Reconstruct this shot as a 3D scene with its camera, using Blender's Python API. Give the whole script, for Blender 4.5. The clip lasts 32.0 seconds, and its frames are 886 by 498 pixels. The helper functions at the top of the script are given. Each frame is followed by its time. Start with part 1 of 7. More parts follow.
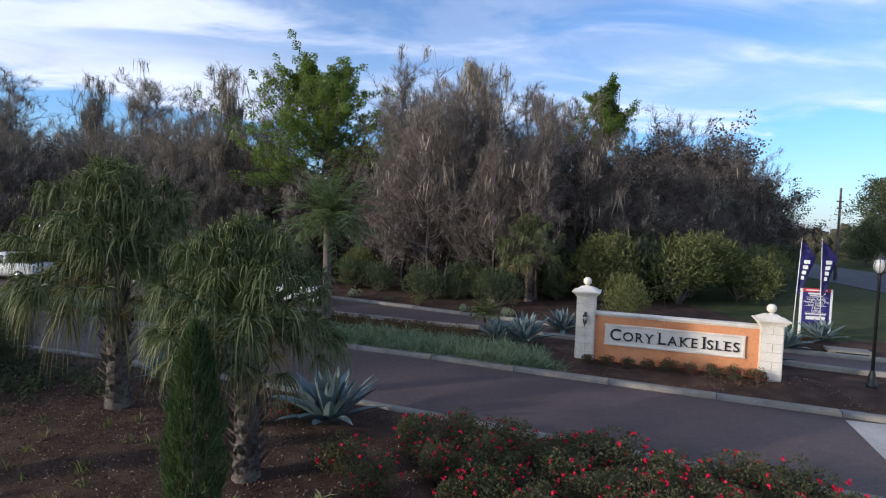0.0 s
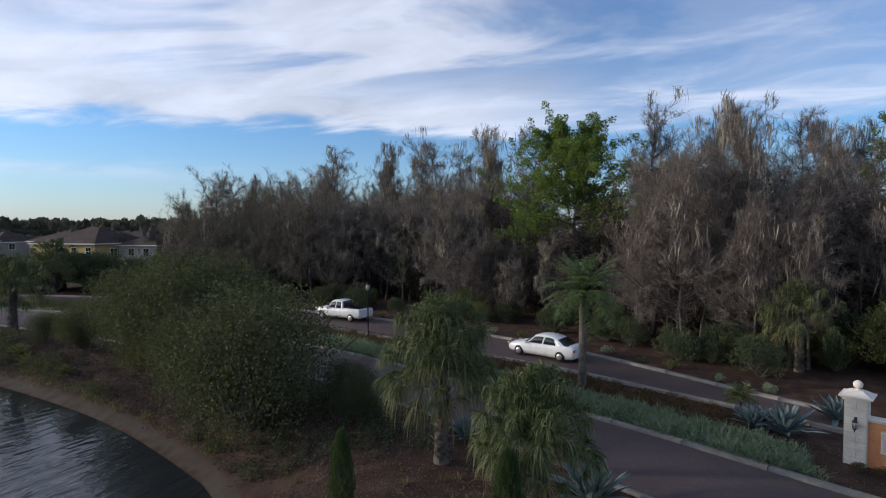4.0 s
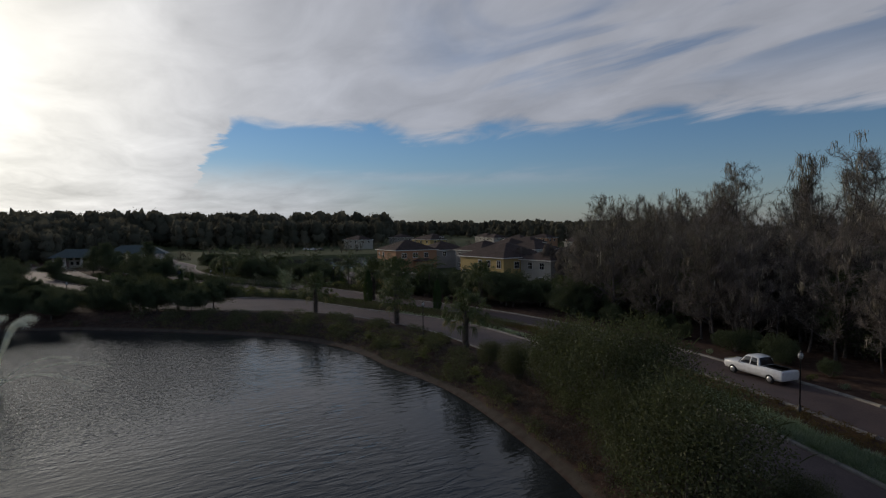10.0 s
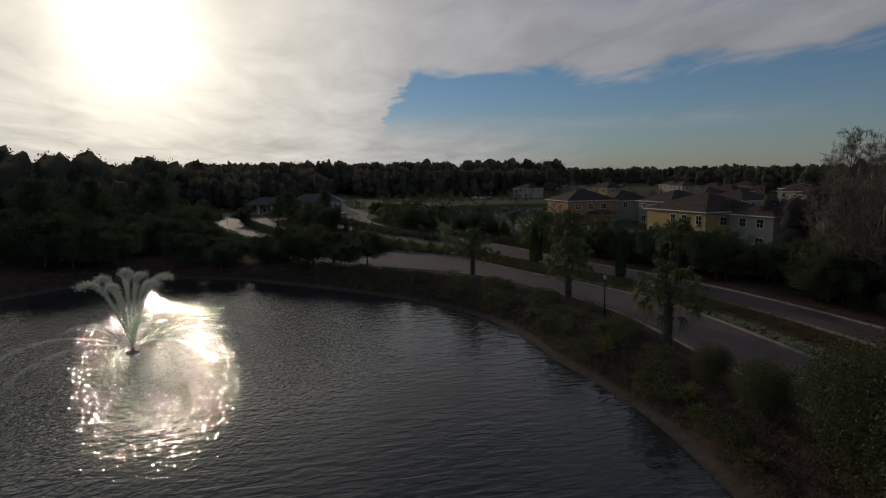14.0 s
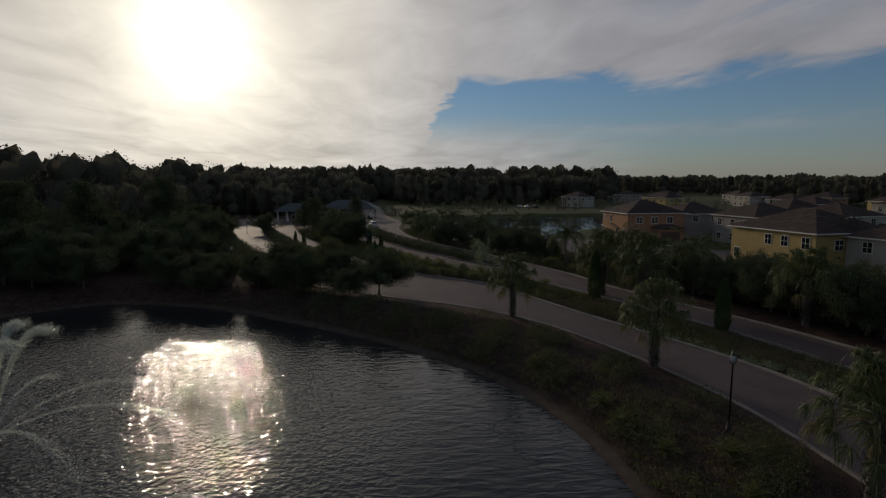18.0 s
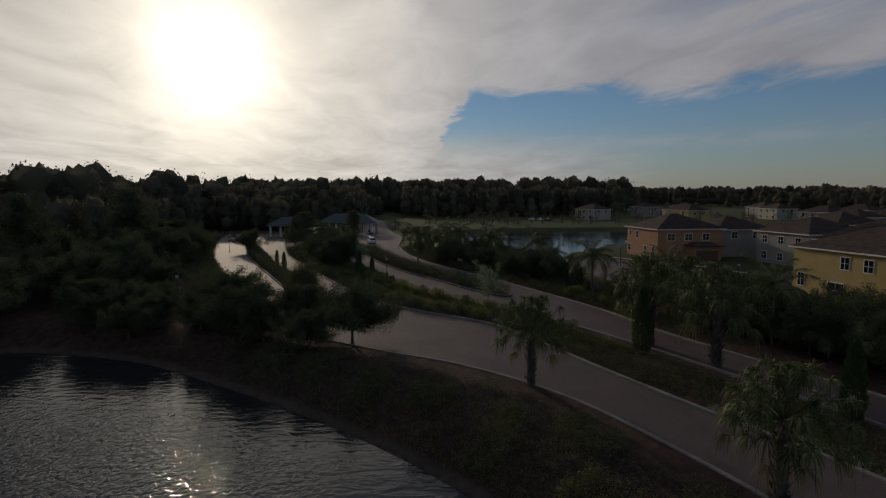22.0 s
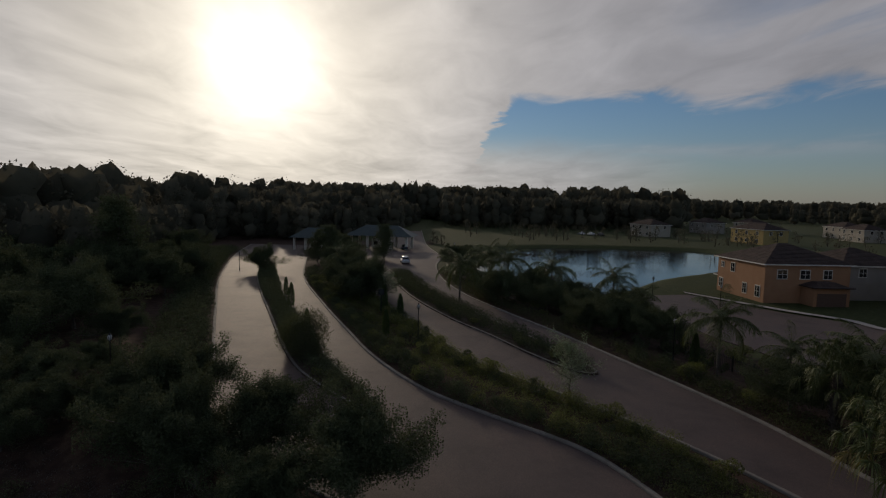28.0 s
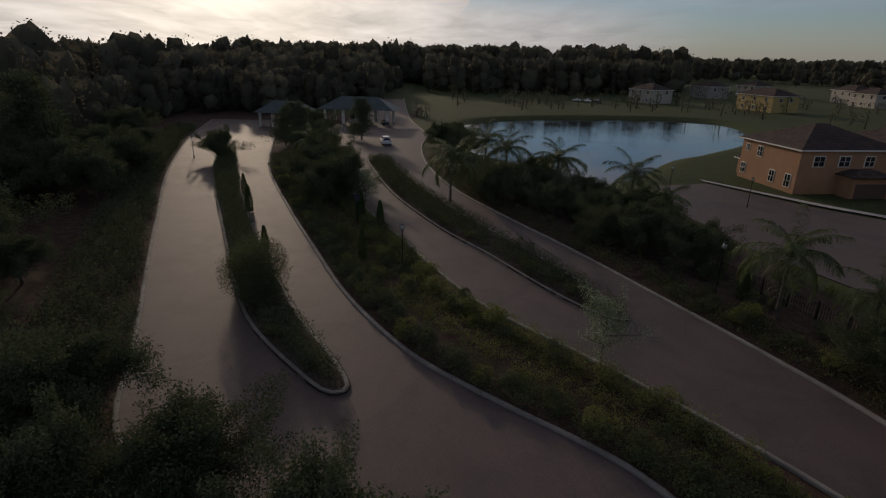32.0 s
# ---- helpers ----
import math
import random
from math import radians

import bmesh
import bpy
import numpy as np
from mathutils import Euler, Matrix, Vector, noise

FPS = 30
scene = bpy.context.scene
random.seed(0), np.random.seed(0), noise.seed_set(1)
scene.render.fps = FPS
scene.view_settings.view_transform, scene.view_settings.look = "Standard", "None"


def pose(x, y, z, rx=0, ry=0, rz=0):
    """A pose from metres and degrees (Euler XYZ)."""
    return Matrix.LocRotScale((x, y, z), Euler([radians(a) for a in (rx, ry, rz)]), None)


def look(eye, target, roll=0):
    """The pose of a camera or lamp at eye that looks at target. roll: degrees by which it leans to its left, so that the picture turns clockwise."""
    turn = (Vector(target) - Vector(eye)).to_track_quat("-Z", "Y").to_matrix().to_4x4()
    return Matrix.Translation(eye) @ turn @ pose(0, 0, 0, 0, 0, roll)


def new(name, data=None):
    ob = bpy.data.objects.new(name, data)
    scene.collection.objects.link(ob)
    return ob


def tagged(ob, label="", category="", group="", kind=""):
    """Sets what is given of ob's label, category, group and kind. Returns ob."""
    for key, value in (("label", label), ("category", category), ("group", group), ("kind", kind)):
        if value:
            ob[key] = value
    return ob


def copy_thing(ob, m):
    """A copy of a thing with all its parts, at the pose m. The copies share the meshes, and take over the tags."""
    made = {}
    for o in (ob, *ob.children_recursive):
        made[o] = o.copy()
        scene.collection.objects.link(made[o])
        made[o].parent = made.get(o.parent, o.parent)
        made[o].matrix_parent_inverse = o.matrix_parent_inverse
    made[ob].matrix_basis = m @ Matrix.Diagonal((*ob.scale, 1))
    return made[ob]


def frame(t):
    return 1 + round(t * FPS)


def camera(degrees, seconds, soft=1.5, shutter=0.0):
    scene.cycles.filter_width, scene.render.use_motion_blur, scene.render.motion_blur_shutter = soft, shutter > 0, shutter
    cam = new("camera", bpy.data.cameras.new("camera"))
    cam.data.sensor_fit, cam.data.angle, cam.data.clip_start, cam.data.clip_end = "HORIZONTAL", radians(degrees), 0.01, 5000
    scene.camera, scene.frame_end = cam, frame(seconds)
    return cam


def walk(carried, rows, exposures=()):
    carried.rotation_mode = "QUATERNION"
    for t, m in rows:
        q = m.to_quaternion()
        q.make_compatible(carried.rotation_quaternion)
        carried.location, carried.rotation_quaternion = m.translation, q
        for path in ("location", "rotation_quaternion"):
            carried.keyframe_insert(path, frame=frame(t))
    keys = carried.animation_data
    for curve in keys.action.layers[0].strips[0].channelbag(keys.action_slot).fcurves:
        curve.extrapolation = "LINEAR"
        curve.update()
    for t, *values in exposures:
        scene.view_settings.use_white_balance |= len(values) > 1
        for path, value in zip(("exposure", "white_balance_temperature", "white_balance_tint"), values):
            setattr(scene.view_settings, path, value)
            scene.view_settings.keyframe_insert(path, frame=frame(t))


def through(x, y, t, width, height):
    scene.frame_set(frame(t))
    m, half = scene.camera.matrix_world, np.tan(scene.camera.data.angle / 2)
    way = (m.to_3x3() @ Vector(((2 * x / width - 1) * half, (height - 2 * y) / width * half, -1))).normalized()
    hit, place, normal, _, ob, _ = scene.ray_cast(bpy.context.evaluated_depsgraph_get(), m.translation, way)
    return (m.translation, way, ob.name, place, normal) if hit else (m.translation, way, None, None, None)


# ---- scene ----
cam = camera(79.7, 32.0, 1.2)
PATH = [
    (0, (-1.875, -0.401, 4.873), (-1.799, 1.595, 4.769), 1.8),
    (0.5, (-1.891, -0.737, 5.202), (-1.922, 1.26, 5.106), 1.3),
    (1, (-1.937, -1.103, 5.574), (-2.076, 0.89, 5.482), 0.9),
    (1.5, (-1.916, -1.522, 5.966), (-2.174, 0.46, 5.879), 0.6),
    (2, (-1.909, -2.008, 6.297), (-2.269, -0.043, 6.215), 0.5),
    (2.5, (-1.852, -2.504, 6.672), (-2.317, -0.56, 6.597), 0.4),
    (4.5, (-1.473, -4.744, 8.855), (-2.412, -2.979, 8.788), -0.2),
    (5, (-1.353, -5.283, 9.298), (-2.413, -3.588, 9.244), -0.3),
    (5.5, (-1.291, -5.87, 9.826), (-2.48, -4.262, 9.78), -0.6),
    (6, (-1.258, -6.412, 10.369), (-2.567, -4.9, 10.335), -0.5),
    (6.5, (-1.213, -6.904, 10.91), (-2.645, -5.508, 10.887), -0.8),
    (7, (-1.152, -7.349, 11.427), (-2.704, -6.087, 11.406), -0.6),
    (7.5, (-1.107, -7.713, 11.842), (-2.74, -6.559, 11.823), -0.4),
    (8, (-1.241, -7.827, 12.197), (-2.932, -6.759, 12.168), -0.4),
    (8.5, (-1.519, -7.737, 12.423), (-3.246, -6.729, 12.39), -0.6),
    (9, (-2.004, -7.518, 12.583), (-3.755, -6.552, 12.543), -0.6),
    (9.5, (-2.653, -7.141, 12.635), (-4.417, -6.201, 12.583), -0.4),
    (10, (-3.486, -6.794, 12.621), (-5.257, -5.869, 12.542), -0.4),
    (10.5, (-4.633, -6.287, 12.598), (-6.417, -5.39, 12.483), -0.4),
    (11, (-6.084, -5.829, 12.532), (-7.923, -5.057, 12.38), -0.7),
    (12, (-9.264, -4.437, 12.316), (-11.186, -3.907, 12.157), -0.9),
    (13, (-12.64, -2.999, 12.377), (-14.596, -2.614, 12.212), -1.0),
    (14, (-16.187, -1.78, 12.577), (-18.144, -1.461, 12.311), -0.8),
    (14.5, (-18.052, -1.186, 12.658), (-20.018, -0.934, 12.39), -0.9),
    (16.5, (-26.709, 1.077, 12.817), (-28.685, 1.242, 12.562), -0.8),
    (17, (-28.867, 1.562, 12.812), (-30.844, 1.721, 12.56), -0.4),
    (18, (-33.002, 2.281, 12.791), (-34.981, 2.436, 12.548), -0.1),
    (19, (-37.106, 3.054, 12.851), (-39.086, 3.208, 12.617), -0.0),
    (20, (-41.062, 3.745, 12.823), (-43.044, 3.898, 12.601), 0.1),
    (21, (-44.672, 4.323, 12.742), (-46.655, 4.478, 12.534), -0.0),
    (22, (-48.077, 4.959, 12.875), (-50.064, 5.074, 12.676), -0.2),
    (23, (-51.537, 5.068, 13.026), (-53.525, 5.182, 12.835), -0.0),
    (24, (-55.065, 4.818, 13.192), (-57.054, 4.902, 13.007), 0.3),
    (25, (-58.931, 4.629, 13.502), (-60.921, 4.675, 13.316), 0.9),
    (26, (-62.565, 4.539, 13.839), (-64.557, 4.533, 13.654), 1.2),
    (26.5, (-64.203, 4.461, 14.029), (-66.195, 4.438, 13.846), 1.2),
    (28.5, (-70.779, 4.373, 15.184), (-72.771, 4.347, 15.003), 1.3),
    (29, (-72.474, 4.314, 15.415), (-74.466, 4.292, 15.24), 1.0),
    (30, (-75.597, 4.093, 16.164), (-77.59, 4.086, 15.989), 1.2),
    (30.5, (-77.178, 4.016, 16.38), (-79.169, 4.023, 16.185), 0.9),
    (31, (-78.656, 3.91, 16.577), (-80.625, 3.93, 16.23), 1.3),
    (32, (-81.594, 3.77, 17.039), (-83.476, 3.811, 16.365), 1.1),
]
EXPOSURES = [(0.0, 1.9, 5700, 11), (2.5, 1.75, 5750, 11), (6.0, 1.02, 5950, 11), (9.0, 0.42, 6150, 11), (11.0, 0.36, 6300, 11), (12.0, 0.12, 6450, 11), (19.0, -0.05, 6650, 12), (29.0, -0.02, 6700, 13), (30.5, -0.02, 6700, 13), (32.0, 0.25, 6850, 16)]
walk(cam, [(t, look(e, a, r)) for t, e, a, r in PATH], EXPOSURES)

# ---- daylight: low sun behind thin cloud ----
SUN_AZ, SUN_EL = radians(200.0), radians(13.1)
SUN_DIR = Vector((math.cos(SUN_EL) * math.cos(SUN_AZ), math.cos(SUN_EL) * math.sin(SUN_AZ), math.sin(SUN_EL)))
SKY = dict(strength=0.058, cloud=0.275, forward=0.46, glow=0.1, core=0.8)


class Nodes:
    """Small helper to write node trees briefly."""
    def __init__(self, tree):
        self.t = tree
        tree.nodes.clear()

    def n(self, kind, **props):
        nd = self.t.nodes.new(kind)
        for k, v in props.items():
            if k == "op":
                nd.operation = v
            elif k == "blend":
                nd.blend_type = v
            elif k == "dtype":
                nd.data_type = v
        return nd

    def l(self, a, b):
        self.t.links.new(a, b)

    def math(self, op, a, b=None, clamp=False):
        nd = self.t.nodes.new("ShaderNodeMath")
        nd.operation, nd.use_clamp = op, clamp
        for i, v in enumerate((a, b)):
            if v is None:
                continue
            if isinstance(v, (int, float)):
                nd.inputs[i].default_value = v
            else:
                self.l(v, nd.inputs[i])
        return nd.outputs[0]

    def ramp(self, fac, stops):
        nd = self.t.nodes.new("ShaderNodeValToRGB")
        els = nd.color_ramp.elements
        while len(els) < len(stops):
            els.new(0.5)
        for e, (p, c) in zip(els, stops):
            e.position = p
            e.color = (*c, 1) if len(c) == 3 else c
        self.l(fac, nd.inputs[0])
        return nd.outputs[0]

    def smooth(self, v, lo, hi):
        nd = self.t.nodes.new("ShaderNodeMapRange")
        nd.interpolation_type = "SMOOTHSTEP"
        nd.inputs["From Min"].default_value, nd.inputs["From Max"].default_value = lo, hi
        self.l(v, nd.inputs["Value"])
        return nd.outputs["Result"]

    def noise(self, vec, scale, detail=4.0, rough=0.55, dist=0.0):
        nd = self.t.nodes.new("ShaderNodeTexNoise")
        nd.inputs["Scale"].default_value, nd.inputs["Detail"].default_value = scale, detail
        nd.inputs["Roughness"].default_value, nd.inputs["Distortion"].default_value = rough, dist
        if vec is not None:
            self.l(vec, nd.inputs["Vector"])
        return nd.outputs["Fac"]

    def mix(self, fac, a, b, blend="MIX"):
        nd = self.t.nodes.new("ShaderNodeMix")
        nd.data_type, nd.blend_type = "RGBA", blend
        for sock, v in ((nd.inputs[0], fac), (nd.inputs[6], a), (nd.inputs[7], b)):
            if isinstance(v, (int, float)):
                sock.default_value = v
            elif isinstance(v, tuple):
                sock.default_value = (*v, 1)
            else:
                self.l(v, sock)
        return nd.outputs[2]


def build_world():
    w = bpy.data.worlds.new("world")
    scene.world = w
    w.use_nodes = True
    N = Nodes(w.node_tree)
    tc = N.n("ShaderNodeTexCoord")
    sky = N.n("ShaderNodeTexSky")
    sky.sky_type = "NISHITA"
    sky.sun_disc = False
    sky.sun_elevation, sky.sun_rotation = SUN_EL, math.atan2(SUN_DIR.x, SUN_DIR.y) % (2 * math.pi)
    sky.air_density, sky.dust_density, sky.ozone_density = 1.0, 0.0, 4.5
    sep = N.n("ShaderNodeSeparateXYZ")
    N.l(tc.outputs["Generated"], sep.inputs[0])
    x, y, z = sep.outputs
    zz = N.math("MAXIMUM", z, 0.0)
    den = N.math("ADD", zz, 0.09)
    comb = N.n("ShaderNodeCombineXYZ")
    N.l(N.math("DIVIDE", x, den), comb.inputs[0])
    N.l(N.math("DIVIDE", y, den), comb.inputs[1])
    rot = N.n("ShaderNodeMapping")
    rot.inputs["Rotation"].default_value = (0, 0, radians(-38))
    rot.inputs["Scale"].default_value = (0.55, 1.0, 1.0)
    N.l(comb.outputs[0], rot.inputs[0])
    big = N.noise(rot.outputs[0], 0.75, 3.0, 0.5, 0.5)
    fine = N.noise(rot.outputs[0], 2.3, 7.0, 0.55, 0.6)
    wisp = N.noise(rot.outputs[0], 6.5, 6.0, 0.6, 0.8)
    flat = N.math("SQRT", N.math("ADD", N.math("MULTIPLY", x, x), N.math("MULTIPLY", y, y)))
    hx, hy = N.math("DIVIDE", x, flat), N.math("DIVIDE", y, flat)
    # the deck ends ten degrees over the northern horizon, reaches down to it in the south-west, and thins to the east
    jag = N.math("ADD", N.math("MULTIPLY", N.math("SUBTRACT", big, 0.5), 1.5), N.math("MULTIPLY", N.math("SUBTRACT", fine, 0.5), 1.3))
    west = N.smooth(N.math("ADD", hy, N.math("MULTIPLY", jag, 0.12)), -0.06, 0.1)
    base = N.math("SUBTRACT", N.math("MULTIPLY", west, 0.36), 0.186)
    field = N.math("ADD", N.math("MULTIPLY", N.math("SUBTRACT", z, base), 15.0), jag)
    mask = N.smooth(field, -0.12, 0.3)
    gap = N.math("MULTIPLY", N.smooth(N.noise(rot.outputs[0], 1.3, 5.0, 0.55, 0.8), 0.46, 0.62), N.math("MULTIPLY", N.smooth(z, 0.2, 0.32), N.smooth(hy, 0.3, 0.7)))
    mask = N.math("MULTIPLY", mask, N.math("SUBTRACT", 1.0, N.math("MULTIPLY", gap, 0.75)))
    east = N.smooth(N.math("ADD", hx, N.math("MULTIPLY", jag, 0.25)), -0.42, -0.1)
    thin = N.math("MULTIPLY", N.smooth(N.math("ADD", N.math("MULTIPLY", fine, 0.6), N.math("MULTIPLY", big, 0.4)), 0.42, 0.68), 0.62)
    thin = N.math("ADD", thin, 0.32)
    mask = N.mix(east, mask, N.math("MULTIPLY", thin, mask))
    # a thin streak under the edge of the deck, and haze at the horizon
    off = N.math("MULTIPLY", N.math("SUBTRACT", z, N.math("ADD", 0.092, N.math("MULTIPLY", jag, 0.018))), 75.0)
    streak = N.math("POWER", 2.718, N.math("MULTIPLY", N.math("MULTIPLY", off, off), -1.0))
    streak = N.math("MULTIPLY", streak, N.smooth(N.math("ADD", N.math("MULTIPLY", hx, -1.0), N.math("MULTIPLY", jag, 0.3)), 0.55, 0.95))
    toward = N.smooth(N.math("MULTIPLY", hx, -1.0), 0.2, 1.0)
    haze = N.math("MULTIPLY", N.math("POWER", 2.718, N.math("MULTIPLY", zz, N.math("SUBTRACT", N.math("MULTIPLY", toward, 0.5), 13.5))), 0.94)
    high = N.smooth(z, 0.4, 0.65)
    mask = N.math("MAXIMUM", mask, N.math("MULTIPLY", streak, 0.35))
    low = N.math("MULTIPLY", N.math("SUBTRACT", 1.0, N.smooth(N.math("ADD", z, N.math("MULTIPLY", jag, 0.02)), 0.06, 0.125)), N.smooth(N.math("MULTIPLY", hx, -1.0), 0.88, 1.0))
    mask = N.math("MAXIMUM", mask, N.math("MULTIPLY", low, 0.9))
    mask = N.math("MULTIPLY", mask, N.math("SUBTRACT", 1.0, N.math("MULTIPLY", high, 0.5)))
    # light scattered forward through the cloud
    dot = N.n("ShaderNodeVectorMath", op="DOT_PRODUCT")
    N.l(tc.outputs["Generated"], dot.inputs[0])
    dot.inputs[1].default_value = SUN_DIR
    c = N.math("MAXIMUM", dot.outputs["Value"], 0.0)
    wide = N.math("POWER", c, 9.0)
    glow = N.math("POWER", c, 60.0)
    core = N.math("POWER", c, 210.0)
    tex = N.math("ADD", 0.28, N.math("ADD", N.math("MULTIPLY", fine, 0.74), N.math("MULTIPLY", big, 0.7)))
    tex = N.math("ADD", tex, N.math("MULTIPLY", N.math("SUBTRACT", wisp, 0.5), 0.12))
    lum = N.math("ADD", N.math("MULTIPLY", wide, SKY["forward"]), SKY["cloud"])
    lum = N.math("MULTIPLY", lum, tex)
    lum = N.math("ADD", lum, N.math("MULTIPLY", glow, SKY["glow"] * 0.5))
    tint = N.mix(N.math("MULTIPLY", wide, 1.0, True), (0.98, 0.99, 1.06), (1.08, 1.0, 0.83))
    vm = N.n("ShaderNodeVectorMath", op="SCALE")
    N.l(tint, vm.inputs[0])
    N.l(lum, vm.inputs["Scale"])
    sc = N.n("ShaderNodeVectorMath", op="SCALE")
    N.l(sky.outputs[0], sc.inputs[0])
    sc.inputs["Scale"].default_value = SKY["strength"]
    hz = N.n("ShaderNodeVectorMath", op="SCALE")
    N.l(N.mix(N.math("MAXIMUM", N.math("MULTIPLY", wide, 1.6, True), N.math("MULTIPLY", toward, 0.75)), (0.9, 0.98, 1.03), (1.05, 1.0, 0.86)), hz.inputs[0])
    N.l(N.math("ADD", 0.17, N.math("MULTIPLY", wide, 0.45)), hz.inputs["Scale"])
    clear = N.mix(haze, sc.outputs[0], hz.outputs[0])
    both = N.mix(N.math("MULTIPLY", mask, 0.93), clear, vm.outputs[0])
    aur = N.math("ADD", N.math("MULTIPLY", core, SKY["core"]), N.math("MULTIPLY", glow, SKY["glow"]))
    av = N.n("ShaderNodeVectorMath", op="SCALE")
    av.inputs[0].default_value = (1.0, 0.96, 0.82)
    N.l(aur, av.inputs["Scale"])
    add = N.n("ShaderNodeVectorMath", op="ADD")
    N.l(both, add.inputs[0])
    N.l(av.outputs[0], add.inputs[1])
    bg = N.n("ShaderNodeBackground")
    N.l(add.outputs[0], bg.inputs[0])
    out = N.n("ShaderNodeOutputWorld")
    N.l(bg.outputs[0], out.inputs[0])


build_world()
sun_data = bpy.data.lights.new("sun", "SUN")
sun_data.energy, sun_data.angle, sun_data.color = 1.0, radians(1.5), (1.0, 0.84, 0.64)
sun = new("sun", sun_data)
sun.matrix_world = look((0, 0, 60), Vector((0, 0, 60)) - SUN_DIR)


# ---- materials ----
def surface(name, cols, rough=0.8, scale=1.0, fine=12.0, bump=0.2, metal=0.0, island=0.0, spec=0.4, coords="Object"):
    """A rough surface whose colour wanders between two or three tones at two scales, with a fine relief."""
    m = bpy.data.materials.new(name)
    m.use_nodes = True
    N = Nodes(m.node_tree)
    tc = N.n("ShaderNodeTexCoord")
    big = N.noise(tc.outputs[coords], scale, 4.0, 0.6, 0.3)
    small = N.noise(tc.outputs[coords], scale * fine, 3.0, 0.6)
    fac = N.math("ADD", N.math("MULTIPLY", big, 0.6), N.math("MULTIPLY", small, 0.4))
    if island:
        geo = N.n("ShaderNodeNewGeometry")
        info = N.n("ShaderNodeObjectInfo")
        r = N.math("ADD", N.math("MULTIPLY", geo.outputs["Random Per Island"], 0.7), N.math("MULTIPLY", info.outputs["Random"], 0.3))
        fac = N.math("ADD", N.math("MULTIPLY", fac, 1 - island), N.math("MULTIPLY", r, island))
    lo, hi = (0.36, 0.64) if not island else (0.3, 0.7)
    stops = [(lo + (hi - lo) * i / (len(cols) - 1), c) for i, c in enumerate(cols)]
    colour = N.ramp(fac, stops)
    p = N.n("ShaderNodeBsdfPrincipled")
    N.l(colour, p.inputs["Base Color"])
    p.inputs["Roughness"].default_value, p.inputs["Metallic"].default_value = rough, metal
    p.inputs["Specular IOR Level"].default_value = spec
    if bump:
        b = N.n("ShaderNodeBump")
        b.inputs["Strength"].default_value, b.inputs["Distance"].default_value = bump, 0.03
        N.l(small, b.inputs["Height"])
        N.l(b.outputs[0], p.inputs["Normal"])
    out = N.n("ShaderNodeOutputMaterial")
    N.l(p.outputs[0], out.inputs[0])
    return m


def leaf(name, cols, rough=0.6, through=0.3, gloss=0.12, tint=(0.25, 0.3, 0.05)):
    """Leaves: colour from leaf to leaf and tree to tree, part of the light passing through."""
    m = bpy.data.materials.new(name)
    m.use_nodes = True
    N = Nodes(m.node_tree)
    geo, info = N.n("ShaderNodeNewGeometry"), N.n("ShaderNodeObjectInfo")
    tc = N.n("ShaderNodeTexCoord")
    big = N.noise(tc.outputs["Object"], 0.7, 2.0)
    fac = N.math("ADD", N.math("MULTIPLY", geo.outputs["Random Per Island"], 0.5), N.math("MULTIPLY", info.outputs["Random"], 0.2))
    fac = N.math("ADD", fac, N.math("MULTIPLY", big, 0.3))
    stops = [(0.2 + 0.6 * i / (len(cols) - 1), c) for i, c in enumerate(cols)]
    colour = N.ramp(fac, stops)
    p = N.n("ShaderNodeBsdfPrincipled")
    N.l(colour, p.inputs["Base Color"])
    p.inputs["Roughness"].default_value = rough
    p.inputs["Specular IOR Level"].default_value = gloss
    tr = N.n("ShaderNodeBsdfTranslucent")
    N.l(N.mix(0.5, colour, tint, "MIX"), tr.inputs[0])
    mx = N.n("ShaderNodeMixShader")
    mx.inputs[0].default_value = through
    N.l(p.outputs[0], mx.inputs[1])
    N.l(tr.outputs[0], mx.inputs[2])
    out = N.n("ShaderNodeOutputMaterial")
    N.l(mx.outputs[0], out.inputs[0])
    return m


def plain(name, col, rough=0.5, metal=0.0, spec=0.5):
    return surface(name, [tuple(0.9 * c for c in col), tuple(min(1, 1.08 * c) for c in col)], rough, 3.0, 8.0, 0.05, metal, spec=spec)


def glass(name, col=(0.02, 0.025, 0.03), rough=0.05):
    m = bpy.data.materials.new(name)
    m.use_nodes = True
    p = m.node_tree.nodes["Principled BSDF"]
    p.inputs["Base Color"].default_value = (*col, 1)
    p.inputs["Roughness"].default_value = rough
    p.inputs["Specular IOR Level"].default_value = 0.8
    return m


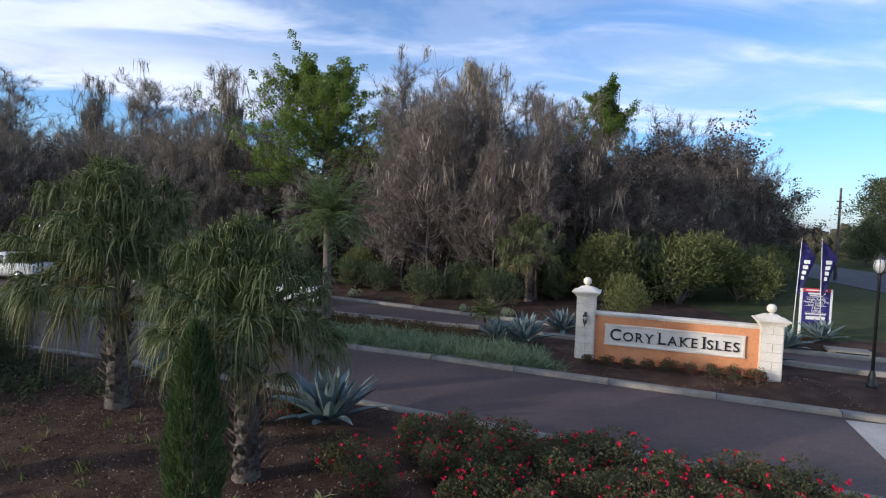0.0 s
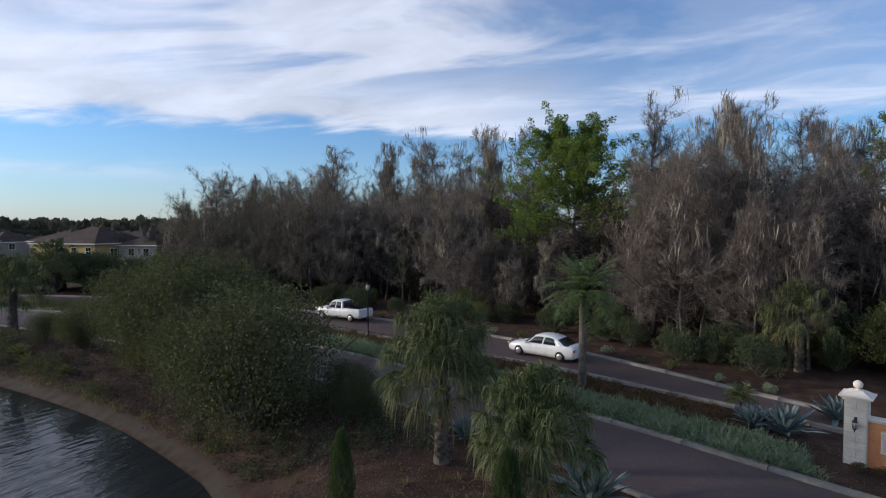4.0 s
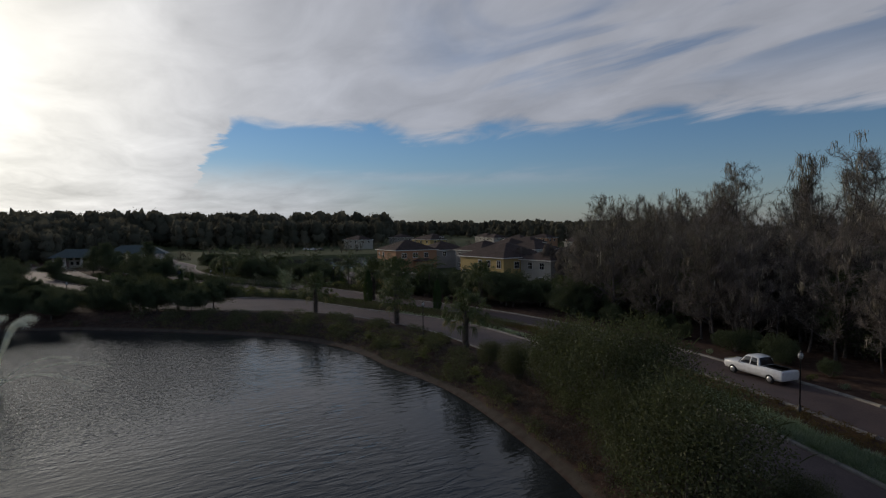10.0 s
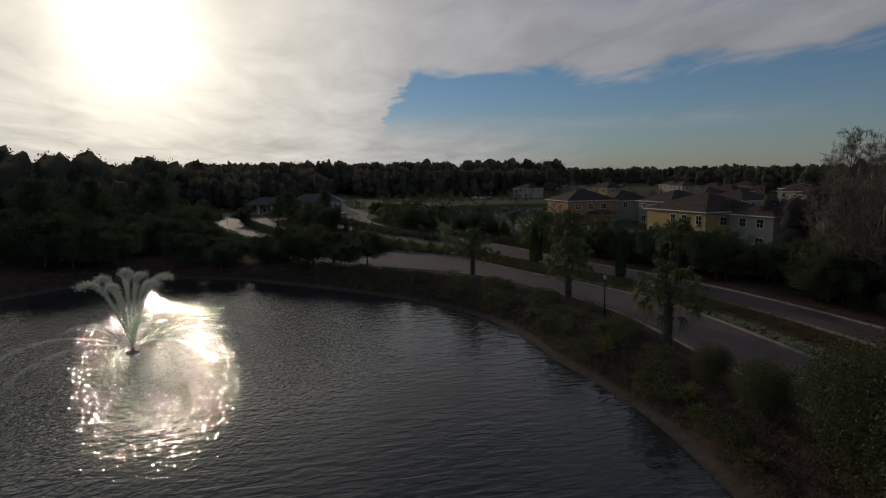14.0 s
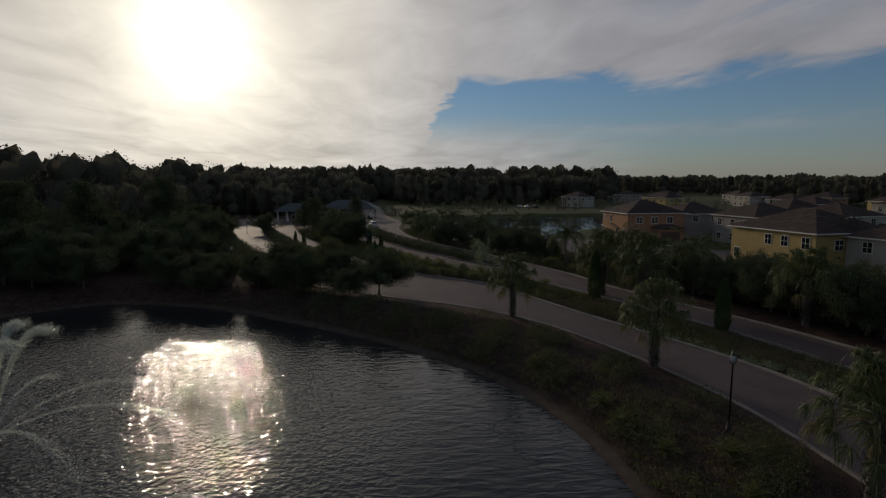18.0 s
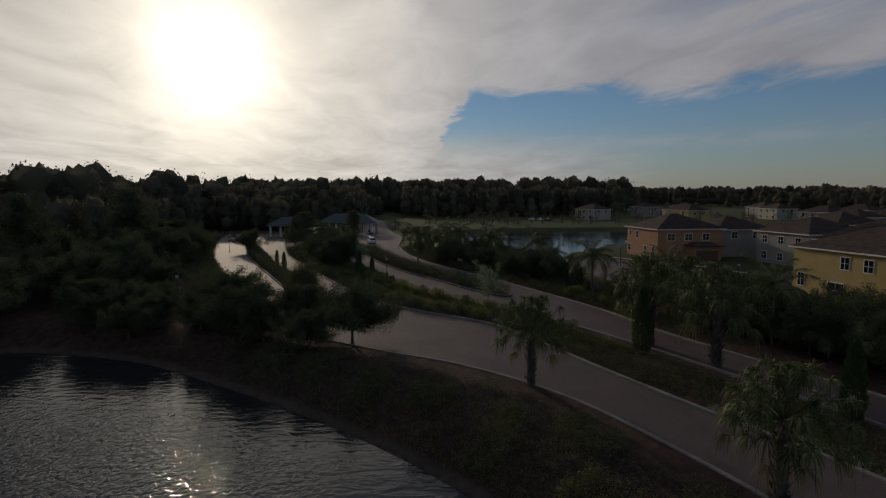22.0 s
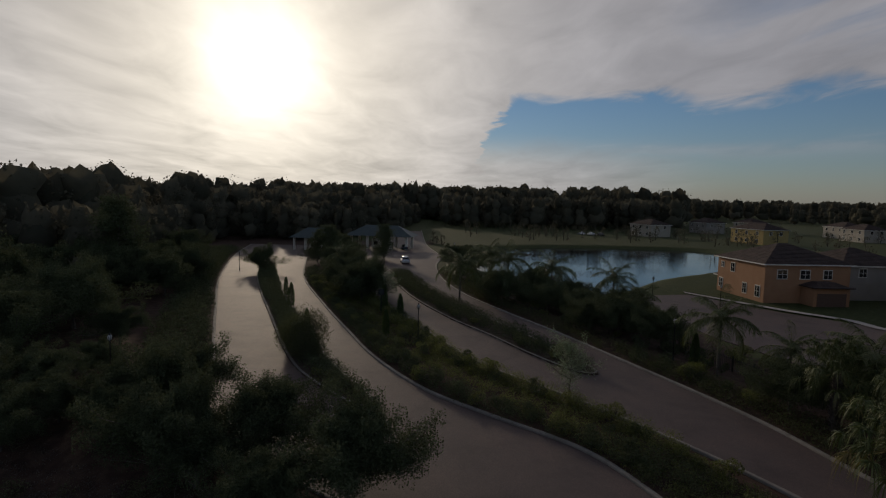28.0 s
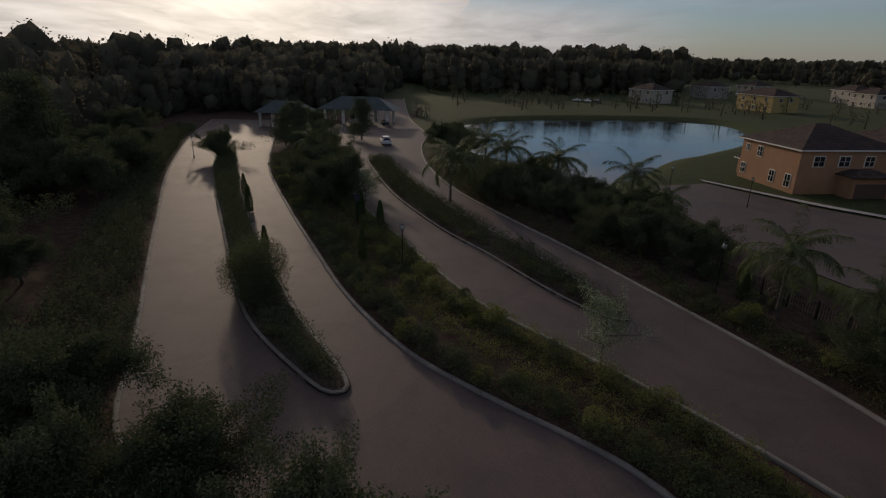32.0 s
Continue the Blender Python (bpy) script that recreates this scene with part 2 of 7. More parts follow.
def ground_mat():
    """Bark mulch, bare soil and mown grass, in patches across the land."""
    m = bpy.data.materials.new("ground")
    m.use_nodes = True
    N = Nodes(m.node_tree)
    tc = N.n("ShaderNodeTexCoord")
    obj = tc.outputs["Object"]
    big, mid, small = N.noise(obj, 0.12, 4.0), N.noise(obj, 1.3, 4.0), N.noise(obj, 30.0, 4.0, 0.75)
    mulch = N.ramp(N.math("ADD", N.math("MULTIPLY", mid, 0.45), N.math("MULTIPLY", small, 0.55)),
                   [(0.3, (0.02, 0.012, 0.009)), (0.5, (0.06, 0.036, 0.026)), (0.68, (0.13, 0.085, 0.06))])
    grass = N.ramp(N.math("ADD", N.math("MULTIPLY", mid, 0.5), N.math("MULTIPLY", small, 0.5)),
                   [(0.32, (0.028, 0.036, 0.012)), (0.52, (0.052, 0.064, 0.022)), (0.68, (0.09, 0.094, 0.038))])
    at = N.n("ShaderNodeAttribute")
    at.attribute_name = "lawn"
    f = N.math("ADD", at.outputs["Fac"], N.math("MULTIPLY", N.math("SUBTRACT", mid, 0.5), 0.7))
    f = N.math("ADD", f, N.math("MULTIPLY", N.math("SUBTRACT", big, 0.5), 0.3))
    colour = N.mix(N.smooth(f, 0.4, 0.6), mulch, grass)
    rim = N.n("ShaderNodeAttribute")
    rim.attribute_name = "shore"
    sand = N.ramp(N.math("ADD", N.math("MULTIPLY", mid, 0.5), N.math("MULTIPLY", small, 0.5)), [(0.35, (0.045, 0.036, 0.028)), (0.65, (0.1, 0.083, 0.066))])
    wet = N.math("ABSOLUTE", N.math("SUBTRACT", N.math("ADD", rim.outputs["Fac"], N.math("MULTIPLY", N.math("SUBTRACT", mid, 0.5), 0.9)), 0.3))
    colour = N.mix(N.smooth(wet, 0.15, 0.5), sand, colour)
    p = N.n("ShaderNodeBsdfPrincipled")
    N.l(colour, p.inputs["Base Color"])
    p.inputs["Roughness"].default_value = 0.95
    p.inputs["Specular IOR Level"].default_value = 0.15
    b = N.n("ShaderNodeBump")
    b.inputs["Strength"].default_value, b.inputs["Distance"].default_value = 0.7, 0.05
    N.l(small, b.inputs["Height"])
    N.l(b.outputs[0], p.inputs["Normal"])
    out = N.n("ShaderNodeOutputMaterial")
    N.l(p.outputs[0], out.inputs[0])
    return m


def water_mat(name, ripple, rough, stir=None):
    """Water with long crests; where falling spray stirs it, short steep ripples spread over them."""
    m = bpy.data.materials.new(name)
    m.use_nodes = True
    N = Nodes(m.node_tree)
    tc = N.n("ShaderNodeTexCoord")
    obj = tc.outputs["Object"]
    mp = N.n("ShaderNodeMapping")
    mp.inputs["Rotation"].default_value = (0, 0, radians(28))
    mp.inputs["Scale"].default_value = (1.0, 0.3, 1.0)
    N.l(obj, mp.inputs[0])
    crest = N.noise(mp.outputs[0], 1.9, 2.0, 0.5, 0.5)
    calm = N.smooth(N.noise(obj, 0.07, 2.0), 0.35, 0.65)
    h = N.math("MULTIPLY", crest, N.math("ADD", 0.8, N.math("MULTIPLY", calm, 1.3)))
    if stir:
        d = N.n("ShaderNodeVectorMath", op="DISTANCE")
        N.l(obj, d.inputs[0])
        d.inputs[1].default_value = stir
        near = N.math("SUBTRACT", 1.0, N.smooth(d.outputs["Value"], 9.0, 28.0))
        chop = N.noise(obj, 3.0, 2.0, 0.5, 0.3)
        h = N.math("ADD", h, N.math("MULTIPLY", chop, N.math("ADD", 0.2, N.math("MULTIPLY", near, 4.6))))
    p = N.n("ShaderNodeBsdfPrincipled")
    p.inputs["Base Color"].default_value = (0.022, 0.025, 0.026, 1)
    p.inputs["Roughness"].default_value = rough
    p.inputs["IOR"].default_value = 1.33
    b = N.n("ShaderNodeBump")
    b.inputs["Strength"].default_value, b.inputs["Distance"].default_value = ripple, 0.2
    N.l(h, b.inputs["Height"])
    N.l(b.outputs[0], p.inputs["Normal"])
    out = N.n("ShaderNodeOutputMaterial")
    N.l(p.outputs[0], out.inputs[0])
    return m


def paver_mat():
    """Small mauve-brown pavers worn by wheels."""
    m = bpy.data.materials.new("road_pavers")
    m.use_nodes = True
    N = Nodes(m.node_tree)
    tc = N.n("ShaderNodeTexCoord")
    br = N.n("ShaderNodeTexBrick")
    br.inputs["Scale"].default_value = 5.0
    br.inputs["Mortar Size"].default_value = 0.012
    br.inputs["Color1"].default_value, br.inputs["Color2"].default_value = (0.118, 0.085, 0.077, 1), (0.09, 0.064, 0.06, 1)
    br.inputs["Mortar"].default_value = (0.055, 0.042, 0.038, 1)
    N.l(tc.outputs["Object"], br.inputs["Vector"])
    big = N.noise(tc.outputs["Object"], 0.25, 5.0, 0.65, 0.5)
    small = N.noise(tc.outputs["Object"], 30.0, 3.0, 0.6)
    stain = N.ramp(big, [(0.3, (0.72, 0.72, 0.76)), (0.5, (1.0, 1.0, 1.0)), (0.72, (1.22, 1.16, 1.12))])
    grain = N.ramp(small, [(0.3, (0.8, 0.8, 0.8)), (0.7, (1.15, 1.15, 1.15))])
    colour = N.mix(1.0, N.mix(1.0, br.outputs["Color"], stain, "MULTIPLY"), grain, "MULTIPLY")
    p = N.n("ShaderNodeBsdfPrincipled")
    N.l(colour, p.inputs["Base Color"])
    p.inputs["Roughness"].default_value = 0.7
    p.inputs["Specular IOR Level"].default_value = 0.28
    b = N.n("ShaderNodeBump")
    b.inputs["Strength"].default_value, b.inputs["Distance"].default_value = 0.35, 0.01
    N.l(N.math("SUBTRACT", small, br.outputs["Fac"]), b.inputs["Height"])
    N.l(b.outputs[0], p.inputs["Normal"])
    out = N.n("ShaderNodeOutputMaterial")
    N.l(p.outputs[0], out.inputs[0])
    return m


GROUND, WATER, CALM, PAVERS = ground_mat(), water_mat("pond_water", 0.2, 0.04, (-62.8, -20.6, -1.55)), water_mat("lake_water", 0.06, 0.03), paver_mat()
ASPHALT = surface("asphalt", [(0.05, 0.05, 0.055), (0.09, 0.09, 0.095)], 0.85, 0.4, 40.0, 0.3)
CONCRETE = surface("kerb_concrete", [(0.13, 0.118, 0.1), (0.2, 0.182, 0.158), (0.26, 0.238, 0.205)], 0.85, 0.9, 25.0, 0.3)
WALK = surface("pavement_concrete", [(0.3, 0.28, 0.26), (0.46, 0.43, 0.4)], 0.85, 0.6, 25.0, 0.2)
BARK = surface("bark", [(0.05, 0.04, 0.032), (0.12, 0.1, 0.085), (0.2, 0.175, 0.15)], 0.95, 2.0, 9.0, 0.8)
BARE = surface("bare_twigs", [(0.045, 0.037, 0.034), (0.09, 0.076, 0.069), (0.17, 0.148, 0.135)], 0.95, 0.5, 12.0, 0.4)
MOSS = leaf("hanging_moss", [(0.15, 0.125, 0.1), (0.3, 0.26, 0.21), (0.46, 0.4, 0.33)], 0.9, 0.2, 0.1)
TWIG = leaf("twig_haze", [(0.085, 0.068, 0.066), (0.17, 0.138, 0.13), (0.3, 0.255, 0.235)], 0.95, 0.15, 0.05)
L_MAPLE = leaf("spring_leaves", [(0.06, 0.1, 0.02), (0.115, 0.18, 0.035), (0.19, 0.26, 0.065)], 0.5, 0.4)
# thicket brown with the gloom between the trees put into its colour
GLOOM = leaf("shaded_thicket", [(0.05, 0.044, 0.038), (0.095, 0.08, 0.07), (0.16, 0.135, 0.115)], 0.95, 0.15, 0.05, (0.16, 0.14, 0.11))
L_DARK = leaf("evergreen_leaves", [(0.044, 0.056, 0.032), (0.078, 0.096, 0.052), (0.125, 0.146, 0.078)], 0.75, 0.2, 0.04, (0.14, 0.15, 0.06))
L_BANK = leaf("bank_shrub_leaves", [(0.044, 0.05, 0.028), (0.085, 0.09, 0.05), (0.15, 0.148, 0.085)], 0.75, 0.15, 0.05)
L_OLIVE = leaf("olive_leaves", [(0.06, 0.068, 0.024), (0.12, 0.13, 0.05), (0.215, 0.21, 0.09)], 0.55, 0.3)
L_WOOD = leaf("far_foliage", [(0.058, 0.058, 0.042), (0.105, 0.1, 0.07), (0.16, 0.148, 0.105)], 0.9, 0.3, 0.03, (0.16, 0.14, 0.1))
L_PALM = leaf("palm_blades", [(0.034, 0.05, 0.018), (0.085, 0.108, 0.038), (0.2, 0.2, 0.095)], 0.55, 0.12, 0.2)
L_DRY = leaf("dry_palm_blades", [(0.13, 0.1, 0.05), (0.22, 0.17, 0.08), (0.3, 0.25, 0.12)], 0.6, 0.25)
L_DATE = leaf("date_palm_leaflets", [(0.065, 0.098, 0.036), (0.111, 0.163, 0.065), (0.182, 0.234, 0.104)], 0.45, 0.3, 0.4)
L_CYP = leaf("cypress_tufts", [(0.028, 0.055, 0.022), (0.052, 0.09, 0.036), (0.09, 0.14, 0.06)], 0.6, 0.15)
L_ROSE = leaf("rose_leaves", [(0.038, 0.04, 0.024), (0.07, 0.075, 0.04), (0.13, 0.1, 0.065)], 0.5, 0.25)
PETAL = leaf("red_petals", [(0.36, 0.006, 0.03), (0.55, 0.012, 0.05), (0.68, 0.03, 0.085)], 0.7, 0.0, 0.05)
L_STRAP = leaf("strap_leaves", [(0.12, 0.165, 0.095), (0.22, 0.28, 0.17), (0.36, 0.42, 0.28)], 0.45, 0.25, 0.4)
L_BRONZE = leaf("bronze_leaves", [(0.06, 0.03, 0.018), (0.1, 0.055, 0.03), (0.15, 0.09, 0.05)], 0.6, 0.25)
AGAVE = surface("agave_skin", [(0.075, 0.11, 0.115), (0.13, 0.175, 0.175), (0.2, 0.25, 0.24)], 0.5, 2.0, 10.0, 0.1, island=0.5)
STONE = surface("cream_stone", [(0.55, 0.49, 0.4), (0.68, 0.62, 0.53), (0.76, 0.71, 0.62)], 0.85, 1.4, 14.0, 0.25)
JOINT = surface("stone_joint", [(0.36, 0.32, 0.27), (0.46, 0.41, 0.35)], 0.95, 3.0, 10.0, 0.2)
TERRA = surface("terracotta_stucco", [(0.5, 0.2, 0.085), (0.6, 0.26, 0.115), (0.66, 0.32, 0.16)], 0.9, 0.9, 22.0, 0.3)
PANEL = surface("pale_sign_panel", [(0.62, 0.58, 0.52), (0.72, 0.68, 0.62)], 0.8, 2.0, 14.0, 0.15)
BLACK = plain("black_metal", (0.012, 0.012, 0.013), 0.45)
LETTER = plain("dark_bronze_letters", (0.02, 0.016, 0.014), 0.45)
LAMPGLASS = glass("lamp_glass", (0.42, 0.42, 0.4), 0.15)
WHITE = plain("white_paint", (0.78, 0.77, 0.74), 0.5)
NAVY = plain("navy_cloth", (0.03, 0.025, 0.16), 0.7)
REDP = plain("red_sign_paint", (0.5, 0.03, 0.05), 0.6)
ROOF = surface("brown_roof_tiles", [(0.032, 0.021, 0.018), (0.06, 0.039, 0.032), (0.09, 0.06, 0.048)], 0.85, 0.8, 14.0, 0.5)
ROOFG = surface("teal_metal_roof", [(0.03, 0.05, 0.052), (0.05, 0.078, 0.078)], 0.6, 0.5, 12.0, 0.2)
ORANGE = surface("orange_stucco", [(0.34, 0.18, 0.095), (0.41, 0.23, 0.13)], 0.9, 0.5, 30.0, 0.2)
YELLOW = surface("yellow_stucco", [(0.4, 0.29, 0.11), (0.47, 0.35, 0.145)], 0.9, 0.5, 30.0, 0.2)
GREIGE = surface("greige_stucco", [(0.25, 0.23, 0.2), (0.32, 0.29, 0.26)], 0.9, 0.5, 30.0, 0.2)
CREAM = surface("cream_stucco", [(0.36, 0.33, 0.27), (0.45, 0.41, 0.34)], 0.9, 0.5, 30.0, 0.2)
TRIM = plain("white_trim", (0.7, 0.67, 0.6), 0.6)
# garage door brown, dark because the shade on that side is in the colour
DOORS = plain("shade_brown_garage", (0.13, 0.08, 0.06), 0.6)
PANE = glass("dark_window_glass", (0.015, 0.017, 0.02), 0.06)
CARWHITE = plain("white_car_paint", (0.74, 0.74, 0.73), 0.25)
CARDARK = plain("dark_car_paint", (0.04, 0.045, 0.05), 0.25)
TYRE = plain("tyre_rubber", (0.015, 0.015, 0.015), 0.85)
CHROME = plain("wheel_metal", (0.5, 0.5, 0.5), 0.3, 0.8)
CHIPS = surface("bark_chips", [(0.03, 0.018, 0.013), (0.09, 0.055, 0.04), (0.2, 0.14, 0.1)], 0.95, 2.0, 8.0, 0.0, island=0.8)
SPRAY = leaf("fountain_spray", [(0.75, 0.78, 0.8), (0.85, 0.87, 0.88)], 0.25, 0.6, 0.6)
TAIL = plain("red_lamp", (0.4, 0.01, 0.01), 0.3)


# ---- geometry helpers ----
RNG = np.random.default_rng(7)


def mk(name, V, Q, mat=None, smooth=False):
    """A mesh from arrays of places and of faces with equal corner counts."""
    V, Q = np.asarray(V, np.float32).reshape(-1, 3), np.asarray(Q, np.int32)
    me = bpy.data.meshes.new(name)
    me.vertices.add(len(V))
    me.vertices.foreach_set("co", V.ravel())
    me.loops.add(Q.size)
    me.loops.foreach_set("vertex_index", Q.ravel())
    me.polygons.add(len(Q))
    me.polygons.foreach_set("loop_start", np.arange(0, Q.size, Q.shape[1], dtype=np.int32))
    if smooth:
        me.polygons.foreach_set("use_smooth", np.ones(len(Q), bool))
    me.update(calc_edges=True)
    if mat:
        me.materials.append(mat)
    return me


MASSES = {"twig_haze", "moss", "foliage", "crown", "boots", "blossom", "spray"}


def link(name, me, parent=None, label="", **tags):
    ob = new(name, me)
    if name in MASSES:
        ob["kind"] = "stuff"
    if parent:
        ob.parent = parent
    if label or tags:
        tagged(ob, label, **tags)
    return ob


def part(name, bm, mat, parent, label=""):
    """Links a bmesh as one mesh object under a thing or a part."""
    me = bpy.data.meshes.new(name)
    bm.to_mesh(me)
    bm.free()
    me.materials.append(mat)
    return link(name, me, parent, label)


def thing(name, label, category, m=None, group="", kind=""):
    ob = new(name)
    ob.empty_display_size = 0.3
    if m is not None:
        ob.matrix_basis = m
    return tagged(ob, label, category, group, kind)


def add_box(bm, c, s, rz=0.0, bevel=0.0, taper=1.0):
    geo = bmesh.ops.create_cube(bm, size=1.0)["verts"]
    for v in geo:
        k = taper if v.co.z > 0 else 1.0
        v.co = Vector((v.co.x * s[0] * k, v.co.y * s[1] * k, v.co.z * s[2]))
    if bevel:
        edges = list({e for v in geo for e in v.link_edges})
        r = bmesh.ops.bevel(bm, geom=edges, offset=bevel, segments=2, profile=0.6, affect="EDGES")
        geo = list({v for f in r["faces"] for v in f.verts} | {v for v in geo if v.is_valid})
        geo = [v for v in geo if v.is_valid]
    bmesh.ops.transform(bm, matrix=pose(*c, 0, 0, rz), verts=geo)
    return geo


def box_bm(c, s, rz=0.0, bevel=0.0, taper=1.0):
    bm = bmesh.new()
    add_box(bm, c, s, rz, bevel, taper)
    return bm


def add_lathe(bm, profile, sides=12, at=(0, 0, 0)):
    rings = []
    for r, z in profile:
        rings.append([bm.verts.new((at[0] + r * math.cos(2 * math.pi * i / sides), at[1] + r * math.sin(2 * math.pi * i / sides), at[2] + z)) for i in range(sides)])
    for a, b in zip(rings, rings[1:]):
        for i in range(sides):
            f = bm.faces.new((a[i], a[(i + 1) % sides], b[(i + 1) % sides], b[i]))
            f.smooth = True
    bm.faces.new(rings[0][::-1])
    bm.faces.new(rings[-1])
    return bm


def lathe(profile, sides=12, at=(0, 0, 0)):
    return add_lathe(bmesh.new(), profile, sides, at)


def tubes(segs, sides=5):
    """Tapered tubes from rows of start, end, radius at both."""
    S = np.asarray(segs, float)
    a, b, ra, rb = S[:, 0:3], S[:, 3:6], S[:, 6], S[:, 7]
    d = b - a
    d /= np.linalg.norm(d, axis=1, keepdims=True) + 1e-9
    ref = np.where(np.abs(d[:, 2:3]) > 0.9, [[1.0, 0, 0]], [[0, 0, 1.0]])
    u = np.cross(d, ref)
    u /= np.linalg.norm(u, axis=1, keepdims=True) + 1e-9
    v = np.cross(d, u)
    n = len(S)
    ang = np.arange(sides) * 2 * np.pi / sides
    ring = u[:, None, :] * np.cos(ang)[None, :, None] + v[:, None, :] * np.sin(ang)[None, :, None]
    lo = a[:, None, :] + ring * ra[:, None, None]
    hi = b[:, None, :] + ring * rb[:, None, None]
    V = np.concatenate([lo, hi], 1).reshape(-1, 3)
    base = (np.arange(n) * 2 * sides)[:, None]
    i = np.arange(sides)
    j = (i + 1) % sides
    Q = np.stack([base + i, base + j, base + sides + j, base + sides + i], -1).reshape(-1, 4)
    return V, Q


def blades(P, D, L, W, droop=0.3, nseg=3, tip=0.12, roll=None, rng=None, power=2.0, reach=1.0):
    """Tapering strips that start at P along D and bend down."""
    rng = rng or RNG
    P, D = np.asarray(P, float), np.asarray(D, float)
    n = len(P)
    L, W, droop = [np.broadcast_to(np.asarray(q, float), n) for q in (L, W, droop)]
    D = D / (np.linalg.norm(D, axis=1, keepdims=True) + 1e-9)
    side = np.cross(D, rng.normal(size=(n, 3)) * (0.35 if roll is None else roll) + [0, 0, 1.0])
    side /= np.linalg.norm(side, axis=1, keepdims=True) + 1e-9
    V = np.zeros((n, nseg + 1, 2, 3))
    for k in range(nseg + 1):
        s = k / nseg
        c = P + D * (L * (s - (1 - reach) * s * s))[:, None]
        c[:, 2] -= droop * L * s ** power
        w = W * (0.55 + 0.45 * min(1, 4 * s)) * (1 - s ** 2.2 * (1 - tip)) * 0.5
        V[:, k, 0], V[:, k, 1] = c - side * w[:, None], c + side * w[:, None]
    base = (np.arange(n) * (nseg + 1) * 2)[:, None]
    k = np.arange(nseg)
    Q = np.stack([base + 2 * k, base + 2 * k + 1, base + 2 * k + 3, base + 2 * k + 2], -1).reshape(-1, 4)
    return V.reshape(-1, 3), Q


def cards(C, size, aspect=0.55, flat=0.0, rng=None):
    """Small pointed leaves, turned at random, round the places C."""
    rng = rng or RNG
    C = np.asarray(C, float)
    n = len(C)
    size = np.broadcast_to(np.asarray(size, float), n)
    a = rng.normal(size=(n, 3))
    a[:, 2] *= 1 - flat
    a /= np.linalg.norm(a, axis=1, keepdims=True) + 1e-9
    b = np.cross(a, rng.normal(size=(n, 3)))
    b /= np.linalg.norm(b, axis=1, keepdims=True) + 1e-9
    h = size[:, None] * 0.5
    V = np.stack([C - a * h, C + b * h * aspect - a * h * 0.1, C + a * h, C - b * h * aspect - a * h * 0.1], 1)
    Q = np.arange(4 * n).reshape(n, 4)
    return V.reshape(-1, 3), Q


def merge(*pairs):
    Vs, Qs, k = [], [], 0
    for V, Q in pairs:
        Vs.append(V)
        Qs.append(Q + k)
        k += len(V)
    return np.concatenate(Vs), np.concatenate(Qs)


def spline(pts, step=1.5):
    """A smooth line through the points, with even steps."""
    P = np.asarray(pts, float)
    P = np.vstack([2 * P[0] - P[1], P, 2 * P[-1] - P[-2]])
    out = []
    for i in range(1, len(P) - 2):
        p0, p1, p2, p3 = P[i - 1:i + 3]
        n = max(2, int(np.linalg.norm(p2 - p1) / step))
        for k in range(n):
            t = k / n
            out.append(0.5 * (2 * p1 + (p2 - p0) * t + (2 * p0 - 5 * p1 + 4 * p2 - p3) * t * t + (3 * p1 - p0 - 3 * p2 + p3) * t ** 3))
    out.append(P[-2])
    return np.array(out)


def even(line, n):
    d = np.r_[0, np.cumsum(np.linalg.norm(np.diff(line, axis=0), axis=1))]
    s = np.linspace(0, d[-1], n)
    return np.stack([np.interp(s, d, line[:, i]) for i in range(line.shape[1])], 1)


def sdist(X, Y, poly):
    """Signed distance to a polygon, minus inside."""
    P = np.asarray(poly, float)
    A, B = P, np.roll(P, -1, 0)
    shape, x, y = X.shape, X.ravel(), Y.ravel()
    out = np.empty(len(x))
    for i in range(0, len(x), 2000):
        u, v = x[i:i + 2000, None], y[i:i + 2000, None]
        dx, dy = (B - A)[None, :, 0], (B - A)[None, :, 1]
        t = np.clip(((u - A[:, 0]) * dx + (v - A[:, 1]) * dy) / (dx * dx + dy * dy + 1e-9), 0, 1)
        d = ((u - A[:, 0] - t * dx) ** 2 + (v - A[:, 1] - t * dy) ** 2).min(1)
        c = ((A[:, 1] > v) != (B[:, 1] > v)) & (u < dx * (v - A[:, 1]) / np.where(dy == 0, 1e-9, dy) + A[:, 0])
        out[i:i + 2000] = np.sqrt(d) * np.where(c.sum(1) % 2, -1, 1)
    return out.reshape(shape)


def sstep(v, lo, hi):
    t = np.clip((v - lo) / (hi - lo), 0, 1)
    return t * t * (3 - 2 * t)


# ---- plan: road edges, islands, ponds (metres) ----
S_OUT = spline([(34, -4), (16, 4.6), (6, 9.3), (0, 12.2), (-3.5, 13.8), (-11.5, 17.3), (-18, 19.4), (-26, 20.9), (-36, 21.8), (-46, 22.1),
                (-57, 22.3), (-62, 21.9), (-66.5, 20.8), (-71.6, 19.2), (-79, 16), (-84, 12.5), (-88.5, 7.8), (-90.8, 4), (-93.6, 0),
                (-98, -6), (-103, -11.2), (-111.6, -14.8), (-126.8, -21.5), (-139.4, -26.9), (-164, -37.2), (-201, -49.6), (-235, -58)])
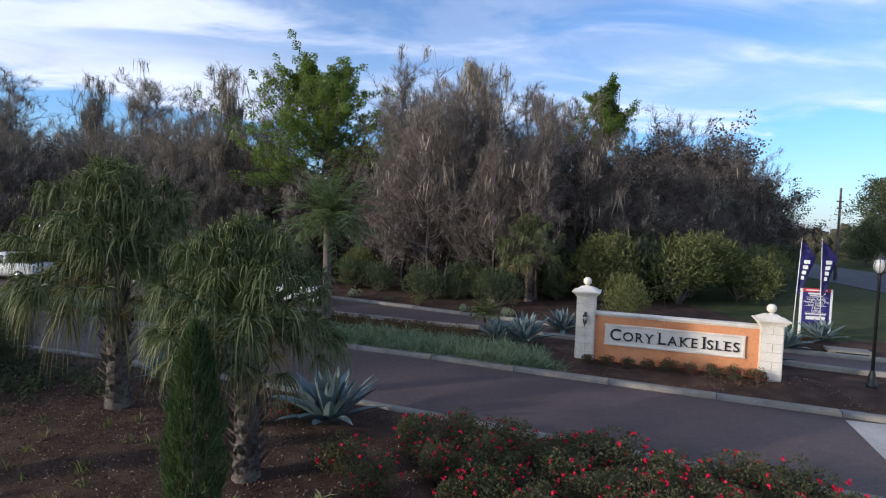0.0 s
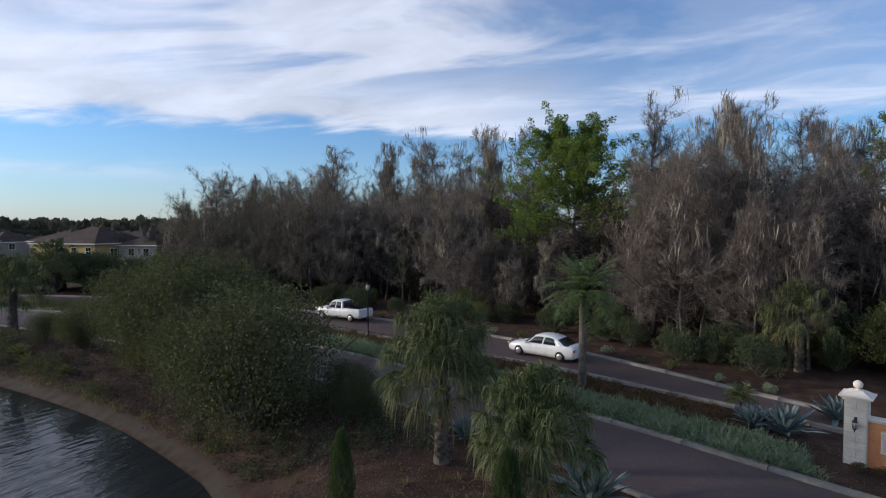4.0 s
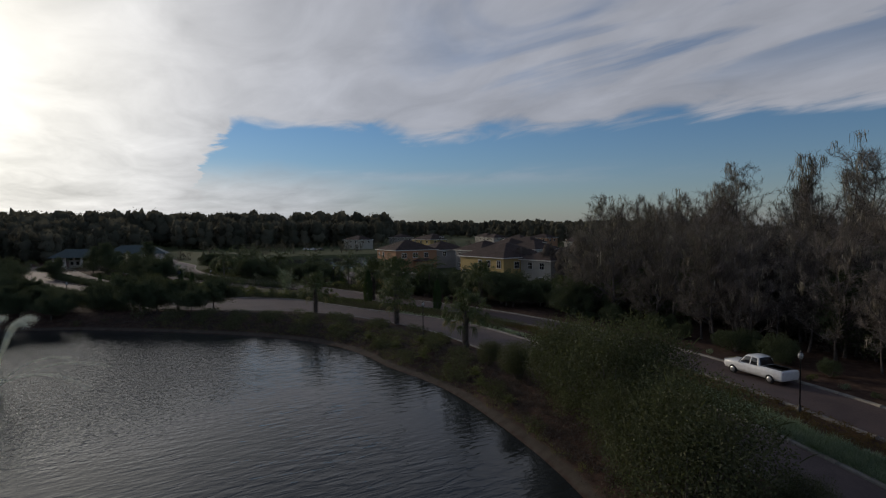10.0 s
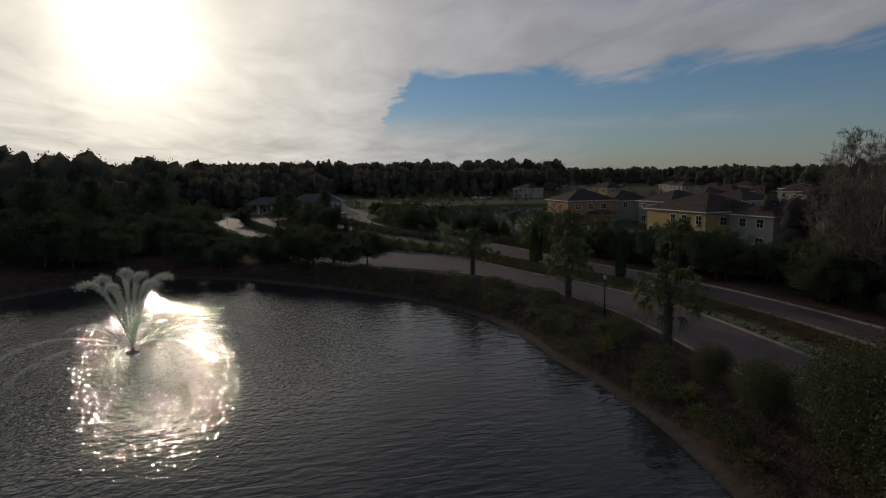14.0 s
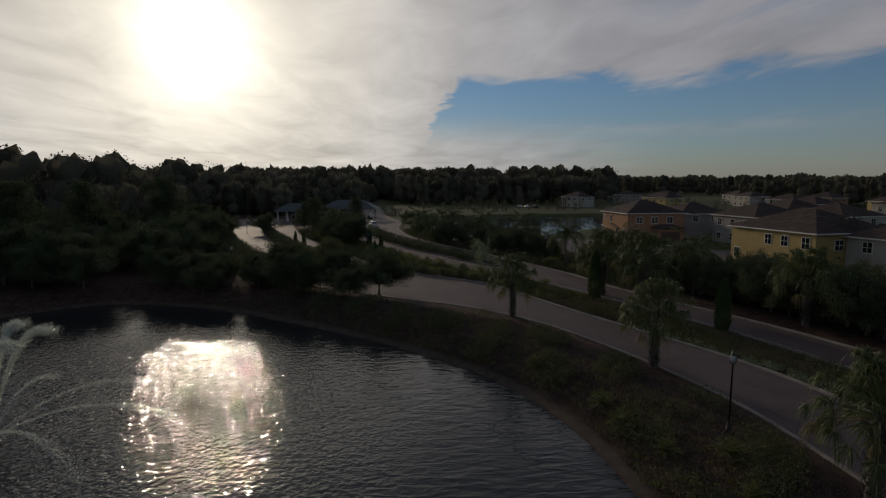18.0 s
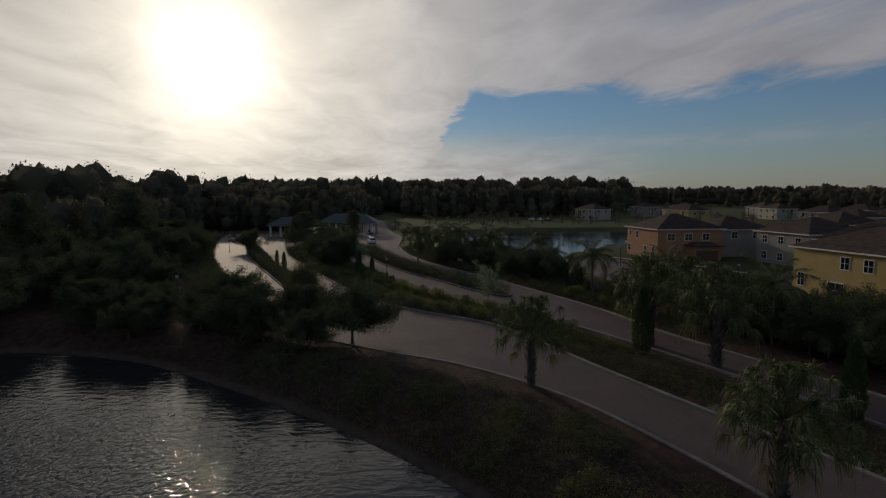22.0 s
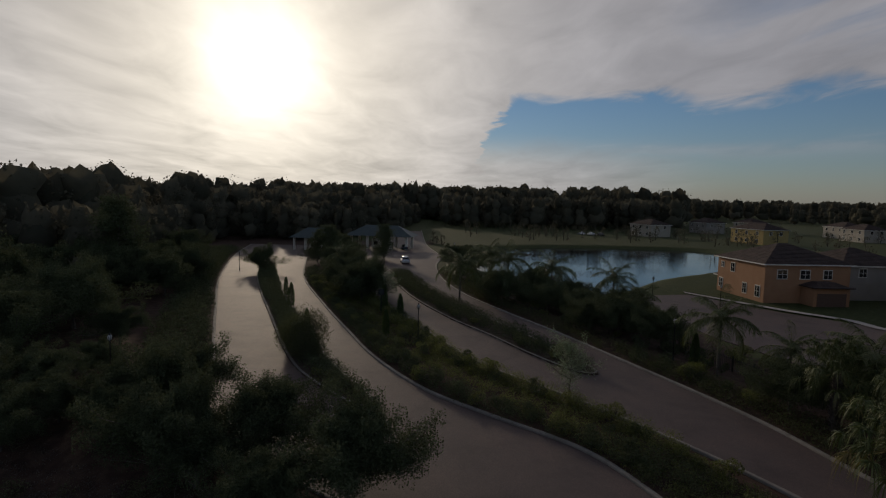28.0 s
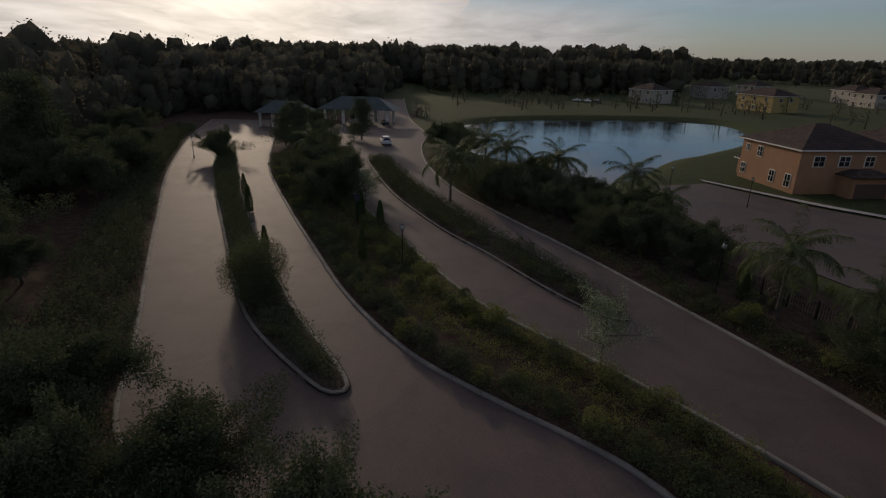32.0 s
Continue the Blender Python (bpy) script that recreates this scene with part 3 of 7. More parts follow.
N_OUT = spline([(34, 2), (16, 10), (10, 12.8), (2.5, 16.2), (-3.9, 19.1), (-14.2, 22.8), (-20.5, 24.9), (-26, 26.2), (-36, 27.8), (-46, 28.5),
                (-57, 28.6), (-65, 27.4), (-71, 25.4), (-78.6, 21.9), (-85.6, 18.9), (-92, 16.4), (-98.8, 13.6), (-101.5, 11.4), (-103.5, 9.1),
                (-105.8, 6.5), (-109.2, 3), (-113.8, -0.2), (-119.8, -3.5), (-127.3, -6.8), (-142.5, -13.3), (-165.5, -22.3), (-187.7, -28.3), (-235, -40)])
S_IN = spline([(34, 10), (16, 16.6), (9, 20.2), (1.4, 23.7), (-2, 24.9), (-5.6, 26.5), (-13, 28.8), (-23.6, 31.6), (-30, 33.1), (-45, 35.2),
               (-60, 34.4), (-75, 31.2), (-88, 26.2), (-99, 21), (-108, 14.9), (-116, 8.4), (-122.3, 5), (-134.3, -0.1), (-145.5, -5),
               (-162, -11), (-180, -17), (-200, -20.5), (-221, -20.5), (-250, -21), (-330, -26)])
N_IN = spline([(34, 17), (20, 18), (12.8, 20.4), (5, 24.6), (1.5, 26.4), (-3, 29.2), (-7, 31.5), (-11, 33.2), (-16, 35), (-24, 37.3), (-34, 38.8),
               (-45, 39.8), (-60, 39), (-75, 36), (-90, 30.3), (-97, 28), (-104, 26.6), (-110, 24.6), (-117, 21.9), (-129.7, 16.8), (-139, 12.6),
               (-154, 6.6), (-172, 2.6), (-191, 1.2), (-208, 2.2), (-218, 0.8), (-250, -4), (-330, -10)])
ISLE_1 = spline([(-182, -36.5), (-165, -30.9), (-150, -24.8), (-132, -17), (-121.8, -12.6), (-114.8, -9.2), (-111, -6.6), (-107.9, -4), (-106.1, -2.3),
                 (-105.7, -1.2), (-106.6, -0.6), (-109.7, -2.1), (-114, -4.8), (-119.7, -7.7), (-125.7, -10.5), (-140, -17), (-161, -25.3), (-179, -31.8)], 1.0)
ISLE_2 = spline([(-176, -8), (-171.5, -7.2), (-151.6, -1.9), (-136.5, 4.1), (-128, 8.7), (-120.2, 12.6), (-116, 15.2), (-114.5, 17), (-116, 17.9),
                 (-122.6, 15.6), (-129.6, 12.7), (-139, 8.4), (-152, 3.2), (-166, -1.2), (-176, -4)], 1.0)
POND_1 = spline([(-13, 6), (-16.5, 9.6), (-20.6, 11.3), (-29.2, 13.5), (-41.5, 14.8), (-48.5, 14.3), (-53.6, 13.2), (-60.6, 12.6), (-68.2, 10.2), (-75.6, 4.9),
                 (-82.6, -2.4), (-88.9, -10.4), (-94.4, -18.2), (-97.4, -26), (-98.5, -33), (-94, -40), (-86, -45.5), (-72, -53), (-45, -57), (-22, -47),
                 (-10, -27), (-8, -8), (-10, 2)], 2.0)
POND_2 = spline([(-171, 27), (-164.5, 30), (-173, 40), (-190, 53.5), (-200, 66), (-222, 88), (-255, 100), (-270, 95), (-273, 68), (-268, 38),
                 (-255, 17), (-230, 9), (-200, 11), (-184, 20)], 2.0)
CUL = np.array([(-162, 38), (-147, 35.5), (-133, 37), (-121, 41), (-112, 46), (-108, 52), (-122, 56), (-124, 64), (-124, 110), (-136, 110), (-137, 66),
                (-144.7, 60), (-149.7, 55.6), (-157, 51.5), (-164.5, 47.5)], float)
HIGHWAY = np.array([(30, -160), (34, 30), (46, 80), (150, 480), (163, 480), (59, 78), (47, 28), (43, -160)], float)
P_OUT, P_IN = np.vstack([S_OUT, N_OUT[::-1]]), np.vstack([S_IN, N_IN[::-1]])
WATER_1, WATER_2 = -1.55, -2.0


def roads_dist(X, Y):
    return np.minimum.reduce([sdist(X, Y, P_OUT), sdist(X, Y, P_IN), sdist(X, Y, CUL), sdist(X, Y, HIGHWAY)])


def land(X, Y):
    """Height of the ground."""
    X, Y = np.asarray(X, float), np.asarray(Y, float)
    sr, si = roads_dist(X, Y), sdist(X, Y, P_IN)
    z = -0.03 + 0.17 * sstep(sr, 1.2, 3.5)
    north = Y > np.interp(-X, -N_IN[:, 0], N_IN[:, 1])
    z = z - 1.05 * sstep(si, 3, 12) * sstep(-X, 70, 95) * north
    d1, d2 = sdist(X, Y, POND_1), sdist(X, Y, POND_2)
    z = np.where(d1 < 5, -3.0 + (z + 3.0) * np.clip((d1 + 4) / 8.4, 0, 1), z)
    z = np.where(d2 < 4, -3.6 + (z + 3.6) * np.clip((d2 + 6) / 9.5, 0, 1), z)
    return z


def land_at(x, y):
    return float(land(np.array([x]), np.array([y]))[0])


# ---- ground, water, roads ----
def axis(lo, hi, step, far):
    a = np.arange(lo, hi + step, step)
    g = np.geomspace(4, far, 16)
    return np.r_[lo - g[::-1], a, a[-1] + g]


def build_ground():
    xs, ys = axis(-300, 60, 1.6, 2600), axis(-90, 150, 1.6, 2600)
    X, Y = np.meshgrid(xs, ys)
    Z = land(X, Y)
    V = np.stack([X, Y, Z], -1).reshape(-1, 3)
    nx, ny = len(xs), len(ys)
    i = np.arange(nx - 1)[None, :] + nx * np.arange(ny - 1)[:, None]
    Q = np.stack([i, i + 1, i + nx + 1, i + nx], -1).reshape(-1, 4)
    me = mk("ground", V, Q, GROUND, True)
    d2 = sdist(X, Y, POND_2)
    lawn = sstep(-d2, -26, -3) * sstep(d2, -6, 0) + sstep(X, 13, 17) * sstep(Y, 20, 24) * 0.9
    lawn += sstep(-X, 250, 275) * 0.8 + sstep(Y, 30, 40) * sstep(-X, 100, 120) * 0.7
    med = sstep(-X, 95, 100) * (Y < np.interp(-X, -S_IN[:, 0], S_IN[:, 1])) * (Y > np.interp(-X, -N_OUT[:, 0], N_OUT[:, 1]))
    lawn = np.clip(lawn + 0.36 * med, 0, 1)
    at = me.attributes.new("lawn", "FLOAT", "POINT")
    at.data.foreach_set("value", lawn.ravel().astype(np.float32))
    d1 = sdist(X, Y, POND_1)
    at = me.attributes.new("shore", "FLOAT", "POINT")
    at.data.foreach_set("value", np.clip(d1, -6, 6).ravel().astype(np.float32))
    link("ground", me, None, "bark mulch, soil and lawn between the roads and ponds", category="ground", kind="structure")


def fill(name, poly, z, mat, label, category, depth=0.0):
    bm = bmesh.new()
    vs = [bm.verts.new((x, y, z)) for x, y in poly]
    f = bm.faces.new(vs)
    bmesh.ops.recalc_face_normals(bm, faces=[f])
    if f.normal.z < 0:
        f.normal_flip()
    if depth:
        r = bmesh.ops.extrude_face_region(bm, geom=[f])
        bmesh.ops.translate(bm, verts=[v for v in r["geom"] if isinstance(v, bmesh.types.BMVert)], vec=(0, 0, depth))
        bmesh.ops.recalc_face_normals(bm, faces=bm.faces)
    bmesh.ops.triangulate(bm, faces=[g for g in bm.faces if len(g.verts) > 4])
    me = bpy.data.meshes.new(name)
    bm.to_mesh(me)
    bm.free()
    me.materials.append(mat)
    return link(name, me, None, label, category=category, kind="structure")


def ribbon(name, A, B, z, mat, label, n=240, across=4):
    a, b = even(A, n), even(B, n)
    t = np.linspace(0, 1, across + 1)[None, :, None]
    G = a[:, None, :] * (1 - t) + b[:, None, :] * t
    V = np.concatenate([G, np.full(G.shape[:2] + (1,), z)], -1).reshape(-1, 3)
    i = np.arange(n - 1)[:, None] * (across + 1) + np.arange(across)[None, :]
    Q = np.stack([i, i + 1, i + across + 2, i + across + 1], -1).reshape(-1, 4)
    me = mk(name, V, Q[:, ::-1], mat, True)
    return link(name, me, None, label, category="road", kind="structure")


def kerb_run(line, width=0.32, z0=-0.3, z1=0.13, side=1):
    """A kerb with a rounded top along a line."""
    P = np.asarray(line, float)
    d = np.gradient(P, axis=0)
    d /= np.linalg.norm(d, axis=1, keepdims=True) + 1e-9
    nrm = np.stack([-d[:, 1], d[:, 0]], 1) * side
    prof = [(0, z0), (0, z1 - 0.05), (0.05, z1), (width - 0.04, z1 + 0.01), (width, z1 - 0.03), (width, z0)]
    n, k = len(P), len(prof)
    V = np.zeros((n, k, 3))
    for j, (o, z) in enumerate(prof):
        V[:, j, :2], V[:, j, 2] = P + nrm * o, z
    i = np.arange(n - 1)[:, None] * k + np.arange(k - 1)[None, :]
    Q = np.stack([i, i + 1, i + k + 1, i + k], -1).reshape(-1, 4)
    caps = np.array([[0, 1, 2, 3], [0, 3, 4, 5]])
    return V.reshape(-1, 3), np.concatenate([Q, caps, caps[:, ::-1] + (n - 1) * k])


def kerb(name, line, side, label, near=None, top=0.13):
    """Kerbstones of 3 m with open joints where the camera is near, one run beyond."""
    root = thing(name, label, "kerb", kind="structure")
    L = even(line, int(np.sum(np.linalg.norm(np.diff(line, axis=0), axis=1)) / 0.75) + 2)
    far = np.ones(len(L), bool)
    if near:
        k = 0
        while k + 4 < len(L):
            seg = L[k:k + 5]
            if near[0] < seg[2, 0] < near[1]:
                c = seg[2]
                a = (seg[0] - c) * 0.994 + c
                run = np.vstack([a, seg[1:4], (seg[4] - c) * 0.994 + c]) - c
                V, Q = kerb_run(run, side=side, z1=top)
                V[:, 2] += RNG.normal() * 0.004
                ob = link("kerbstone", mk("kerbstone", V, Q, CONCRETE), root)
                ob.location = (c[0], c[1], 0)
                far[k:k + 4] = False
            k += 4
    runs, cur = [], []
    for p, keep in zip(L, far):
        if keep:
            cur.append(p)
        elif cur:
            runs.append(cur + [p])
            cur = []
    if len(cur) > 1:
        runs.append(cur)
    got = [kerb_run(np.array(r), side=side, z1=top) for r in runs if len(r) > 1]
    if got:
        link("kerb_run", mk("kerb_run", *merge(*got), CONCRETE), root)
    return root


build_ground()
fill("water_pond", POND_1 + (POND_1 - POND_1.mean(0)) * 0.04, WATER_1, WATER, "dark rippled pond water mirroring the evening sky", "water")
fill("water_lake", POND_2 + (POND_2 - POND_2.mean(0)) * 0.05, WATER_2, CALM, "calm lake water behind the houses", "water")
ribbon("road_out", S_OUT, N_OUT, 0.0, PAVERS, "mauve-grey paver carriageway leading out")
ribbon("road_in", S_IN, N_IN, 0.0, PAVERS, "mauve-grey paver carriageway leading in")
fill("road_close", CUL, -0.97, PAVERS, "paved close between the houses", "road", -0.15)
fill("road_highway", HIGHWAY, 0.03, ASPHALT, "grey asphalt highway past the entrance", "road", -0.2)
fill("pavement_apron", np.array([(9.3, 12.85), (10.5, 12.45), (9.2, 9.3), (7.95, 9.7)]), 0.012, WALK, "pale concrete band across the carriageway mouth", "pavement")
fill("bed_isle_long", ISLE_1, -0.2, GROUND, "raised mulch bed between two lanes", "bed", 0.33)
fill("bed_isle_gate", ISLE_2, -0.2, GROUND, "raised mulch bed between the gate lanes", "bed", 0.33)


# ---- plants: shared builders ----
def tree_skeleton(seed, h, spread, first, limbs, up=0.6, r0=0.22, sub=5, lean=0.03, wob=0.25, depth=2, top=0.75):
    """Rows of tapered segments of trunk and limbs, and the twigs' ends."""
    g = np.random.default_rng(seed)
    segs, ends = [], []
    n = 7
    pts = [np.zeros(3)]
    for i in range(n):
        pts.append(np.array([g.normal() * lean * h * 0.25, g.normal() * lean * h * 0.25, 0]) + pts[-1] + [0, 0, h * 0.94 / n])
    R = lambda s: r0 * (1 - 0.9 * s)
    for i in range(n):
        segs.append([*pts[i], *pts[i + 1], R(i / n) * (1.35 if i == 0 else 1), R((i + 1) / n)])

    def grow(p, d, L, r, level):
        q = p
        steps = 3
        for s in range(steps):
            d = d + g.normal(size=3) * wob * 0.5 + np.array([0, 0, up * 0.25])
            d = d / np.linalg.norm(d)
            e = q + d * L / steps
            segs.append([*q, *e, r * (1 - s / steps * 0.6), r * (1 - (s + 1) / steps * 0.6)])
            if level < depth:
                for _ in range(max(1, sub // steps)):
                    dd = d + g.normal(size=3) * 0.75
                    grow(q + (e - q) * g.random(), dd / np.linalg.norm(dd), L * (0.35 + 0.3 * g.random()), r * 0.45, level + 1)
            ends.append(e)
            q = e
    for k in range(limbs):
        s = first + (0.98 - first) * (k + g.random()) / limbs
        i = min(n - 1, int(s * n))
        p = pts[i] + (pts[i + 1] - pts[i]) * (s * n - i)
        a = g.random() * 6.283
        d = np.array([math.cos(a), math.sin(a), up * (0.3 + s)])
        L = spread * (1.05 - top * max(0, (s - first) / (1 - first)) ** 1.3) * (0.6 + 0.6 * g.random())
        grow(p, d / np.linalg.norm(d), L, R(s) * 0.5 + 0.012, 1)
    return np.array(segs), np.array(ends), g


def make_tree(name, label, seed, h, spread, first=0.35, limbs=14, leaves=0, size=0.3, mat=L_DARK, moss=0, twigs=0, up=0.6, r0=0.2, trunk=BARK,
              jit=0.6, sub=5, group="", category="tree", flat=0.0, mossL=1.6, lean=0.03, wob=0.25, top=0.75, depth=2, leaf_from=0.0, tw=0.03):
    root = thing(name, label, category, group=group)
    segs, ends, g = tree_skeleton(seed, h, spread, first, limbs, up, r0, sub, lean, wob, depth, top)
    link("trunk", mk("trunk", *tubes(segs, 5), trunk, True), root)
    if twigs:
        j = g.integers(0, len(segs), twigs * 2)
        j = j[segs[j, 6] < 0.06][:twigs]
        m = len(j)
        P = segs[j, :3] + (segs[j, 3:6] - segs[j, :3]) * g.random((m, 1))
        along = segs[j, 3:6] - segs[j, :3]
        along /= np.linalg.norm(along, axis=1, keepdims=True) + 1e-9
        D = along * 0.8 + g.normal(size=(m, 3)) * 0.7 + [0, 0, 0.35]
        link("twig_haze", mk("twig_haze", *blades(P, D, g.uniform(0.3, 0.9, m), g.uniform(0.5, 1.3, m) * tw, 0.0, 2, 0.2, 3.0, g), TWIG), root)
    if moss:
        low = ends[(ends[:, 2] > h * 0.15)]
        knots = low[g.integers(0, len(low), max(8, moss // 22))]
        j = g.integers(0, len(knots), moss)
        P = knots[j] + g.normal(size=(moss, 3)) * [0.28, 0.28, 0.3]
        D = g.normal(size=(moss, 3)) * [0.16, 0.16, 0.0] + [0, 0, -1]
        ln = g.uniform(0.25, 1.0, moss) ** 2 * mossL * (0.4 + g.random(len(knots))[j]) + 0.2
        link("moss", mk("moss", *blades(P, D, ln, g.uniform(0.04, 0.12, moss), 0.0, 3, 0.1, 3.0, g), MOSS), root)
    if leaves:
        tips = ends[ends[:, 2] > leaf_from * h]
        P = tips[g.integers(0, len(tips), leaves)]
        k = np.minimum(1, P[:, 2:3] / h)
        P = P + np.clip(g.normal(size=(leaves, 3)), -1.25, 1.25) * jit * (1.1 - 0.4 * k)
        link("crown", mk("crown", *cards(P, g.uniform(0.6, 1.3, leaves) * size, 0.6, flat, g), mat), root)
    return root


def make_bush(name, label, seed, r, h, leaves, size, mat, category="shrub", group="", stems=9, lumps=7, flowers=0, fmat=None, low=0.12, shoots=0, bloom=0.05):
    """A lumpy shrub: stems, and leaves set on the skins of several lobes."""
    g = np.random.default_rng(seed)
    root = thing(name, label, category, group=group)
    segs = []
    lob = []
    for i in range(lumps):
        a, q = g.random() * 6.283, math.sqrt(g.random()) * 0.62 * r
        cz = h * (0.42 + 0.3 * g.random()) * (1 - 0.3 * q / r)
        lob.append((q * math.cos(a), q * math.sin(a), cz, r * g.uniform(0.34, 0.55), h * g.uniform(0.24, 0.4)))
    for i in range(stems):
        L = lob[i % lumps]
        m = np.array([L[0] * 0.5, L[1] * 0.5, L[2] * 0.45]) + g.normal(size=3) * 0.05 * r
        segs.append([0, 0, -0.1, *m, 0.03 * r + 0.008, 0.02 * r + 0.006])
        segs.append([*m, L[0], L[1], L[2] + L[4] * 0.3, 0.02 * r + 0.006, 0.006])
    link("stem", mk("stem", *tubes(segs, 4), BARK), root)
    lob = np.array(lob)
    k = g.integers(0, lumps, leaves)
    u = g.normal(size=(leaves, 3))
    u /= np.linalg.norm(u, axis=1, keepdims=True)
    rad = g.uniform(0.55, 1.08, leaves) ** 0.6
    P = lob[k, :3] + u * np.stack([lob[k, 3], lob[k, 3], lob[k, 4]], 1) * rad[:, None]
    P[:, 2] = np.maximum(P[:, 2], low * h * g.random(leaves))
    green = cards(P, g.uniform(0.6, 1.3, leaves) * size, 0.6, 0.0, g)
    if shoots:
        j = g.integers(0, leaves, shoots)
        D = u[j] * 0.7 + g.normal(size=(shoots, 3)) * 0.3 + [0, 0, 0.9]
        green = merge(green, blades(P[j], D, g.uniform(0.3, 1.0, shoots) * 0.16 * h, 0.016 * h * g.uniform(0.5, 1, shoots), 0.25, 3, 0.1, 0.6, g))
    link("foliage", mk("foliage", *green, mat), root)
    if flowers:
        j = g.integers(0, leaves, flowers)
        F = P[j] + u[j] * 0.06
        F[:, 2] = np.maximum(F[:, 2], 0.3 * h)
        C = np.repeat(F, 6, 0) + g.normal(size=(flowers * 6, 3)) * 0.017
        link("blossom", mk("blossom", *cards(C, bloom, 0.9, 0.0, g), fmat), root, "red blooms")
    return root


def make_sabal(seed, h, n_fans=44, r=1.55, trunk_r=0.15, name="sabal_palm", label="", skirt=True):
    """Cabbage palm: booted trunk, fan leaves whose long fingers hang down."""
    g = np.random.default_rng(seed)
    root = thing(name, label or "cabbage palm with drooping fan leaves and a booted trunk in mulch", "palm tree", group="cabbage palms")
    segs = [[0, 0, -0.2, 0, 0, h * 0.2, trunk_r * 1.3, trunk_r], [0, 0, h * 0.2, 0, 0, h, trunk_r, trunk_r * 1.1]]
    link("trunk", mk("trunk", *tubes(segs, 9), BARK, True), root)
    nb = 170
    a = np.arange(nb) * 2.4
    z = np.linspace(0.02, h, nb)
    P = np.stack([np.cos(a) * trunk_r * 0.8, np.sin(a) * trunk_r * 0.8, z], 1)
    D = np.stack([np.cos(a) * 0.75, np.sin(a) * 0.75, np.full(nb, 0.75)], 1)
    link("bark_sheath", mk("bark_sheath", *blades(P, D, g.uniform(0.2, 0.4, nb), 0.14, -0.1, 2, 0.4, 0.1, g), BARK), root, "split old leaf boots")
    for i in range(n_fans):
        t = (i + g.random()) / n_fans
        el = math.radians(88 - 122 * t) + g.normal() * 0.14
        az = i * 2.39996 + g.normal() * 0.3
        d = np.array([math.cos(az) * math.cos(el), math.sin(az) * math.cos(el), math.sin(el)])
        L = r * (0.3 + 0.52 * g.random() ** 0.6)
        hub = np.array([0, 0, h + 0.05]) + d * L + np.array([0, 0, -0.18 * L * (1 - abs(d[2]))])
        stalk = tubes([[*(np.array([0, 0, h - 0.1]) + d * 0.08), *hub, 0.022, 0.012]], 4)
        k = 40 if n_fans > 100 else 46
        s = np.linspace(-1.75, 1.75, k)
        side = np.cross(d, [0, 0, 1.0])
        side /= np.linalg.norm(side) + 1e-9
        upv = np.cross(side, d)
        D = d[None] * np.cos(s)[:, None] + side[None] * np.sin(s)[:, None] + upv[None] * (0.3 * np.abs(np.sin(s)))[:, None] + g.normal(size=(k, 3)) * 0.26
        ln = r * g.uniform(0.3, 0.42) * (1 - 0.15 * np.abs(s)) * g.uniform(0.75, 1.2, k)
        fingers = blades(np.repeat(hub[None], k, 0), D, ln, (0.0075 * r + 0.008) * (1.0 if n_fans > 100 else 1.35) * g.uniform(0.7, 1.3, k), g.uniform(0.2, 1.15, k), 5, 0.12, 0.9, g, 2.3, 0.62)
        dry = skirt and t > 0.95
        link("fan_leaf", mk("fan_leaf", *merge(stalk, fingers), L_DRY if dry else L_PALM), root, "dry straw-coloured fan leaf" if dry else "")
    return root


def make_feather(seed, h, fronds, L, el0, el1, leaflets, leafL, name, label, group, droop=0.5, trunk_r=0.16, mat=L_DATE, trunk=BARK, width=0.035, curve=0.75, hang=0.35):
    """Feather palm: arching ribs with two rows of leaflets."""
    g = np.random.default_rng(seed)
    root = thing(name, label, "palm tree", group=group)
    segs = [[0, 0, -0.2, 0, 0, h * 0.4, trunk_r * 1.2, trunk_r], [0, 0, h * 0.4, 0, 0, h, trunk_r, trunk_r * 0.95], [0, 0, h, 0, 0, h + 0.35, trunk_r * 1.05, trunk_r * 0.5]]
    link("trunk", mk("trunk", *tubes(segs, 9), trunk, True), root)
    for i in range(fronds):
        ribs, P, D, W = [], [], [], []
        t = (i + 0.5) / fronds
        el = math.radians(el0 + (el1 - el0) * t) + g.normal() * 0.08
        az = i * 2.39996 + g.normal() * 0.15
        hd = np.array([math.cos(az), math.sin(az), 0])
        q = np.array([0, 0, h + 0.25])
        steps = 7
        ln = L * g.uniform(0.85, 1.1)
        for s in range(steps):
            e2 = el - curve * (s / steps) ** 1.2 * (1.0 + 0.5 * t)
            d = hd * math.cos(e2) + np.array([0, 0, math.sin(e2)])
            e = q + d * ln / steps
            ribs.append([*q, *e, 0.022 * (1 - s / steps) + 0.006, 0.022 * (1 - (s + 1) / steps) + 0.005])
            side = np.cross(d, [0, 0, 1.0])
            side /= np.linalg.norm(side) + 1e-9
            k = leaflets // steps
            for sg in (-1, 1):
                f = g.random(k)
                P.append(q + (e - q)[None] * f[:, None])
                D.append(d[None] * 0.55 + side[None] * sg + np.array([0, 0, 0.22])[None] + g.normal(size=(k, 3)) * 0.14)
                W.append(leafL * (0.55 + 0.6 * math.sin(math.pi * min(1, (s + 0.7) / steps))) * g.uniform(0.8, 1.15, k))
            q = e
        lf = blades(np.concatenate(P), np.concatenate(D), np.concatenate(W), width, hang, 2, 0.15, 0.5, g)
        link("frond", mk("frond", *merge(tubes(ribs, 4), lf), mat), root)
    return root


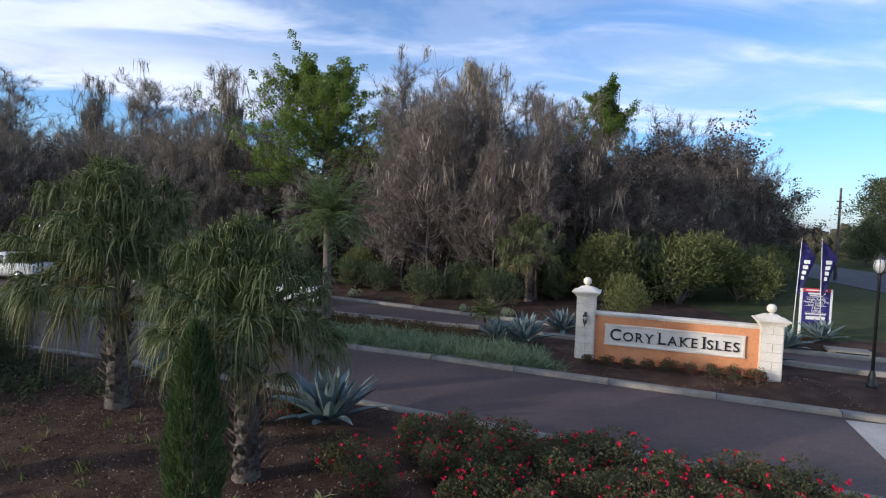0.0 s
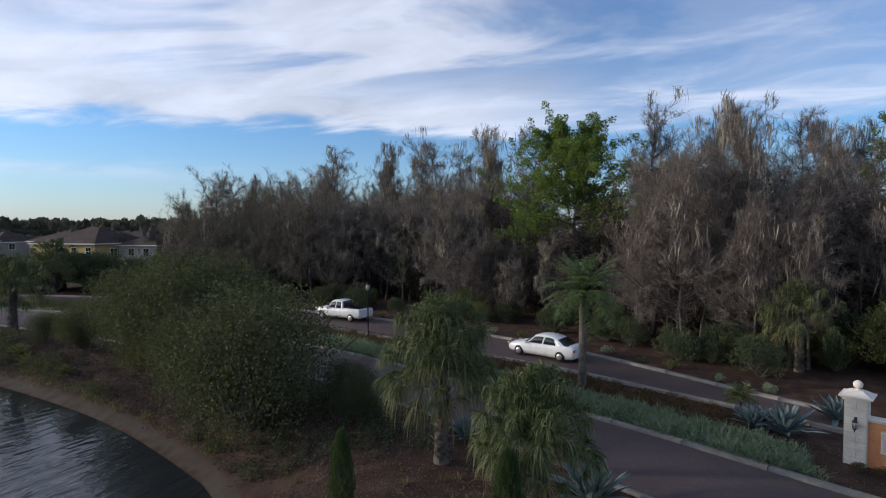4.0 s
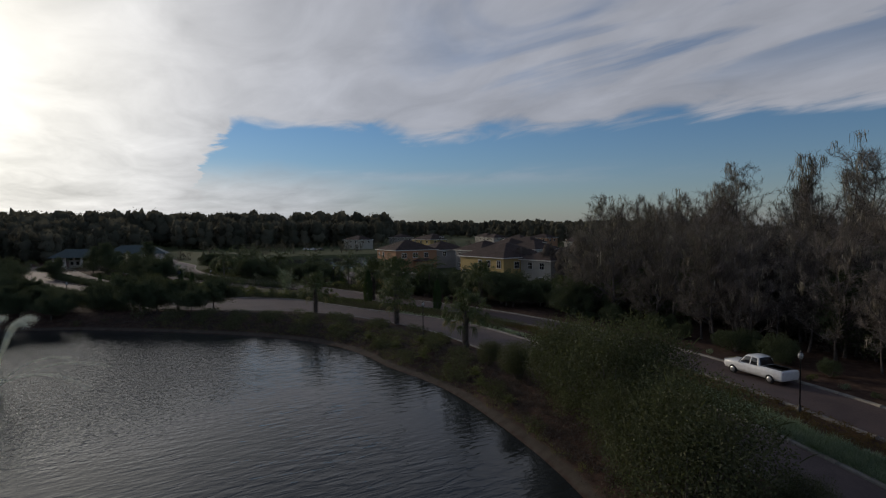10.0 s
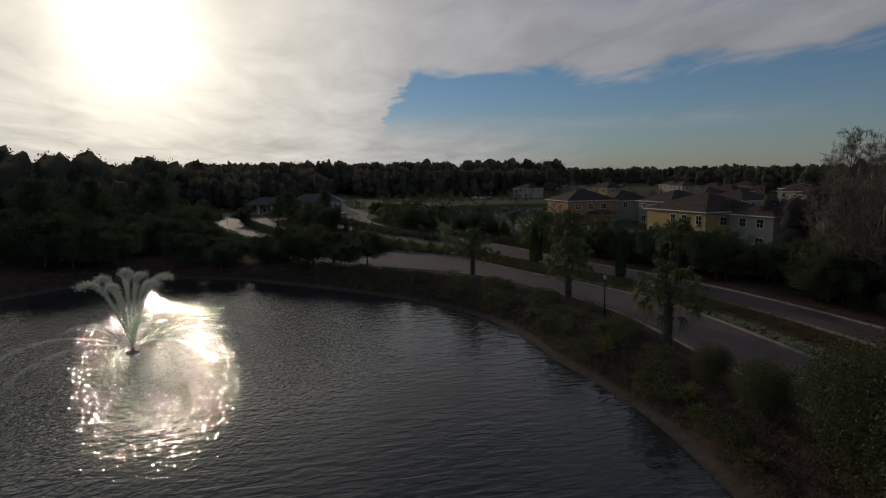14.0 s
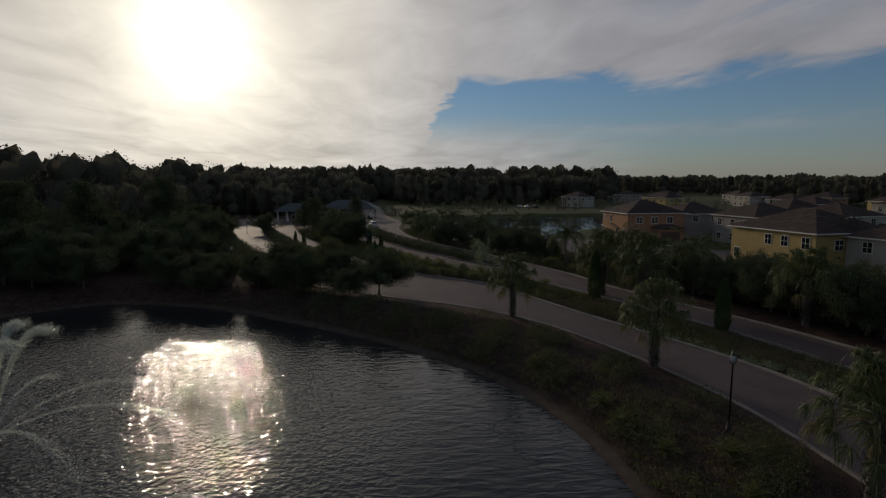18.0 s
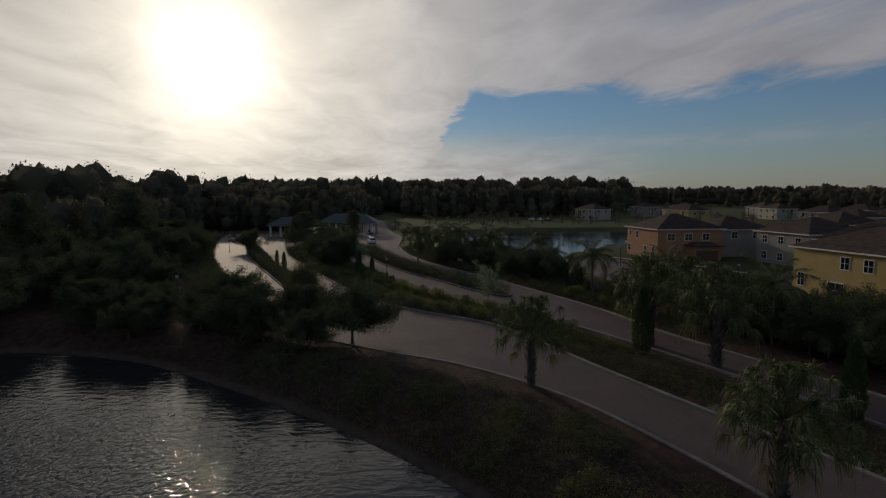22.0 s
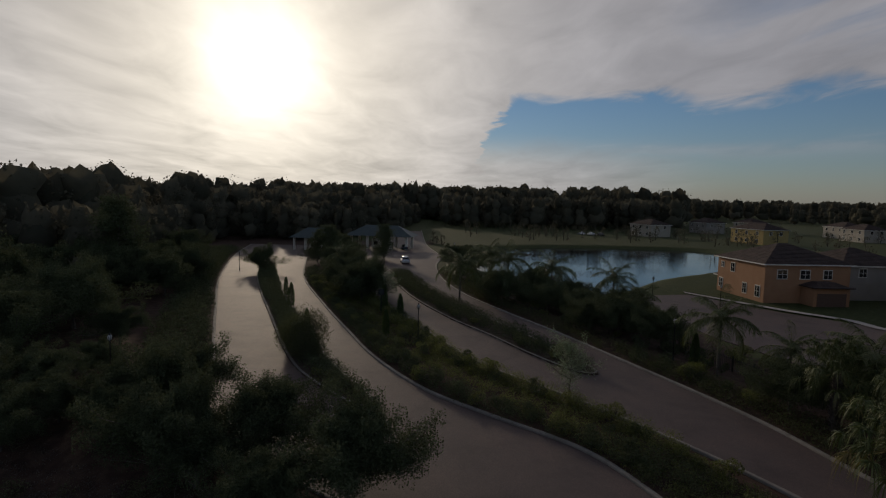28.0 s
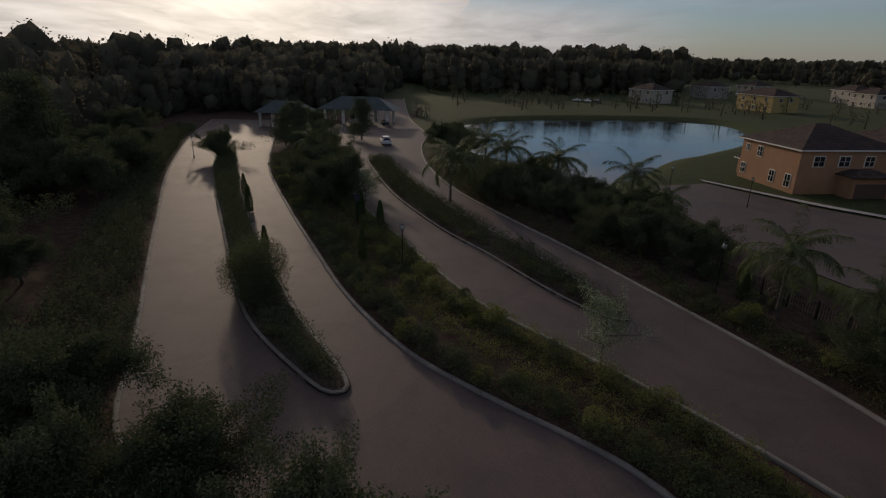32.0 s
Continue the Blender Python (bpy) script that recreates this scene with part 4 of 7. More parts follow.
def make_cypress(seed, h, r):
    g = np.random.default_rng(seed)
    root = thing("column_cypress", "narrow dark green column cypress in mulch", "cypress", group="column cypresses")
    link("trunk", mk("trunk", *tubes([[0, 0, -0.2, 0, 0, h * 0.9, 0.06, 0.015]], 6), BARK), root)
    n = int(15000 * h / 4)
    s = g.random(n)
    rr = r * np.sin(np.clip(0.16 + s * 0.84, 0, 1) * math.pi) ** 0.5 * (1 - 0.35 * s)
    a = g.random(n) * 6.283
    lump = 1 + 0.16 * np.sin(a * 5 + s * 23) + 0.1 * np.sin(a * 9 - s * 41)
    q = rr * lump * g.uniform(0.75, 1.05, n)
    P = np.stack([np.cos(a) * q, np.sin(a) * q, 0.08 + s * h * 0.96], 1)
    D = np.stack([np.cos(a) * 0.4, np.sin(a) * 0.4, np.ones(n)], 1) + g.normal(size=(n, 3)) * 0.25
    link("foliage", mk("foliage", *blades(P, D, g.uniform(0.06, 0.14, n), g.uniform(0.02, 0.04, n), 0.0, 1, 0.2, 2.0, g), L_CYP), root)
    return root


def make_agave(seed, n, L, name="agave", label="large blue-grey agave rosette with thick pointed leaves"):
    """Thick, channelled leaves in a rosette, some folded over."""
    g = np.random.default_rng(seed)
    root = thing(name, label, "agave", group="agaves")
    for i in range(n):
        t = (i + 0.5) / n
        el = math.radians(84 - 62 * t)
        az = i * 2.39996
        ln = L * g.uniform(0.8, 1.1) * (0.75 + 0.35 * t)
        dr = 0.35 * g.random() + (0.55 if g.random() < 0.15 else 0)
        rings = []
        bm = bmesh.new()
        for k in range(7):
            s = k / 6
            w = ln * 0.085 * (0.75 + 1.0 * s - 1.75 * s ** 2.6) + 0.002
            x = ln * s * math.cos(el) + 0.05
            z = ln * s * math.sin(el) - dr * ln * s * s * math.cos(el) + 0.05
            th = 0.035 * (1 - s) + 0.004
            rings.append([bm.verts.new(p) for p in ((x - 0.35 * w * math.sin(el), -w, z + 0.35 * w), (x, 0, z), (x - 0.35 * w * math.sin(el), w, z + 0.35 * w), (x + th * math.sin(el), 0, z - th))])
        for a, b in zip(rings, rings[1:]):
            for q in range(4):
                bm.faces.new((a[q], a[(q + 1) % 4], b[(q + 1) % 4], b[q]))
        bmesh.ops.recalc_face_normals(bm, faces=bm.faces)
        bmesh.ops.rotate(bm, verts=bm.verts, matrix=Matrix.Rotation(az, 3, "Z"))
        part("leaf", bm, AGAVE, root)
    return root


def tuft_field(name, label, pts, blades_each, L, W, mat, spread=0.12, droop=0.6, seed=1, category="plants", up=1.6):
    """Many small tufts that nobody could count, in one mesh."""
    g = np.random.default_rng(seed)
    P = np.repeat(np.asarray(pts, float), blades_each, 0)
    n = len(P)
    P = P + g.normal(size=(n, 3)) * [spread, spread, 0.0]
    D = g.normal(size=(n, 3)) * [0.75, 0.75, 0.2] + [0, 0, up]
    me = mk(name, *blades(P, D, g.uniform(0.6, 1.2, n) * L, W, g.uniform(0.3, 1.0, n) * droop, 3, 0.15, 0.5, g), mat)
    return link(name, me, None, label, category=category, kind="stuff")


def leaf_field(name, label, pts, each, size, mat, r=0.3, h=0.3, seed=1, category="plants"):
    g = np.random.default_rng(seed)
    P = np.repeat(np.asarray(pts, float), each, 0)
    n = len(P)
    u = g.normal(size=(n, 3))
    u /= np.linalg.norm(u, axis=1, keepdims=True)
    P = P + u * g.uniform(0.5, 1, n)[:, None] * [r, r, h * 0.6] + [0, 0, h * 0.45]
    return link(name, mk(name, *cards(P, g.uniform(0.6, 1.3, n) * size, 0.6, 0.0, g), mat), None, label, category=category, kind="stuff")


def scatter(poly, n, seed, clear=0.5, lo=None):
    """Random places inside a polygon, clear of roads and water, on the ground."""
    g = np.random.default_rng(seed)
    P = np.asarray(poly, float)
    a, b = P.min(0), P.max(0)
    out = []
    while len(out) < n and g.random() > -1:
        X, Y = g.uniform(a[0], b[0], n * 3), g.uniform(a[1], b[1], n * 3)
        ok = (sdist(X, Y, P) < 0) & (roads_dist(X, Y) > clear) & (sdist(X, Y, POND_1) > 0.6) & (sdist(X, Y, POND_2) > 0.6)
        Z = land(X[ok], Y[ok])
        got = np.stack([X[ok], Y[ok], Z], 1)
        if not len(got):
            break
        out.extend(got.tolist())
    return np.array(out[:n])


def place(ob, x, y, rz=0.0, s=1.0, z=None, first=False):
    """Moves a new thing, or a copy of it, to its place on the ground."""
    m = Matrix.Translation((x, y, land_at(x, y) if z is None else z)) @ Matrix.Rotation(radians(rz), 4, "Z")
    if first:
        ob.matrix_basis = m @ Matrix.Scale(s, 4)
        return ob
    c = copy_thing(ob, m)
    c.scale = (s, s, s)
    return c


# ---- entrance sign ----
def build_sign():
    A, O = -22.0, Vector((4.15, 18.6, 0.08))
    root = thing("entrance_sign", "terracotta stucco entrance wall between two cream stone pillars", "sign", Matrix.Translation(O) @ Matrix.Rotation(radians(A), 4, "Z"))
    S = 5.85

    def pillar(s, h, ball):
        bm = bmesh.new()
        add_box(bm, (s, 0, h / 2 - 0.15), (0.62, 0.62, h + 0.3))
        p = part("pillar", bm, JOINT, root, "cream stone pillar with moulded cap and ball")
        rows = max(4, round(h / 0.3))
        rh = h / rows
        for k in range(rows):
            for sx, sy, n in ((0, -1, 0), (0, 1, 0), (1, 0, 1), (-1, 0, 1)):
                cuts = (0.33, 0.29) if k % 2 else (0.62,)
                x = -0.31
                for c in cuts:
                    mid = x + c / 2
                    x += c
                    q = (s + (sx * 0.315 if n else mid), sy * 0.315 if not n else mid, k * rh + rh / 2)
                    bm = box_bm(q, (0.03 if n else c - 0.012, c - 0.012 if n else 0.03, rh - 0.012), 0, 0.006)
                    part("stone", bm, STONE, p)
        bm = bmesh.new()
        add_box(bm, (s, 0, h + 0.03), (0.74, 0.74, 0.06), 0, 0.012)
        add_box(bm, (s, 0, h + 0.09), (0.84, 0.84, 0.06), 0, 0.014)
        add_box(bm, (s, 0, h + 0.145), (0.96, 0.96, 0.07), 0, 0.018)
        add_box(bm, (s, 0, h + 0.25), (0.84, 0.84, 0.15), 0, 0.01, 0.42)
        part("cap", bm, STONE, p, "moulded stone cap")
        z = h + 0.32
        bm = lathe([(0.1, z - 0.02), (0.11, z), (0.07, z + 0.03), (0.06, z + 0.06)] +
                   [(max(0.004, ball * math.sin(a)), z + 0.04 + ball - ball * math.cos(a)) for a in np.linspace(0.35, math.pi, 9)], 14, (s, 0, 0))
        part("ball", bm, STONE, p, "stone ball")

    pillar(0.0, 2.28, 0.15)
    pillar(S, 1.78, 0.15)
    bm = box_bm((S / 2, 0.02, 0.72), (S - 0.62, 0.3, 1.75), 0, 0.01)
    part("wall", bm, TERRA, root, "terracotta orange stucco wall")
    bm = bmesh.new()
    add_box(bm, (S / 2, 0.02, 1.625), (S - 0.62, 0.36, 0.06), 0, 0.012)
    add_box(bm, (S / 2, 0.02, 1.685), (S - 0.62, 0.44, 0.07), 0, 0.018)
    part("coping", bm, STONE, root, "cream moulded coping")
    x0, x1, z0, z1 = 0.72, 5.08, 0.62, 1.3
    bm = box_bm(((x0 + x1) / 2, -0.145, (z0 + z1) / 2), (x1 - x0, 0.05, z1 - z0), 0, 0.006)
    panel = part("panel", bm, PANEL, root, "pale panel with dark raised letters")
    for c, s in ((((x0 + x1) / 2, -0.17, z1), (x1 - x0 + 0.1, 0.08, 0.07)), (((x0 + x1) / 2, -0.17, z0), (x1 - x0 + 0.1, 0.08, 0.07)),
                 ((x0, -0.17, (z0 + z1) / 2), (0.07, 0.08, z1 - z0)), ((x1, -0.17, (z0 + z1) / 2), (0.07, 0.08, z1 - z0))):
        part("moulding", box_bm(c, s, 0, 0.015), STONE, panel)
    # small capitals: the first letter of each word stands taller
    x = x0 + 0.13
    for word in ("CORY", "LAKE", "ISLES"):
        for i, ch in enumerate(word):
            size = 0.585 if i == 0 else 0.46
            cu = bpy.data.curves.new("letter", "FONT")
            cu.body, cu.size, cu.extrude, cu.bevel_depth = ch, size, 0.018, 0.003
            tmp = new("letter", cu)
            dg = bpy.context.evaluated_depsgraph_get()
            me = bpy.data.meshes.new_from_object(tmp.evaluated_get(dg))
            bpy.data.objects.remove(tmp)
            w, hh = max(v.co.x for v in me.vertices), max(v.co.y for v in me.vertices)
            feet = {"R": ((0.13, 0), (0.13, 1), (0.92, 0)), "Y": ((0.5, 0), (0.08, 1), (0.92, 1)), "L": ((0.14, 0), (0.14, 1)), "A": ((0.06, 0), (0.94, 0)), "K": ((0.13, 0), (0.13, 1), (0.9, 0), (0.88, 1)),
                    "E": ((0.13, 0), (0.13, 1)), "I": ((0.5, 0), (0.5, 1))}.get(ch, ())
            bm = bmesh.new()
            bm.from_mesh(me)
            for fx, fz in feet:
                add_box(bm, (w * fx, hh * fz + (0.012 if fz == 0 else -0.012) * size, 0), (0.24 * size, 0.035 * size, 0.036))
            bm.to_mesh(me)
            bm.free()
            me.materials.clear()
            me.materials.append(LETTER)
            ob = link("letter", me, panel, "dark raised capital letter")
            ob.matrix_basis = Matrix.Translation((x, -0.19, 0.775)) @ pose(0, 0, 0, 90) @ Matrix.Diagonal((0.98, 1, 1, 1))
            x += w + 0.048
        x += 0.07
    global SIGN_END
    SIGN_END = x
    # wall lantern on the tall pillar
    lan = thing("wall_lantern", "black iron lantern on the sign pillar", "lantern", Matrix.Translation(O) @ Matrix.Rotation(radians(A), 4, "Z") @ Matrix.Translation((0.0, -0.34, 1.45)))
    bm = box_bm((0, 0, 0.1), (0.09, 0.03, 0.32), 0, 0.008)
    add_box(bm, (0, -0.07, 0.26), (0.025, 0.14, 0.025))
    part("bracket", bm, BLACK, lan)
    part("glass", lathe([(0.045, -0.1), (0.075, 0.12)], 6, (0, -0.14, 0)), LAMPGLASS, lan)
    bm = lathe([(0.01, -0.24), (0.02, -0.2), (0.012, -0.17), (0.05, -0.13), (0.055, -0.1)], 6, (0, -0.14, 0))
    add_lathe(bm, [(0.085, 0.12), (0.09, 0.14), (0.04, 0.2), (0.015, 0.22), (0.02, 0.25), (0.005, 0.28)], 6, (0, -0.14, 0))
    for i in range(6):
        a = i * math.pi / 3
        add_box(bm, (0.062 * math.cos(a), -0.14 + 0.062 * math.sin(a), 0.01), (0.012, 0.012, 0.23))
    part("cage", bm, BLACK, lan)


build_sign()


def make_lamp(h=4.25):
    root = thing("street_lamp", "black post lamp with a fluted acorn glass", "street lamp", group="post lamps")
    z = h - 0.62
    part("base", lathe([(0.15, -0.1), (0.15, 0.12), (0.11, 0.16), (0.1, 0.4), (0.07, 0.46), (0.075, 0.5), (0.055, 0.55)], 10), BLACK, root)
    part("post", lathe([(0.05, 0.5), (0.042, z - 0.2), (0.06, z - 0.16), (0.04, z - 0.1), (0.075, z - 0.02), (0.09, z)], 10), BLACK, root)
    part("globe", lathe([(0.085, z), (0.16, z + 0.12), (0.175, z + 0.24), (0.15, z + 0.36), (0.1, z + 0.44)], 12), LAMPGLASS, root, "acorn lamp glass")
    ring = [(0.088, z), (0.166, z + 0.12), (0.181, z + 0.24), (0.155, z + 0.36), (0.105, z + 0.44)]
    for k in range(8):
        ca, sa = math.cos(k * math.pi / 4), math.sin(k * math.pi / 4)
        bm = bmesh.new()
        rows = [[bm.verts.new(((r + dr) * ca - dt * sa, (r + dr) * sa + dt * ca, zz)) for dr, dt in ((-0.006, -0.007), (0.008, -0.007), (0.008, 0.007), (-0.006, 0.007))] for r, zz in ring]
        for u, v in zip(rows, rows[1:]):
            for i in range(4):
                bm.faces.new((u[i], u[(i + 1) % 4], v[(i + 1) % 4], v[i]))
        part("rib", bm, BLACK, root)
    part("finial", lathe([(0.11, z + 0.42), (0.115, z + 0.45), (0.06, z + 0.52), (0.02, z + 0.56), (0.025, z + 0.59), (0.004, z + 0.64)], 10), BLACK, root)
    return root


LAMP = place(make_lamp(), 12.4, 15.6, first=True)
for x, y in ((-23.8, 31.0), (-57.7, 18.9), (-123.2, 1.3), (-157.2, 38.4), (-119.8, 26.3), (-108.3, -21.3), (-121.5, 52.0), (-175, -38), (-205, 5.5), (-150, 46)):
    place(LAMP, x, y, RNG.uniform(0, 60))


def build_board():
    """Builder's board and two feather flags beside the entrance."""
    root = thing("notice_board", "white and navy sales board on two white posts", "sign board", Matrix.Translation((16.4, 23.4, land_at(16.4, 23.4))) @ Matrix.Rotation(radians(-14), 4, "Z"))
    for s in (-0.62, 0.62):
        part("post", box_bm((s, 0, 1.05), (0.09, 0.09, 2.2), 0, 0.008), WHITE, root)
    b = part("board", box_bm((0, 0, 1.35), (1.15, 0.05, 1.65), 0, 0.005), NAVY, root)
    part("header", box_bm((0, -0.03, 2.09), (1.15, 0.02, 0.17)), REDP, b, "red header strip")
    for zz, w, hh in ((2.09, 0.9, 0.05), (1.93, 0.7, 0.08), (1.83, 0.55, 0.045), (0.98, 0.88, 0.06), (0.8, 0.8, 0.16)):
        part("lettering_bar", box_bm((0, -0.045, zz), (w, 0.012, hh)), WHITE, b)
    for zz in (1.755, 1.36, 1.05):
        part("rule", box_bm((0, -0.03, zz), (0.9, 0.012, 0.012)), WHITE, b)
    for zz, line, size in ((1.64, "Single Family", 0.155), (1.52, "Homes From The", 0.145), (1.4, "Low $200's", 0.145), (1.24, "Now", 0.15), (1.11, "Selling", 0.15)):
        cu = bpy.data.curves.new("lettering", "FONT")
        cu.body, cu.size, cu.extrude, cu.align_x = line, size, 0.004, "CENTER"
        tmp = new("lettering", cu)
        me = bpy.data.meshes.new_from_object(tmp.evaluated_get(bpy.context.evaluated_depsgraph_get()))
        bpy.data.objects.remove(tmp)
        me.materials.clear()
        me.materials.append(WHITE)
        link("lettering", me, b, "white printed words").matrix_basis = Matrix.Translation((0, -0.034, zz - 0.02)) @ pose(0, 0, 0, 90)
    for i, (dx, dy, tilt) in enumerate(((-0.85, 0.25, 2), (0.05, -0.3, -2))):
        f = thing("feather_flag", "tall navy feather flag with white marks", "flag", Matrix.Translation((16.4 + dx, 23.4 + dy, land_at(16.4, 23.4))) @ pose(0, 0, 0, 0, tilt, -20 + 8 * i), "feather flags")
        part("pole", lathe([(0.022, -0.2), (0.018, 3.0), (0.008, 4.5)], 6), WHITE, f)
        bm = bmesh.new()
        n = 12
        rows = []
        for k in range(n + 1):
            t = k / n
            w = 0.6 * min(1, (1 - t) * 3.6) ** 0.7 * (0.14 + 0.86 * min(1, t * 1.5))
            y = 0.06 * math.sin(t * 9 + i)
            rows.append([bm.verts.new((0.02, 0, 1.95 + 2.5 * t)), bm.verts.new((0.02 + w * 0.5, y, 1.95 + 2.5 * t - 0.05)), bm.verts.new((0.02 + w, -y * 0.6, 1.95 + 2.5 * t - 0.12))])
        for a, c in zip(rows, rows[1:]):
            for q in range(2):
                bm.faces.new((a[q], a[q + 1], c[q + 1], c[q]))
        r = bmesh.ops.solidify(bm, geom=bm.faces[:], thickness=0.008)
        fl = part("cloth", bm, NAVY, f)
        for k in range(4):
            part("lettering_bar", box_bm((0.16 + 0.04 * k, -0.06, 2.65 + 0.25 * k), (0.12 + 0.04 * k, 0.012, 0.17), 0, 0.004), WHITE, fl)


build_board()


def build_median_sign():
    """A small square sign on a square post."""
    root = thing("road_sign", "small dark square sign on a post in the median", "road sign", Matrix.Translation((-136.5, -4.3, land_at(-136.5, -4.3))) @ Matrix.Rotation(radians(15), 4, "Z"))
    part("post", box_bm((0, 0, 1.5), (0.1, 0.1, 3.2), 0, 0.01), BLACK, root)
    part("panel", box_bm((0.07, 0, 2.95), (0.05, 0.75, 0.75), 0, 0.015), BLACK, root)
    part("border", box_bm((0.1, 0, 2.95), (0.02, 0.66, 0.66), 0, 0.008), CARDARK, root)


def build_utility_pole():
    root = thing("utility_pole", "grey wooden utility pole with a crossarm by the highway", "utility pole", Matrix.Translation((41, 53, 0)))
    part("pole", lathe([(0.16, -0.3), (0.1, 9.6)], 8), BARK, root)
    part("crossarm", box_bm((0, 0, 8.2), (1.6, 0.1, 0.12), 30, 0.01), BARK, root)
    part("crossarm", box_bm((0, 0, 7.5), (0.9, 0.1, 0.1), 30, 0.01), BARK, root)


build_median_sign()
build_utility_pole()


def build_drain():
    root = thing("storm_drain", "concrete storm drain inlet at the kerb", "drain", Matrix.Translation((15.6, 20.4, 0.0)) @ Matrix.Rotation(radians(-24), 4, "Z"))
    part("slab", box_bm((0, 0, 0.1), (1.5, 0.9, 0.14), 0, 0.02), CONCRETE, root)
    # no hole is cut: a thin black plate gives the slot's inner shade
    part("opening", box_bm((0, -0.46, 0.06), (1.1, 0.03, 0.1)), BLACK, root, "black plate drawn for the shade inside the slot")


build_drain()

# ---- planting by the entrance ----
PALM_A = place(make_sabal(3, 3.8, 220, 2.45, 0.24, label="tall cabbage palm with drooping sunlit fan leaves in mulch"), -9.2, 12.6, 20, first=True)
PALM_B = place(make_sabal(4, 3.05, 200, 1.9, 0.21, label="cabbage palm with a short booted trunk in mulch"), -4.95, 9.1, 75, first=True)
PALM_C = place(make_sabal(6, 3.3, 76, 2.5, 0.22), -51.3, 20.8, 10, 1.2, first=True)
for x, y, r, s in ((4.7, 31.8, 40, 1.0), (-67.9, 19.9, 130, 1.2), (-83.0, 13.0, 210, 1.18), (-36, 19.8, 90, 0.8), (-91.9, 25.4, 15, 1.45), (-85.6, 27.6, 80, 1.5), (-98, 31.5, 160, 1.3), (-77, 38.5, 200, 1.35), (-104, 30.5, 250, 1.2)):
    place(PALM_C, x, y, r, s)
DATE = place(make_feather(9, 4.7, 66, 2.5, 85, -28, 63, 0.44, "date_palm", "silvery green feather palm with a rough trunk in the median", "date palms", trunk_r=0.2, curve=0.7, width=0.03), -6.3, 26.0 - 1.6, first=True)
AGAVE_1 = place(make_agave(5, 38, 1.65), -4.0, 12.0, first=True)
for x, y, r, s in ((2.3, 20.6, 50, 0.95), (4.7, 23.6, 120, 0.8), (1.3, 20.9, 200, 0.75), (-9.3, 15.2, 10, 0.7), (13.2, 20.8, 80, 0.8), (15.8, 22.2, 10, 0.75), (10.8, 18.6, 30, 0.7)):
    place(AGAVE_1, x, y, r, s)
CYP = place(make_cypress(2, 3.15, 0.44), -5.15, 7.4, first=True)
for x, y, s in ((-10.6, 8.6, 0.85), (-2.2, 3.8, 0.7)):
    place(CYP, x, y, 40, s)
TUFT = place(make_feather(13, 0.12, 30, 0.85, 85, 5, 14, 0.22, "yucca_tuft", "pale spiky yucca tuft on the pond bank", "bank tufts", trunk_r=0.05, mat=L_OLIVE, curve=0.5, hang=0.2), -51.4, 15.9, first=True)
for x, y, r, k in ((-43.1, 17.0, 30, 1.1), (-56.9, 15.2, 80, 0.9), (-60.4, 14.4, 140, 1.0), (-52.4, 16.6, 190, 0.8), (-62.7, 14.2, 250, 1.1), (-55, 17.3, 300, 1.0), (-41.3, 16.4, 15, 0.9), (-47, 16.3, 45, 0.7), (-70, 11.8, 75, 0.9), (-36.5, 16.0, 95, 0.8)):
    place(TUFT, x, y, r, k)
YUCCA = place(make_feather(12, 0.75, 26, 0.75, 80, -10, 21, 0.3, "young_palm", "young palm in the strap-leaf bed", "young palms", trunk_r=0.05, mat=L_PALM), 0.9, 22.2, first=True)
place(make_feather(14, 0.15, 22, 1.1, 70, -5, 42, 0.34, "pygmy_palm", "low feather palm between the rose shrubs", "young palms", trunk_r=0.08, mat=L_PALM), -3.4, 5.6, first=True)

ROSES = [make_bush("rose_shrub", "low rose shrub with scattered red blooms in mulch", 21 + i, 0.55, 0.72, 2300, 0.05, L_ROSE, "rose shrub", "rose shrubs", 10, 9, 17, PETAL, shoots=90) for i in range(3)]
g = np.random.default_rng(5)
spots = []
for x, y in ((-1.9, 10.9), (-0.9, 11.1), (0.1, 10.7), (1.1, 10.1), (2.0, 9.7), (-1.5, 9.6), (-0.4, 9.3), (0.7, 8.9), (1.7, 8.4), (2.7, 8.6), (3.6, 8.9), (4.4, 8.3), (5.3, 7.7), (3.1, 7.3), (4.1, 6.9),
             (5.1, 6.3), (1.2, 7.4), (0.1, 7.9), (-1.2, 8.1), (-2.6, 8.6), (6.1, 6.6), (6.8, 5.9), (-5.7, 11.7), (-5.0, 12.5), (2.3, 6.4), (-3.3, 9.4)):
    spots.append((x, y))
for x, y, zz in scatter([(-2.6, 11.2), (0.6, 10.7), (4, 9.3), (7.4, 6.6), (8, 4.6), (3, 5.4), (-1, 7.4)], 300, 57, 0.25):
    if len(spots) < 64 and all((x - a) ** 2 + (y - b) ** 2 > 0.3 for a, b in spots):
        spots.append((x, y))
for i, (x, y) in enumerate(spots):
    b = ROSES[i % 3]
    place(b, x, y, g.uniform(0, 360), g.uniform(0.95, 1.35) if roads_dist(np.array([x]), np.array([y]))[0] < 1.6 else g.uniform(0.7, 1.1), first=i < 3)
a = radians(-22)
for k in range(9):
    s = 0.2 + 0.66 * k
    place(ROSES[k % 3], 4.15 + s * math.cos(a) - 0.75 * math.sin(-a) * 1, 18.6 + s * math.sin(a) - 0.62, g.uniform(0, 360), g.uniform(0.5, 0.72))

# strap-leaf beds between the carriageways


